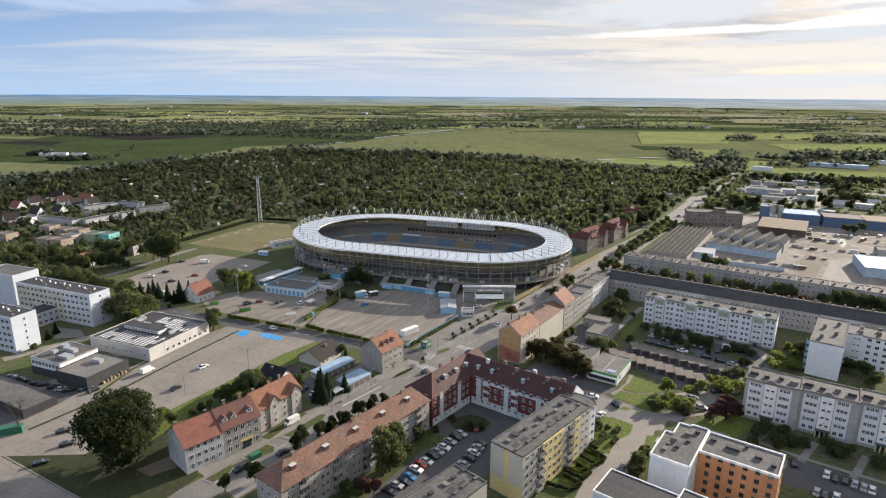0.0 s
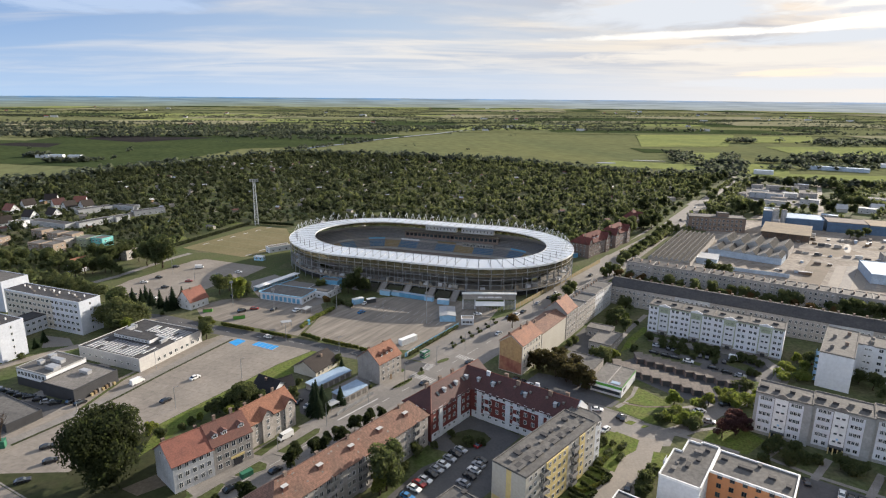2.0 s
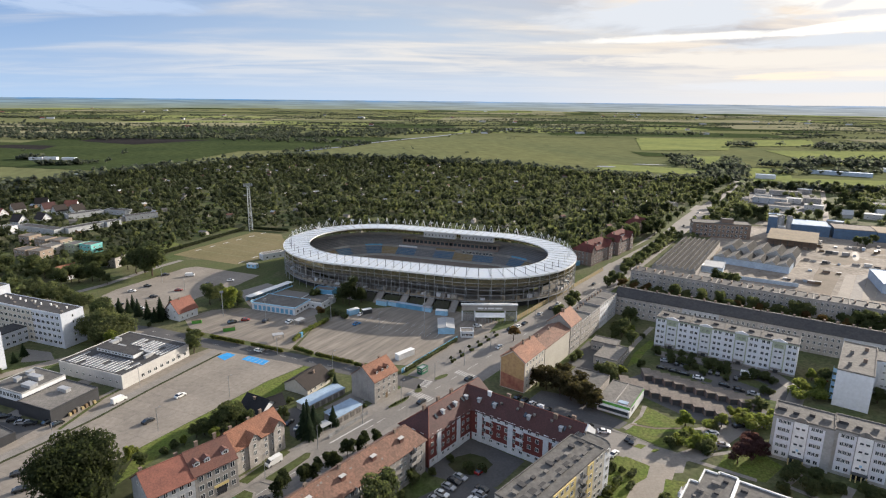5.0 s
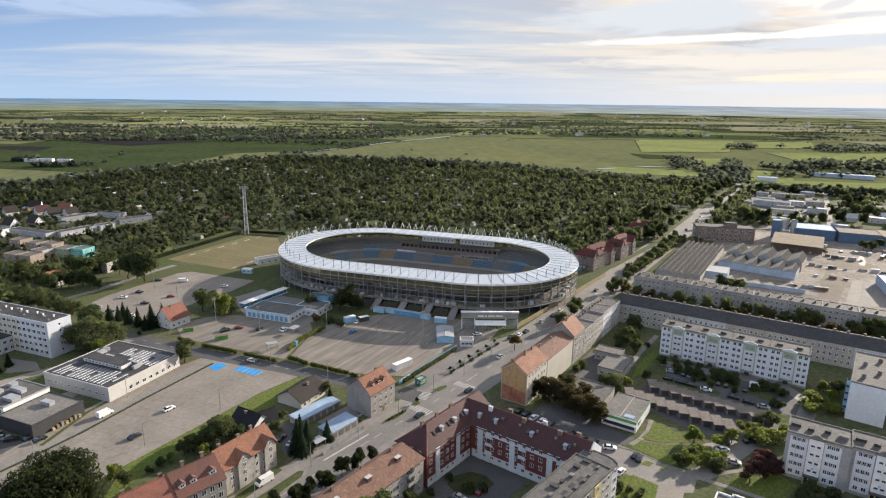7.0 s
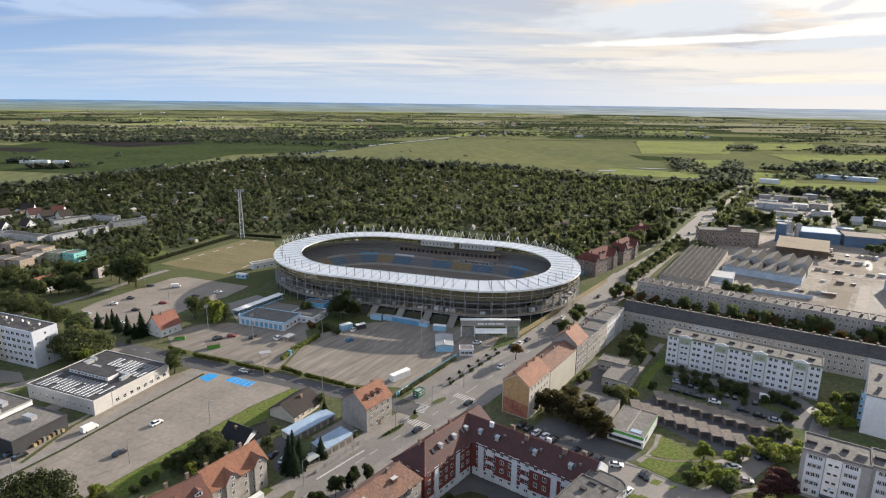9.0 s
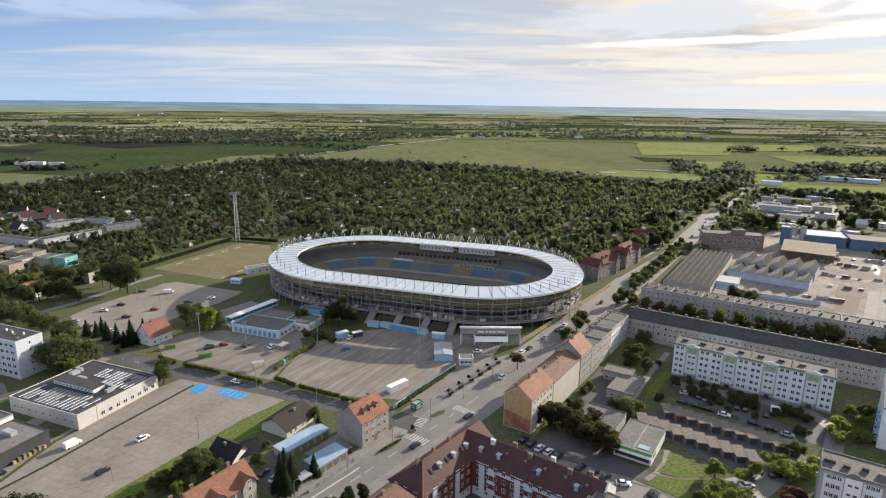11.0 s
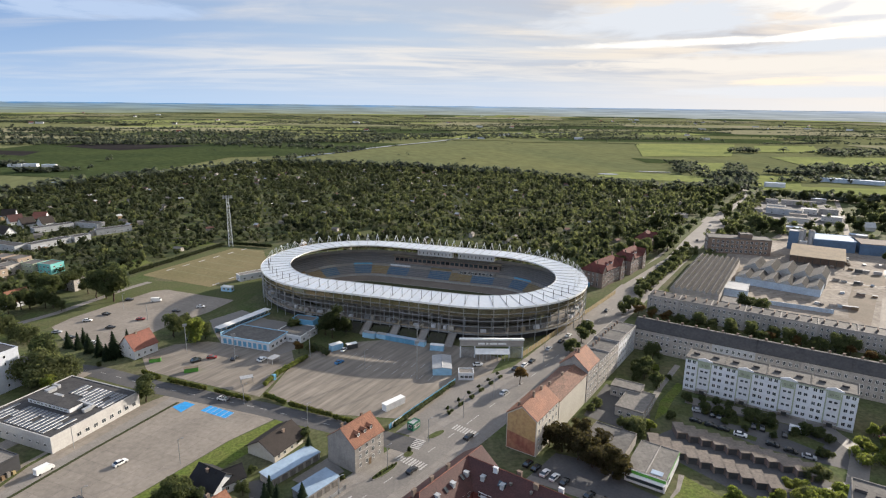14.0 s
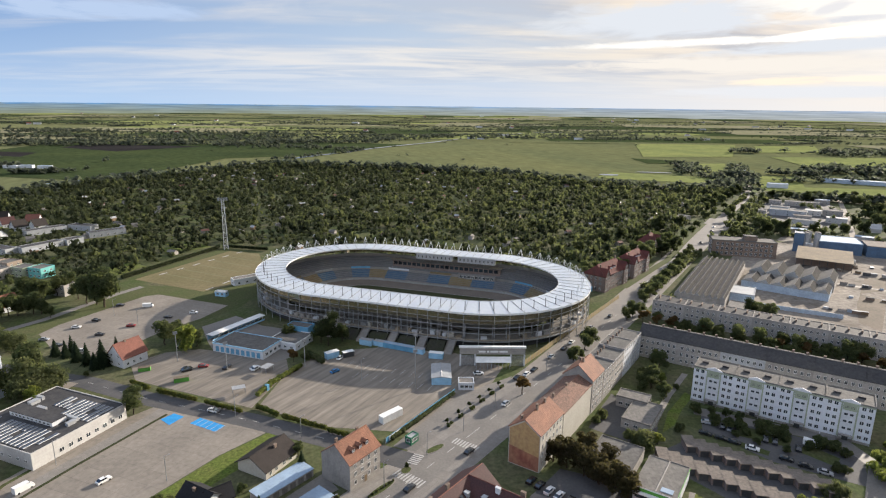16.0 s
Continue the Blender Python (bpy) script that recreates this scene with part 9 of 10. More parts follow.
def club_buildings():
    t = thing("club_building", -101.2, 319.9, -20, "low white and blue club building with flat roof", "building")
    mb = MB()
    mb.box(0, 27, 0, 15, -0.2, 3.7)
    part("wall", mb, M["white_wall"], t)
    flat_roof(t, 0, 27, 0, 15, 4.0, "tar_roof", "blue_box", 0.3)
    for x in spread(1, 26, 9):
        mb = MB()
        mb.box(x - 0.9, x + 0.9, -0.06, 0.02, 0.4, 2.9)
        part("door", mb, M["azure"], t)
    win_row(t, "E", 27, spread(1, 14, 4), [1.1], 1.8, 1.4)
    t = hall("club_building", -77.5, 325.5, -22, 15, 14, 3.6, "white_wall", "tar_roof", "small white flat-roofed building beside the club", "building", "white_paint", 4)
    t = hall("store", -72.0, 337.5, -18, 12, 6, 6.0, "azure", "tar_roof", "blue steel store behind low buildings", "building", "azure")
    t = thing("shed", -108.5, 333.0, 60, "long narrow open shed with white sheet roof", "shed")
    mb = MB()
    mb.box(0, 33, 0, 0.3, -0.1, 2.6)
    mb.box(0, 33, -3.4, -3.2, -0.1, 0.9)
    part("wall", mb, M["blue_box"], t)
    mb = MB()
    mb.box(-0.3, 33.3, -3.7, 0.6, 2.7, 2.9)
    part("roof", mb, M["white_paint"], t)
    for i in range(12):
        mb = MB()
        mb.box(1 + i * 2.8, 1.15 + i * 2.8, -3.3, -3.15, 0, 2.7)
        part("post", mb, M["white_paint"], t)
    hall("shelter", -129.3, 399.0, -15, 7, 3, 2.8, "blue_box", "white_paint", "white shelter cabin beside the pitch", "shelter", "white_paint", 2)
    hall("store", -124, 418, 40, 16, 6, 4.0, "white_wall", "pale_roof", "long white store beside the stadium", "building", "white_paint", 3)


club_buildings()
for i in range(6):
    bx, by = -180.4 + 6.25 * i, 444.8 + 11.7 * i
    patch("pitch_line", [(bx - 1.3, by - 2.6), (bx + 1.3, by + 2.6), (bx + 2.3, by + 2.1), (bx - 0.3, by - 3.1)], 0.075, M["white_line"], "worn white mark beside the pitch", "line")
    ex, ey = bx + 41 - 2.2 * i, by - 19 + 0.6 * i
    patch("pitch_line", [(bx + 1, by), (ex, ey), (ex - 0.3, ey - 0.7), (bx + 0.7, by - 0.7)], 0.075, M["field_gold"], "faded pale line across the pitch", "line")
for bx, by in ((-138.0, 413.1), (-132.5, 426.8), (-126.5, 439.5)):
    patch("pitch_line", [(bx - 1.3, by - 2.6), (bx + 1.3, by + 2.6), (bx + 2.3, by + 2.1), (bx - 0.3, by - 3.1)], 0.075, M["white_line"], "worn white mark beside the pitch", "line")


# ---- road markings ----
def dashes(line, off, ln, gap, w, z=0.09):
    for (x0, y0), (x1, y1) in zip(line, line[1:]):
        d = Vector((x1 - x0, y1 - y0))
        L = d.length
        d.normalize()
        n = Vector((-d.y, d.x))
        s = 0.0
        while s + ln < L:
            c = Vector((x0, y0)) + d * s + n * off
            e = c + d * ln
            patch("road_line", [tuple(c - n * w), tuple(e - n * w), tuple(e + n * w), tuple(c + n * w)], z, M["white_line"], "white dashed road marking", "road marking")
            s += ln + gap


dashes(STREET[1:8], 0.0, 4.0, 7.0, 0.12)
dashes(CROSS[2:7], 0.0, 3.0, 6.0, 0.1)


def zebra(x, y, hd, n, ln, pitch=1.1):
    a = radians(hd)
    d, q = Vector((math.cos(a), math.sin(a))), Vector((-math.sin(a), math.cos(a)))
    for i in range(n):
        c = Vector((x, y)) + q * (i * pitch)
        pts = [c, c + d * ln, c + d * ln + q * 0.55, c + q * 0.55]
        patch("zebra_stripe", [tuple(p) for p in pts], 0.092, M["white_line"], "white zebra crossing stripe", "road marking")


zebra(-4.5, 221.0, 52, 10, 4.0)
zebra(-8.4, 234.0, -24, 6, 3.6, 1.0)
zebra(13.5, 240.0, 54, 9, 3.6)
patch("road_line", [(-36.6, 193.2), (-36.1, 192.8), (-23.6, 208.3), (-24.1, 208.7)], 0.092, M["white_line"], "broad white lane line", "road marking")
for i in range(7):
    tree("bush", -18.6 + 1.1 * i, 216.6 + 1.3 * i, 0.3 + 0.05 * (i % 3))
tree("small", -8.2, 230.2, 0.55)
for i in range(9):
    for j in range(2):
        x, y = -38 + 3.9 * i + 4 * j, 305.0 - 1.4 * i - 11 * j
        patch("bay_line", [(x, y), (x + 2.2, y + 4.6), (x + 2.35, y + 4.5), (x + 0.15, y - 0.1)], 0.075, M["white_line"], "faded white parking bay line", "road marking")


def island(pts, label="kerbed planted traffic island"):
    ob = patch("traffic_island", pts, 0.16, M["pavement"], label, "kerb", thick=0.16)
    c = Vector((sum(p[0] for p in pts) / len(pts), sum(p[1] for p in pts) / len(pts)))
    ins = [tuple(c + (Vector(p) - c) * 0.86) for p in pts]
    patch("verge", ins, 0.19, M["grass"], "low planting on a traffic island", "verge")


def lens_shape(x, y, hd, L, w):
    a = radians(hd)
    out = []
    for i in range(12):
        b = 2 * math.pi * i / 12
        u, v = L / 2 * math.cos(b), w / 2 * math.sin(b)
        out.append((x + u * math.cos(a) - v * math.sin(a), y + u * math.sin(a) + v * math.cos(a)))
    return out


for x, y, hd, L, w in ((-15.3, 220.5, 50, 12.5, 2.8), (-8.4, 229.9, 60, 4.4, 3.2), (0.5, 241.7, 42, 9, 3.0)):
    island(lens_shape(x, y, hd, L, w))
for x, y, hd, L, w in ((78, 200, 20, 8, 3), (83, 176, 55, 8, 5)):
    patch("lawn", lens_shape(x, y, hd, L, w), 0.075, M["grass"], "small kerbside lawn", "lawn")

island([(-70.0, 150.1), (-64.1, 158.5), (-62.6, 158.0), (-63.4, 152.4), (-66.8, 148.7)], "kerbed grass island between lane and street")
island([(-62.6, 161.0), (-56.4, 169.3), (-53.1, 167.8), (-52.6, 164.6), (-59.3, 160.0)], "kerbed grass island between lane and street")
island([(-53.5, 172.7), (-42.5, 188.5), (-40.6, 188.5), (-40.6, 185.3), (-49.1, 171.1)], "kerbed grass island between lane and street")
patch("lawn", [(-59.8, 172.6), (-50.0, 189.5), (-48.0, 188.0), (-56.6, 171.6)], 0.075, M["grass"], "narrow front lawn before a tenement", "lawn")
strip("side_path", [(-99.6, 266.5), (-114.6, 231), (-124.2, 207.8), (-132.2, 192.3), (-142, 175.5)], 4.6, 0.066, M["pavement"], "grey paved lane between shops and car park", "road")
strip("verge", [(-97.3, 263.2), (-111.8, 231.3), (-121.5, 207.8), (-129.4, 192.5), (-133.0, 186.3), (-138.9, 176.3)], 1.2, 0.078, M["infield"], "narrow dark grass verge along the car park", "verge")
strip("verge", [(-130, 200), (-127, 222), (-114, 254)], 1.4, 0.075, M["grass"], "narrow grass strip beside the hall", "verge")
patch("lawn", [(-64, 312), (-40, 316), (-34, 330), (-60, 345), (-72, 336)], 0.06, M["grass"], "shaded lawn before the stadium", "lawn")
tree("tall", -50, 327, 1.15)
tree("mid2", -54, 331, 1.1)
tree("mid2", -70, 335, 0.9)
tree("autumn", -62, 309, 0.7)
tree("bush", -57, 311, 1.6)
tree("mid", -44, 332, 0.9)
for k, x, y, s in (("mid2", 74.8, 331.5, 1.0), ("mid2", 70.5, 324, 0.9), ("mid", 61.5, 309.5, 0.75), ("bush", 66, 316, 1.6), ("mid2", 90, 290, 0.9), ("bush", 87, 296, 1.6), ("bush_light", 94, 292, 1.4), ("bush", 62, 262, 1.5), ("bush", 58, 258, 1.4), ("bush", 84, 284, 1.5)):
    tree(k, x, y, s)

# ---- factory quarter ----
def sawtooth(x, y, hd, n, pitch, D, low, high, label, front="blue_box", slope="tar_roof"):
    """A shed whose roof is a row of saw teeth, their ends to the front."""
    t = thing("factory_hall", x, y, hd, label, "factory")
    mb = MB()
    L = n * pitch
    mb.box(0, L, 0, D, -0.2, low)
    part("wall", mb, M[front], t)
    for i in range(n):
        x0, x1 = i * pitch, (i + 1) * pitch
        pk = x0 + pitch * 0.68
        mb = MB()
        mb.face([(x0, -0.3, low), (pk, -0.3, high), (pk, D, high), (x0, D, low)][::-1], 0)
        mb.face([(pk, -0.3, high), (x1, -0.3, low), (x1, D, low), (pk, D, high)][::-1], 1)
        mb.face([(x0, -0.3, low - 0.05), (x1, -0.3, low - 0.05), (pk, -0.3, high)], 2)
        mb.face([(x1, D, low - 0.05), (x0, D, low - 0.05), (pk, D, high)], 2)
        part("roof_tooth", mb, [M[slope], M["old_felt"], M["panel_grey"]], t)
        mb = MB()
        mb.bar((pk, -0.3, high), (pk, D, high), 0.14)
        part("roof_ridge", mb, M["pale_roof"], t)
    return t


sawtooth(141, 398, -33, 8, 3.4, 98, 5.0, 6.7, "long old factory shed with dark saw-tooth roof", "dirty_wall", "tar_roof")
sawtooth(194.5, 425.5, -38, 6, 7.9, 19, 4.6, 7.2, "factory shed with zigzag saw-tooth roof and pale blue wall", "ice_blue")
sawtooth(208.5, 443.5, -38, 5, 9.6, 25, 6.0, 9.8, "second saw-tooth factory shed behind the first", "dirty_wall")
hall("workshop", 158.5, 371, -33, 9, 18, 4.0, "pale_roof", "pale_roof", "low pale workshop with flat roof", "factory", "pale_roof")
hall("workshop", 175.5, 401, -30, 13, 18, 4.0, "ice_blue", "metal_roof", "small pale blue workshop with grey sheet roof", "factory", "metal_roof")
for i in range(12):
    t = thing("fence", 172.0 + 4.12 * i, 394.0 - 2.2 * i, -28.1, "low pale blue yard wall panel", "wall")
    mb = MB()
    mb.box(0, 4.66, -0.12, 0.12, 0, 2.4)
    part("panel", mb, M["ice_blue"], t)
patch("slab", [(170, 384), (212, 361), (206, 350), (164, 373)], 0.07, M["estate_concrete"], "pale concrete apron behind the terraces", "yard")
for i in range(3):
    strip("rail", [(167.5 + 1.6 * i, 380 - 3.0 * i), (211 - 1.0 * i, 357 - 2.4 * i)], 0.7, 0.085, M["asphalt_dark"], "dark gully in the concrete apron", "track")
t = hall("brick_factory", 213, 508, -15, 45, 15, 12.0, "brick", "tar_roof", "three-storey brown brick factory building", "factory", "tar_roof")
win_row(t, "S", 0, spread(2, 43, 12), [1.2, 4.8, 8.2], 1.8, 2.2)
win_row(t, "W", 0, spread(1, 14, 4), [1.2, 4.8, 8.2], 1.6, 2.2)
def open_store():
    """A wide tan roof on posts over a dark open store."""
    t = thing("warehouse", 259.5, 476.5, -33, "open factory store under a wide tan roof", "factory")
    mb = MB()
    mb.face([(-0.5, -0.5, 6.6), (34.5, -0.5, 6.6), (34.5, 35, 8.4), (-0.5, 35, 8.4)])
    mb.face([(-0.5, -0.5, 6.3), (-0.5, 35, 8.1), (34.5, 35, 8.1), (34.5, -0.5, 6.3)])
    for a, b in (((-0.5, -0.5), (34.5, -0.5)), ((34.5, -0.5), (34.5, 35)), ((-0.5, 35), (-0.5, -0.5))):
        za, zb = (6.6 if a[1] < 0 else 8.4), (6.6 if b[1] < 0 else 8.4)
        mb.face([(*a, za - 0.3), (*b, zb - 0.3), (*b, zb), (*a, za)])
    part("roof", mb, M["tan_roof"], t)
    for i in range(8):
        mb = MB()
        mb.box(4.8 * i, 4.8 * i + 0.35, 0, 0.35, -0.1, 6.4)
        part("post", mb, M["dark_steel"], t)
    mb = MB()
    mb.box(0, 34, 8, 34, -0.1, 6.2)
    part("wall", mb, M["brick"], t)


open_store()
hall("roof_house", 236, 505.5, -15, 9, 7, 15.2, "brick", "tar_roof", "small stair house on the brick factory roof", "factory", "tar_roof")
t = hall("silo_house", 284, 522, -33, 7, 8, 15, "blue_clad", "metal_roof", "tall blue and grey silo tower", "factory", "metal_roof")
for sx, sy in ((293.5, 522), (298.5, 527), (303, 522.5)):
    t = thing("silo", sx, sy, 0, "round grey sheet metal silo", "silo")
    mb = MB()
    mb.bar((0, 0, -0.1), (0, 0, 15.0), 2.3, 0, 14)
    part("body", mb, M["metal_roof"], t)
    mb = MB()
    mb.bar((0, 0, 15.0), (0, 0, 15.5), 2.0, 0, 14)
    part("cap", mb, M["pale_roof"], t)
hall("silo_house", 288, 512.5, -33, 5, 6, 8, "metal_roof", "metal_roof", "tall grey sheet silo tower", "factory", "metal_roof")
for x, y, L, D, h, w, r in ((303, 519, 29, 26, 9, "blue_clad", "blue_roof"), (331, 504.5, 30, 24, 8.6, "blue_clad", "garage_roof"), (359, 492, 60, 30, 8, "blue_clad", "tan_roof"),
                            (308, 405, 26, 12, 5, "dirty_wall", "pale_roof"), (265.5, 357, 46, 36, 6, "ice_blue", "blue_roof")):
    hall("warehouse", x, y, -24, L, D, h, w, r, "big industrial hall with sheet walls", "factory", r)


def far_sheds():
    rng = random.Random(21)
    spots = [(355.2, 685.6, 34, 14, 6, "pale_render", "tar_roof"), (393, 685, 15, 12, 5, "dusty_white", "metal_roof"), (409, 680, 18, 12, 6, "grey_wall", "dark_tar"), (346.8, 637.6, 24, 9, 4.5, "dusty_white", "pale_roof"),
             (388.5, 643, 18, 10, 5, "dusty_white", "metal_roof"), (393.4, 756.3, 13, 9, 4.5, "dirty_wall", "tar_roof"), (406.4, 746, 25, 9, 5, "dirty_wall", "pale_roof"), (449.8, 760.2, 16, 9, 5, "grey_wall", "blue_roof"),
             (339.2, 691.9, 14, 9, 4, "dirty_wall", "pale_roof"), (319, 586, 15, 10, 5, "dirty_wall", "blue_roof"), (417.5, 591.9, 16, 10, 5, "dusty_white", "metal_roof"), (430, 745, 14, 8, 4, "dirty_wall", "pale_roof"),
             (330, 604, 16, 9, 4, "dirty_wall", "tar_roof"), (372, 715, 18, 9, 4.5, "pale_render", "tar_roof"), (366, 660, 16, 9, 4, "grey_wall", "garage_roof"), (520, 640, 30, 14, 6, "dusty_white", "metal_roof"), (360, 560, 14, 9, 4, "dirty_wall", "blue_roof"), (468, 652, 34, 12, 5, "dusty_white", "pale_roof")]
    for i, (x, y, L, D, h, wk, rk) in enumerate(spots):
        hall("workshop", x, y, -33 + rng.uniform(-4, 4), L, D, h, wk, rk, "low workshop shed with sheet roof", "shed", None, 3)
    hall("workshop", 238, 639, 28, 20, 10, 4.5, "dirty_wall", "tar_roof", "low grey workshop at the edge of the wood", "shed", None, 3)
    for x, y, L in ((397.3, 596.3, 11), (437, 600, 11), (470, 605, 12), (505, 600, 12)):
        pitched("workshop", x, y, -20, L, 9, 3.6, 7.4, "dusty_white", "metal_roof", "white house with pitched grey roof", "house")
    patch("yard", [(332, 640), (336, 690), (392, 764), (470, 764), (432, 672), (400, 622), (350, 612)], 0.047, M["asphalt_dark"], "grey asphalt yard between workshops", "yard")
    patch("yard", [(239.5, 579.9), (263.7, 617.6), (295.7, 660.8), (297, 646), (262, 588)], 0.09, M["asphalt"], "grey parking strip beside the street", "yard")
    strip("side_road", [(500, 790), (488, 769), (430, 672), (368, 572)], 5, 0.05, M["estate_concrete"], "pale concrete lane between workshops", "road")
    patch("yard", [(455, 659), (492, 680), (509, 709), (481, 700)], 0.05, M["rubble"], "pale gravel yard between workshops", "yard")
    patch("yard", [(292, 560), (330, 600), (352, 590), (310, 545)], 0.05, M["rubble"], "pale concrete yard behind the factory", "yard")
    hall("greenhouse", 592, 970, -33, 84, 14, 5.5, "ice_blue", "blue_roof", "very long blue-roofed farm hall", "barn", "blue_roof")
    for x, y in ((735, 1000), (470, 900), (500, 1075)):
        hall("barn", x, y, -24, 26, 12, 6, "white_wall", "blue_roof", "far pale barn on the meadow", "barn")


far_sheds()


def yard_clutter():
    rng = random.Random(8)
    keys = ("dusty_white", "dark_steel", "dirty_wall", "ice_blue", "brick", "wood", "grey_wall")
    n = 0
    for bx, by, hd, cnt, gap in ((222, 384, -33, 6, 3.2), (262, 432, -33, 5, 6), (284, 462, -33, 4, 8), (292, 452, -30, 3, 10), (300, 470, 57, 4, 6), (312, 470, -33, 4, 9), (330, 450, -33, 4, 9), (340, 425, 57, 4, 7), (290, 420, -33, 4, 7), (250, 405, -33, 3, 8), (345, 470, -33, 3, 11), (365, 440, -33, 4, 9)):
        a = radians(hd)
        for k in range(cnt):
            x, y = bx + gap * k * math.cos(a) + rng.uniform(-1, 1), by + gap * k * math.sin(a) + rng.uniform(-1, 1)
            key = keys[n % 7]
            n += 1
            container(x, y, hd + rng.choice((0, 90, 3)), rng.uniform(2.0, 5.2), rng.uniform(1.4, 2.3), rng.uniform(0.8, 2.4), key, "crate or container standing in the factory yard", "crate", rng.choice(("tar_roof", "dusty_white", "metal_roof", "garage_roof")))
    for i in range(4):
        a = (230.5 + 7.6 * i, 345.2 - 0.1 * i)
        patch("slab", [a, (a[0] + 7.2, a[1]), (a[0] + 46.2, a[1] + 50.5), (a[0] + 39, a[1] + 50.5)], 0.07, M["pavement"] if i % 2 else M["estate_concrete"], "pale cast concrete slab of a demolished hall", "yard")
    patch("soil", [(261.6, 411.8), (290.5, 448.5), (309.7, 444.9), (311.2, 428.6)], 0.052, M["soil"], "bare brown soil in the yard", "soil")
    patch("soil", [(226, 362), (229, 349), (268, 398), (262, 412), (246, 392)], 0.056, M["soil"], "bare brown soil beside the slabs", "soil")
    for i in range(7):
        patch("soil", lens_shape(rng.uniform(300, 400), rng.uniform(405, 475), rng.uniform(-40, -10), rng.uniform(20, 44), rng.uniform(8, 16)), 0.06 + 0.004 * i, M["soil"], "bare brown soil in the yard", "soil")
    for i in range(6):
        patch("roadway", lens_shape(rng.uniform(230, 390), rng.uniform(380, 480), -33 + rng.choice((0, 90)), rng.uniform(30, 60), rng.uniform(2, 5)), 0.11 + 0.004 * i, M["asphalt"], "worn grey wheel track in the yard", "track")
    for x, y in ((174.5, 369), (181, 366.8), (177.5, 371.5), (335, 480), (352, 486)):
        tree("mid2", x, y, rng.uniform(0.9, 1.1))


yard_clutter()


def villa(x, y, hd, L, D):
    eave, ridge = 10.2, 15.5
    t = pitched("villa", x, y, hd, L, D, eave, ridge, "old_stucco", "tile_villa", "old dark stuccoed villa with steep red roof and gables", "house", hip0=3.5, hip1=3.5, chimneys=[(4, 5, 2.0), (L - 4, 7, 2.0)], dormers=[(L * 0.42, 1.8), (L * 0.58, 1.8)])
    win_row(t, "S", 0, spread(6.2, L - 6.2, max(2, int((L - 12) / 3))), [1.2, 4.3, 7.4], 1.2, 1.8)
    win_row(t, "W", 0, spread(1, D - 1, 4), [1.2, 4.3, 7.4], 1.2, 1.8)
    k = (ridge - eave) / (D / 2)
    for gx in (3.0, L - 3.0):
        mb = MB()
        mb.box(gx - 2.8, gx + 2.8, -0.9, 0.02, -0.1, eave)
        mb.face([(gx - 2.8, -0.9, eave), (gx + 2.8, -0.9, eave), (gx, -0.9, eave + 4.2)])
        bay = part("gable_bay", mb, M["old_stucco"], t, "projecting stuccoed gable bay")
        mb = MB()
        for s in (-1, 1):
            q = [(gx + s * 3.1, -1.2, eave - 0.4), (gx, -1.2, eave + 4.4), (gx, 4.2 / k + 0.2, eave + 4.4), (gx + s * 3.1, 0.4, eave - 0.4)]
            mb.face(q if s < 0 else q[::-1])
            mb.face([(px, py, pz - 0.15) for px, py, pz in (q[::-1] if s < 0 else q)])
        part("gable_roof", mb, M["tile_villa"], bay)
        for z in (1.2, 4.3, 7.4, 10.6):
            for wx in ((-1.3, 1.3) if z < 10 else (0,)):
                window(bay, gx + wx, -0.9, z, "S", 1.1, 1.7)


villa(102.5, 410.5, 47, 31, 14)
villa(130.0, 441, 50, 27, 14)
villa(165, 503, 50, 15, 12)
for x, y, s in ((119, 441, 1.3), (125, 446, 1.2), (150, 477, 1.4), (156, 486, 1.4), (148, 490, 1.3), (92, 424, 1.2), (98, 436, 1.3), (104, 442, 1.2), (176, 516, 1.3), (182, 522, 1.4), (160, 515, 1.3), (86, 428, 1.2), (136, 478, 1.3), (170, 528, 1.4)):
    tree("mid", x, y, s)
for i in range(9):
    hall("garage", 66 + 3.4 * i, 400 + 4.8 * i * 0.3, 30, 4, 3, 2.6, "azure" if i % 3 else "white_wall", "metal_roof", "small kiosk or van behind the fence", "kiosk")

# ---- houses on the western side ----
def west_houses():
    rng = random.Random(4)
    for x, y, hd, L in TERRACES:
        hall("terraced_house", x, y, hd, L, 9, 4.3, "pale_render", "dark_tar", "long low pale terrace with flat grey roof", "house", "metal_roof", int(L / 5))
    for x, y, hd, key in COTTAGES:
        t = pitched("house", x, y, hd, 11, 9, 3.4, 8.6, "white_wall", key, "white family house with steep tiled roof", "house", chimneys=[(5, 5.5, 0.9)])
        win_row(t, "W", 0, [3, 6], [0.9, 3.9], 1.0, 1.2)
        win_row(t, "S", 0, [2, 5.5, 9], [0.9], 1.1, 1.2)
        win_row(t, "E", 11, [3, 6], [0.9, 3.9], 1.0, 1.2)
    for x, y, key in CUBES:
        hall("cube_house", x, y, -18, 11, 10, 6.4, key, "tar_roof", "flat-roofed two-storey cube house" if key != "teal" else "bright turquoise flat-roofed cube house", "house", key, 3)


west_houses()


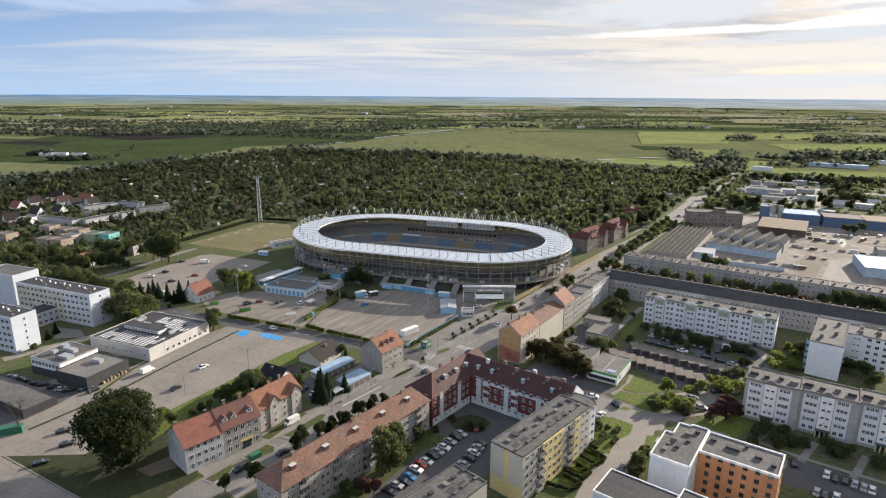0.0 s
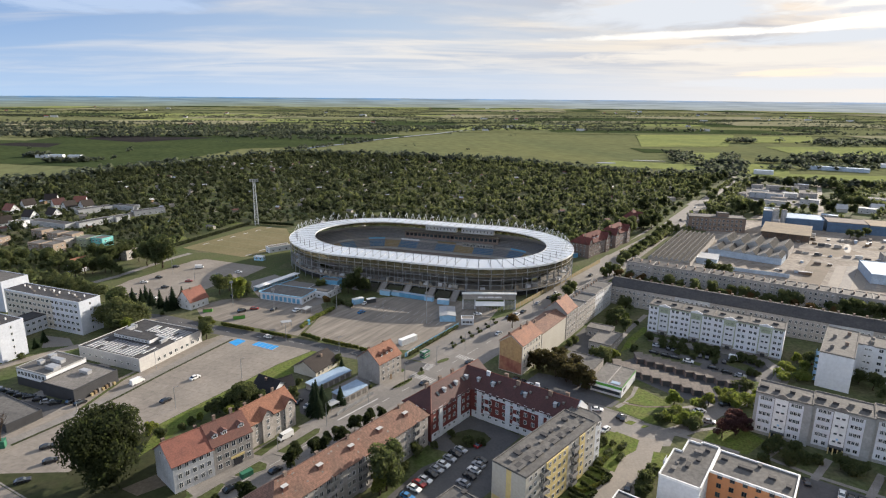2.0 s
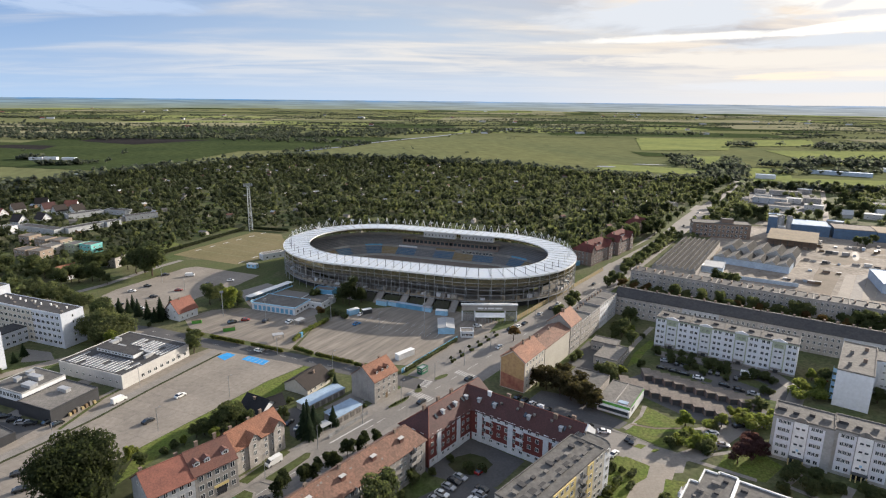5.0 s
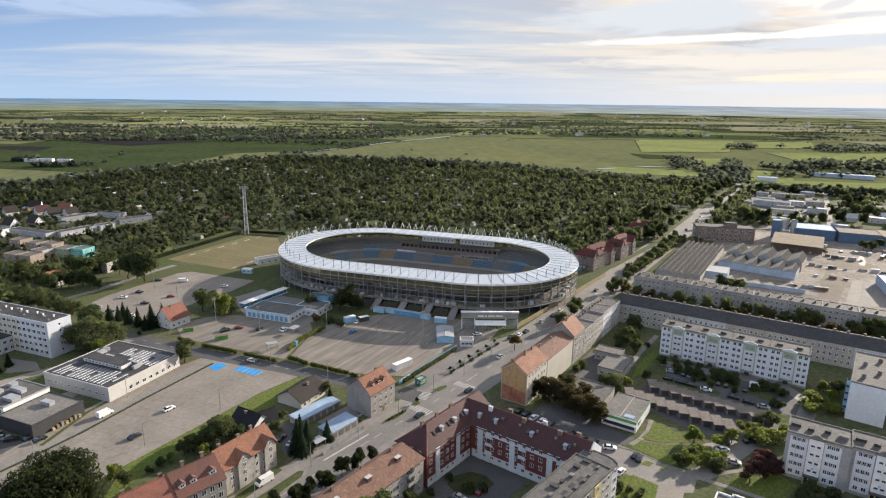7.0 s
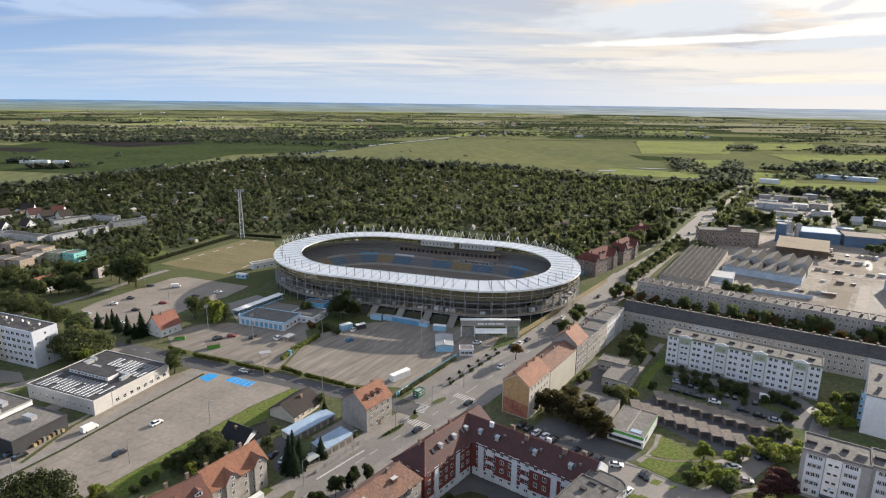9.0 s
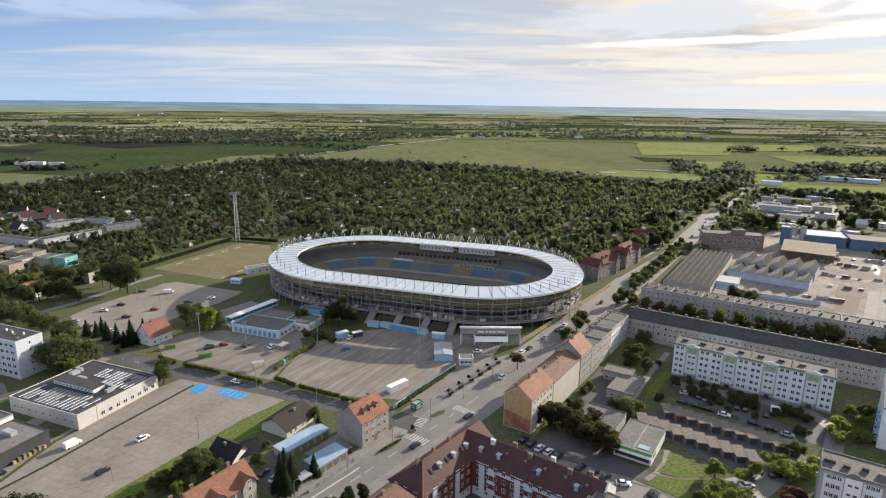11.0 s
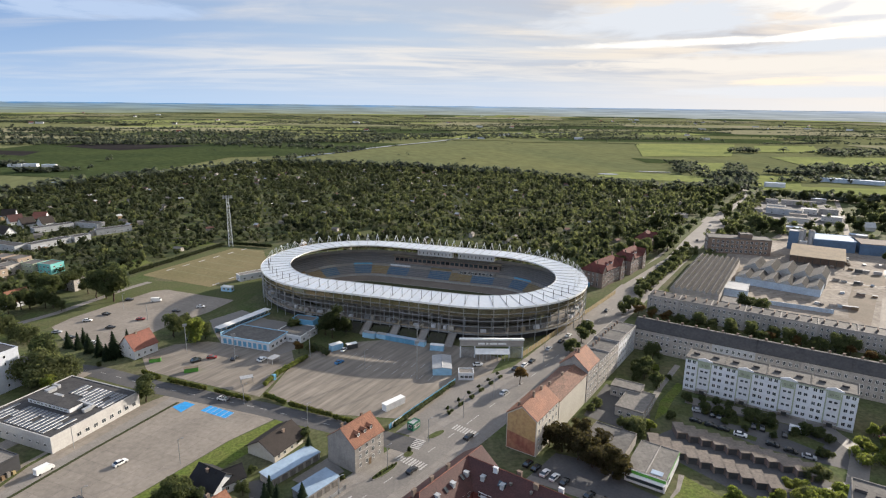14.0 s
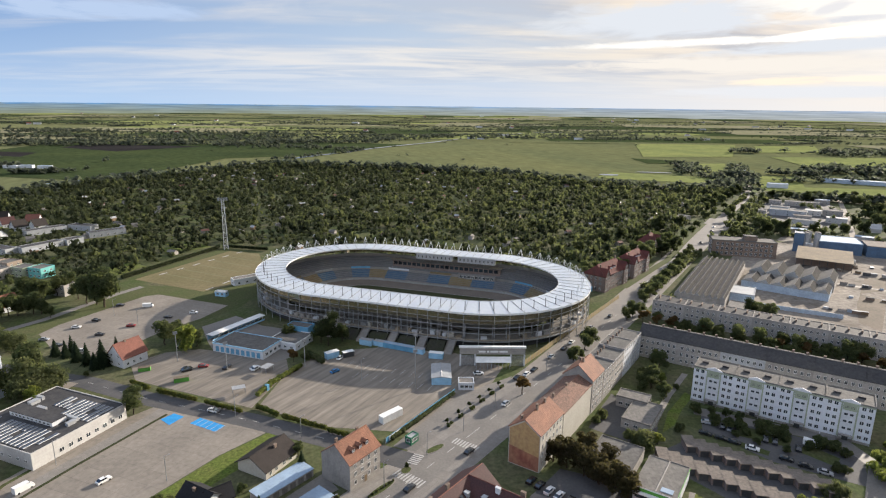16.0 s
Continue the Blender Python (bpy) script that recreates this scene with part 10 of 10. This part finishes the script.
def west_greens():
    rng = np.random.default_rng(9)
    poly = [(-560, 640), (-380, 440), (-252, 420), (-205, 440), (-196, 425), (-222, 385), (-232, 350), (-205, 330), (-245, 312), (-420, 330), (-600, 480)]
    spots = []
    for gx in np.arange(-600, -195, 6.6):
        for gy in np.arange(310, 650, 6.6):
            x, y = gx + rng.uniform(-4, 4), gy + rng.uniform(-4, 4)
            if not inside((x, y), poly) or rng.uniform() < 0.06:
                continue
            h = min(rng.uniform(5, 11) if y < 400 else rng.uniform(3.0, 6.5), home_room(x, y))
            if h == 0.0:
                continue
            spots.append((x, y, -0.2, h * rng.uniform(0.8, 1.2), h))
    scatter("garden_trees", near_protos, spots[::3], "leaf_mid", "paler leafy garden trees among small houses", "trees")
    scatter("garden_trees", near_protos, [p for i, p in enumerate(spots) if i % 3], "leaf", "leafy garden trees among small houses", "trees")


west_greens()


def east_greens():
    rng = np.random.default_rng(19)
    spots = []
    for _ in range(1150):
        x, y = rng.uniform(225, 620), rng.uniform(545, 900)
        side = (x - 206) * 0.827 - (y - 530) * 0.562
        if side < 10 or (325 < x < 475 and 605 < y < 765 and side > 26 and rng.uniform() < 0.62) or y > 792 - 0.25 * (x - 394) or (noise.noise((x * 0.018, y * 0.018, 5.0)) < 0.02 and side > 26):
            continue
        h = rng.uniform(4, 11)
        spots.append((x, y, -0.2, h * rng.uniform(0.8, 1.2), h))
    for _ in range(330):
        s = rng.uniform()
        x, y = 112 + 290 * s, 372 + 430 * s
        off = rng.choice((-1, 1)) * rng.uniform(9, 14)
        x, y = x + off * 0.83, y - off * 0.56
        h = rng.uniform(3.5, 7.5)
        if off < 0 and s < 0.7:
            continue
        spots.append((x, y, -0.2, h, h))
    for _ in range(230):
        q = rng.uniform()
        x, y = 122 + 78 * q, 404 + 104 * q
        x, y = x + rng.uniform(-1.5, 5.5) * 0.83, y - rng.uniform(-1.5, 5.5) * 0.56
        h = rng.uniform(3.5, 6.5)
        spots.append((x, y, -0.2, h, h))
    for x0, y0, x1, y1, n in ((540, 756, 700, 725, 50), (300, 605, 322, 640, 30), (440, 640, 455, 610, 30), (445, 660, 470, 672, 20)):
        for _ in range(n):
            q = rng.uniform()
            h = rng.uniform(7, 13)
            spots.append((x0 + (x1 - x0) * q + rng.normal() * 4, y0 + (y1 - y0) * q + rng.normal() * 4, -0.2, h * rng.uniform(0.8, 1.1), h))
    # paler leaf colour here stands for the haze over these trees
    scatter("roadside_trees", near_protos, spots, "leaf_mid", "leafy trees along the street and among workshops", "trees")


east_greens()


strip("verge", [(118, 421), (150, 462), (172, 490), (215, 560), (262, 632)], 5.0, 0.08, M["grass"], "sunlit grass verge along the street", "verge")


def garden_huts():
    rng = random.Random(32)
    src = []
    for k, (wall, roof, word) in enumerate((("dirty_wall", "pale_roof", "grey garden hut with pale felt roof"), ("wood", "metal_roof", "brown timber garden hut with bright sheet roof"), ("grey_wall", "tile_rust", "grey garden hut with rusty roof"))):
        t = thing("garden_hut", 0, 0, 0, word + " among trees", "hut", "allotment huts")
        mb = MB()
        mb.box(-2.5, 2.5, -2, 2, -0.1, 2.6)
        for xx in (-2.5, 2.5):
            tri = [(xx, -2, 2.6), (xx, 2, 2.6), (xx, 0, 3.65)]
            mb.face(tri if xx > 0 else tri[::-1])
        part("wall", mb, M[wall], t)
        mb = MB()
        for s in (-1, 1):
            q = [(-2.8, s * 2.4, 2.5), (2.8, s * 2.4, 2.5), (2.8, 0, 3.8), (-2.8, 0, 3.8)]
            mb.face(q if s < 0 else q[::-1])
            mb.face([(x, y, z - 0.12) for x, y, z in (q[::-1] if s < 0 else q)])
        part("roof", mb, M[roof], t)
        src.append([t, False])
    for i, (x, y) in enumerate(HUTS):
        m = pose(x, y, 0, 0, 0, rng.choice((-20, 70, 30, 160))) @ Matrix.Diagonal((rng.uniform(0.7, 1.3), rng.uniform(0.7, 1.2), rng.uniform(0.85, 1.15), 1))
        k = (0, 1, 0, 2, 1)[i % 5]
        if src[k][1]:
            copy_thing(src[k][0], pose(0, 0, 0)).matrix_basis = m
        else:
            src[k][1] = True
            src[k][0].matrix_basis = m


garden_huts()

# ---- the far plain ----
def plain():
    field([(-890, 1490), (-709, 1396), (-590, 1570), (-900, 1615)], "field_dark", "dark ploughed field on the plain", 0.55)
    field([(-990, 1300), (-818, 1244), (-850, 1345), (-960, 1362)], "field_dark", "dark strip of ploughed land", 0.55)
    # left meadows take the darker green as painted cloud shade
    field([(-900, 1000), (-470, 900), (-420, 1260), (-980, 1420)], "field_green", "green meadow beyond the wood", 0.38)
    field([(-1700, 1050), (-900, 960), (-980, 1420), (-1750, 1560)], "field_green", "green meadow beyond the houses", 0.3)
    field([(-980, 1420), (-420, 1260), (-330, 1650), (-1000, 1690)], "field_green", "green meadow round a ploughed field", 0.3)
    field([(-420, 1260), (-290, 1330), (-60, 1720), (-420, 1800)], "field_green", "green meadow beside the channel, dark for cloud shade", 0.3)
    # these mown fields carry the haze's brightness in their colour
    field([(459, 1388), (672, 1416), (926, 1916), (612, 1922)], "field_lime", "mown meadow strip, colour lifted for bright haze", 0.45)
    field([(799, 1546), (972, 1570), (1118, 1832), (923, 1800)], "field_lime", "mown meadow strip, colour lifted for bright haze", 0.45)
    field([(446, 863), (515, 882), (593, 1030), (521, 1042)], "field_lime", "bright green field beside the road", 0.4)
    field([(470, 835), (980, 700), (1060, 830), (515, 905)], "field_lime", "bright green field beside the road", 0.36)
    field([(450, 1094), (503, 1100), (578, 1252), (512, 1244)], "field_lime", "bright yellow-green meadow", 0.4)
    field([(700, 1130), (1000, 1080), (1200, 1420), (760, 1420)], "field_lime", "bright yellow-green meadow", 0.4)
    field([(250, 1000), (420, 930), (450, 1010), (300, 1075)], "field_lime", "bright marsh grass round a pond", 0.36)
    field([(417, 1240), (500, 1240), (513, 1300), (420, 1352)], "field_green", "dark damp hollow in the marsh", 0.42)
    rng = random.Random(17)
    keys = ["field_gold", "field_green", "meadow", "field_green", "field_lime", "meadow", "field_gold"]
    for i in range(150):
        d = 2100 * (1.0 + rng.random() ** 1.5 * 3.6)
        a = radians(rng.uniform(48, 132))
        cx, cy = d * math.cos(a), d * math.sin(a)
        w, l = rng.uniform(120, 500), rng.uniform(60, 190) * d / 2500
        tilt = rng.uniform(-0.25, 0.25)
        u, v = Vector((math.cos(tilt), math.sin(tilt))), Vector((-math.sin(tilt), math.cos(tilt)))
        c = Vector((cx, cy))
        field([tuple(c - u * w - v * l), tuple(c + u * w - v * l), tuple(c + u * w + v * l), tuple(c - u * w + v * l)], keys[i % len(keys)], "distant strip of farmland", 0.35 + 0.12 * (i % 7))
    # channel with water, and the pond
    strip("river", [(-530, 860), (-499, 924), (-471, 978), (-410, 1050), (-376, 1085), (-330, 1180), (-289, 1271)], 7, 0.35, M["water"], "narrow drainage channel through meadows", "water")
    mb = MB()
    line = [(-289, 1271), (-260, 1339), (-206, 1432), (-175, 1526), (-113, 1648), (-17, 1807), (64, 1980), (172, 2075), (330, 2420)]
    for (x0, y0), (x1, y1) in zip(line, line[1:]):
        for s in range(6):
            a, b = s / 6, (s + 0.97) / 6
            q = []
            for f, side in ((a, -7), (b, -7), (b, 7), (a, 7)):
                fx, fy, fz, k = far(x0 + (x1 - x0) * f + side, y0 + (y1 - y0) * f)
                q.append((fx, fy, fz + 0.5 + 0.0012 * max(0, math.hypot(fx, fy) - 1000)))
            mb.face(q)
    tagged(part("river", mb, M["water"], None), "narrow shining channel across the plain", "water", "", "structure")
    patch("pond", lens_shape(283, 1036, -8, 34, 20), 0.8, M["water"], "small shining pond in the meadow", "water")
    patch("pond", lens_shape(372, 1078, -12, 60, 12), 0.8, M["water"], "shallow shining marsh pool", "water")
    fx, fy, fz, k = far(480, 2480)
    patch("lake", lens_shape(fx, fy, -4, 190, 60), fz + 2.5, M["water"], "far shining lake among fields", "water")


plain()


def far_woods():
    rng = np.random.default_rng(5)
    spots = []

    def belt(x0, y0, x1, y1, n, wide, h0=8, h1=15):
        for _ in range(n):
            s = rng.uniform()
            x, y = x0 + (x1 - x0) * s + rng.normal() * wide, y0 + (y1 - y0) * s + rng.normal() * wide
            fx, fy, fz, k = far(x, y)
            h = rng.uniform(h0, h1)
            spots.append((fx, fy, fz - 0.3, h * rng.uniform(1.0, 1.7) * k, h * k))

    belt(-1700, 1750, -900, 1640, 260, 40)
    belt(-1000, 1720, -300, 1760, 220, 45)
    belt(-560, 1580, -200, 1500, 60, 18)
    belt(-1500, 1540, -820, 1560, 240, 22)
    belt(-820, 1600, -420, 1640, 150, 20)
    belt(-480, 1740, -160, 1770, 110, 20)
    belt(-1400, 1880, -100, 1920, 300, 40)
    belt(-100, 2080, 900, 2060, 190, 40)
    belt(-1900, 2200, -200, 2100, 420, 110)
    belt(-300, 2000, 60, 2050, 90, 50)
    belt(-150, 1900, 130, 2250, 60, 20)
    belt(-650, 975, -570, 1000, 46, 7, 7, 12)
    belt(-735, 1060, -700, 1070, 24, 8, 7, 13)
    belt(-606, 1158, -604, 1160, 2, 3, 10, 13)
    belt(-830, 760, -480, 700, 130, 26)
    belt(-560, 700, -460, 860, 70, 14)
    belt(-460, 860, -310, 1130, 90, 12)
    belt(-310, 1130, -90, 1085, 110, 10, 10, 16)
    belt(-90, 1085, 110, 1005, 130, 10, 10, 17)
    belt(110, 1005, 235, 905, 90, 9, 9, 15)
    belt(235, 905, 345, 845, 70, 9, 8, 14)
    belt(395, 840, 470, 960, 60, 9, 8, 14)
    belt(350, 860, 440, 920, 40, 12, 8, 14)
    belt(450, 980, 470, 1250, 60, 16, 7, 13)
    belt(520, 960, 720, 985, 60, 10, 6, 12)
    belt(567, 1058, 638, 1049, 40, 6, 9, 14)
    belt(660, 1085, 713, 1110, 46, 12, 12, 20)
    belt(715, 1060, 900, 1100, 150, 26, 10, 18)
    belt(933, 1490, 1200, 1560, 150, 30, 10, 18)
    belt(412, 1056, 481, 1192, 40, 9, 8, 14)
    belt(422, 1034, 436, 994, 24, 4, 4, 8)
    belt(743, 1540, 790, 1545, 30, 14, 10, 16)
    belt(480, 1022, 490, 988, 44, 10, 10, 17)
    belt(522, 1085, 560, 1180, 26, 7, 8, 13)
    belt(397, 790, 547, 760, 70, 6, 8, 13)
    belt(560, 760, 760, 705, 90, 10, 8, 13)
    belt(-500, 930, -380, 1085, 40, 4, 3, 7)
    belt(-370, 1110, -150, 1570, 60, 9, 5, 10)
    for _ in range(16):
        x = rng.uniform(-900, 1100)
        y = rng.uniform(1150, 2000)
        belt(x, y, x + rng.uniform(-25, 25), y + 5, 3, 5, 3, 6)
    for _ in range(165):
        d = 2150 + rng.uniform() ** 1.3 * 3000
        a = radians(rng.uniform(48, 132))
        x, y = d * math.cos(a), d * math.sin(a)
        ln = rng.uniform(60, 420) * d / 3500
        belt(x - ln, y + rng.normal() * 20, x + ln, y + rng.normal() * 20, int(20 + 0.014 * d), 9 * d / 2500, 5, 10)
    scatter("far_woods", far_protos, spots, "leaf_far_hazed", "dark tree belts and copses across the plain", "woods")
    rng = random.Random(6)
    for i in range(46):
        d = 2000 + rng.random() * 3800
        a = radians(rng.uniform(52, 128))
        fx, fy, fz, k = far(d * math.cos(a), d * math.sin(a))
        if i % 3 == 0:
            hall("farmhouse", fx, fy, rng.uniform(-30, 30), 30 * k, 14 * k, 7 * k, "white_wall", "pale_roof", "far white farm building on the plain", "house").location.z = fz + 0.5
        else:
            t = pitched("farmhouse", fx, fy, rng.uniform(-40, 40), 18 * k, 11 * k, 4 * k, 9 * k, "white_wall", ("tile_red", "tile_brown")[i % 2], "far small farmhouse with pitched roof", "house", over=0.2)
            t.location.z = fz + 0.5
    for x, y in ((-690, 1052), (-655, 1046), (-711, 1046), (130, 1990), (100, 2010)):
        hall("farmhouse", x, y, 5, 22, 9, 5, "white_wall", "blue_roof", "white farm building among trees", "house")


far_woods()


def skyline():
    """The blue hills and woods at the edge of sight, a plain backdrop beyond the plain. It glows, with the haze in its
    colour.
    """
    m = bpy.data.materials.new("blue_distance")
    m.use_nodes = True
    nt = m.node_tree
    nt.nodes.clear()
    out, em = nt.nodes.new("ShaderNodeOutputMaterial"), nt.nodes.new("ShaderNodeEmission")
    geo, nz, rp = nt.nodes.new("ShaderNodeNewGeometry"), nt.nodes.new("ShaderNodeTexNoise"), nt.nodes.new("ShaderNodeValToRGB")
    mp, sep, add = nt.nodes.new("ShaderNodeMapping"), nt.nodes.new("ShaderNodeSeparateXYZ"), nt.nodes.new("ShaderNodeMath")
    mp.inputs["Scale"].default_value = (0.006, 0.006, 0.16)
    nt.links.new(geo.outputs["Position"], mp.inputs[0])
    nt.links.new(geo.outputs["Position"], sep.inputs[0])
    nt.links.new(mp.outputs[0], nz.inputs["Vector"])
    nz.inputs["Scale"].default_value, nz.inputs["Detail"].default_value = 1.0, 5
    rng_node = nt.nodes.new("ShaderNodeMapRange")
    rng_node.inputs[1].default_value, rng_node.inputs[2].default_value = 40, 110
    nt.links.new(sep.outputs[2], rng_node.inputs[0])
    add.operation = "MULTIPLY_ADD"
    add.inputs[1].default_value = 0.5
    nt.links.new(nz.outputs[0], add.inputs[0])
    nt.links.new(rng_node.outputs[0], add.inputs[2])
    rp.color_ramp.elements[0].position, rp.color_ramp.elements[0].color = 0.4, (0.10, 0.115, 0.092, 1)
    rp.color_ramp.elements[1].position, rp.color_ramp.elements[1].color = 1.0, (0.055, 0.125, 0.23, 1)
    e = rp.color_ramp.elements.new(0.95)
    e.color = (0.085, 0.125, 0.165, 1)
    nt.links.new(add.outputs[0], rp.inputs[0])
    # glow turns paler to the right, as painted haze on the sun's side
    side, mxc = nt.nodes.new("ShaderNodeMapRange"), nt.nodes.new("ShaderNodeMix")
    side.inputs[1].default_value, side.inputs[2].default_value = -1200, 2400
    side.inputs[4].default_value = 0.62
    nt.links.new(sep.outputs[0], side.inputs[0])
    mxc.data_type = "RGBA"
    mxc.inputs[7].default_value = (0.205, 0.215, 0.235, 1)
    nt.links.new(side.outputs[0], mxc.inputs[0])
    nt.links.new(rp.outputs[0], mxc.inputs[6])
    # flecks of field and wood in the distance
    mp2, nz2, rp2, mul = nt.nodes.new("ShaderNodeMapping"), nt.nodes.new("ShaderNodeTexNoise"), nt.nodes.new("ShaderNodeMapRange"), nt.nodes.new("ShaderNodeVectorMath")
    mp2.inputs["Scale"].default_value = (0.005, 0.005, 0.2)
    nt.links.new(geo.outputs["Position"], mp2.inputs[0])
    nt.links.new(mp2.outputs[0], nz2.inputs["Vector"])
    nz2.inputs["Scale"].default_value, nz2.inputs["Detail"].default_value = 1.0, 4
    rp2.inputs[1].default_value, rp2.inputs[2].default_value, rp2.inputs[3].default_value, rp2.inputs[4].default_value = 0.36, 0.66, 0.8, 1.22
    nt.links.new(nz2.outputs[0], rp2.inputs[0])
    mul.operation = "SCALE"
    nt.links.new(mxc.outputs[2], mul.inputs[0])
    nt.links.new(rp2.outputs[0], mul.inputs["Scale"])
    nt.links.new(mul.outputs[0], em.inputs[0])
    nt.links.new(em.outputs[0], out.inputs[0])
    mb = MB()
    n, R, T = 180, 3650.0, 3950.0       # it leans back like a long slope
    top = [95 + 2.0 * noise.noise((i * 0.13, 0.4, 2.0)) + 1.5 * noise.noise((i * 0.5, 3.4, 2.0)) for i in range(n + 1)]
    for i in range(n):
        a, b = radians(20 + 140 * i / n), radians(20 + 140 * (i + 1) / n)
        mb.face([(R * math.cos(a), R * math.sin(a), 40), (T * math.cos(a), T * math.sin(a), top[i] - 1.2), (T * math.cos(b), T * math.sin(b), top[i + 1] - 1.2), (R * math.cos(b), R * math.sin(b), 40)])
    tagged(part("backdrop", mb, m, None), "glowing backdrop of wooded hills with blue haze in its colour", "backdrop", "", "structure")


skyline()
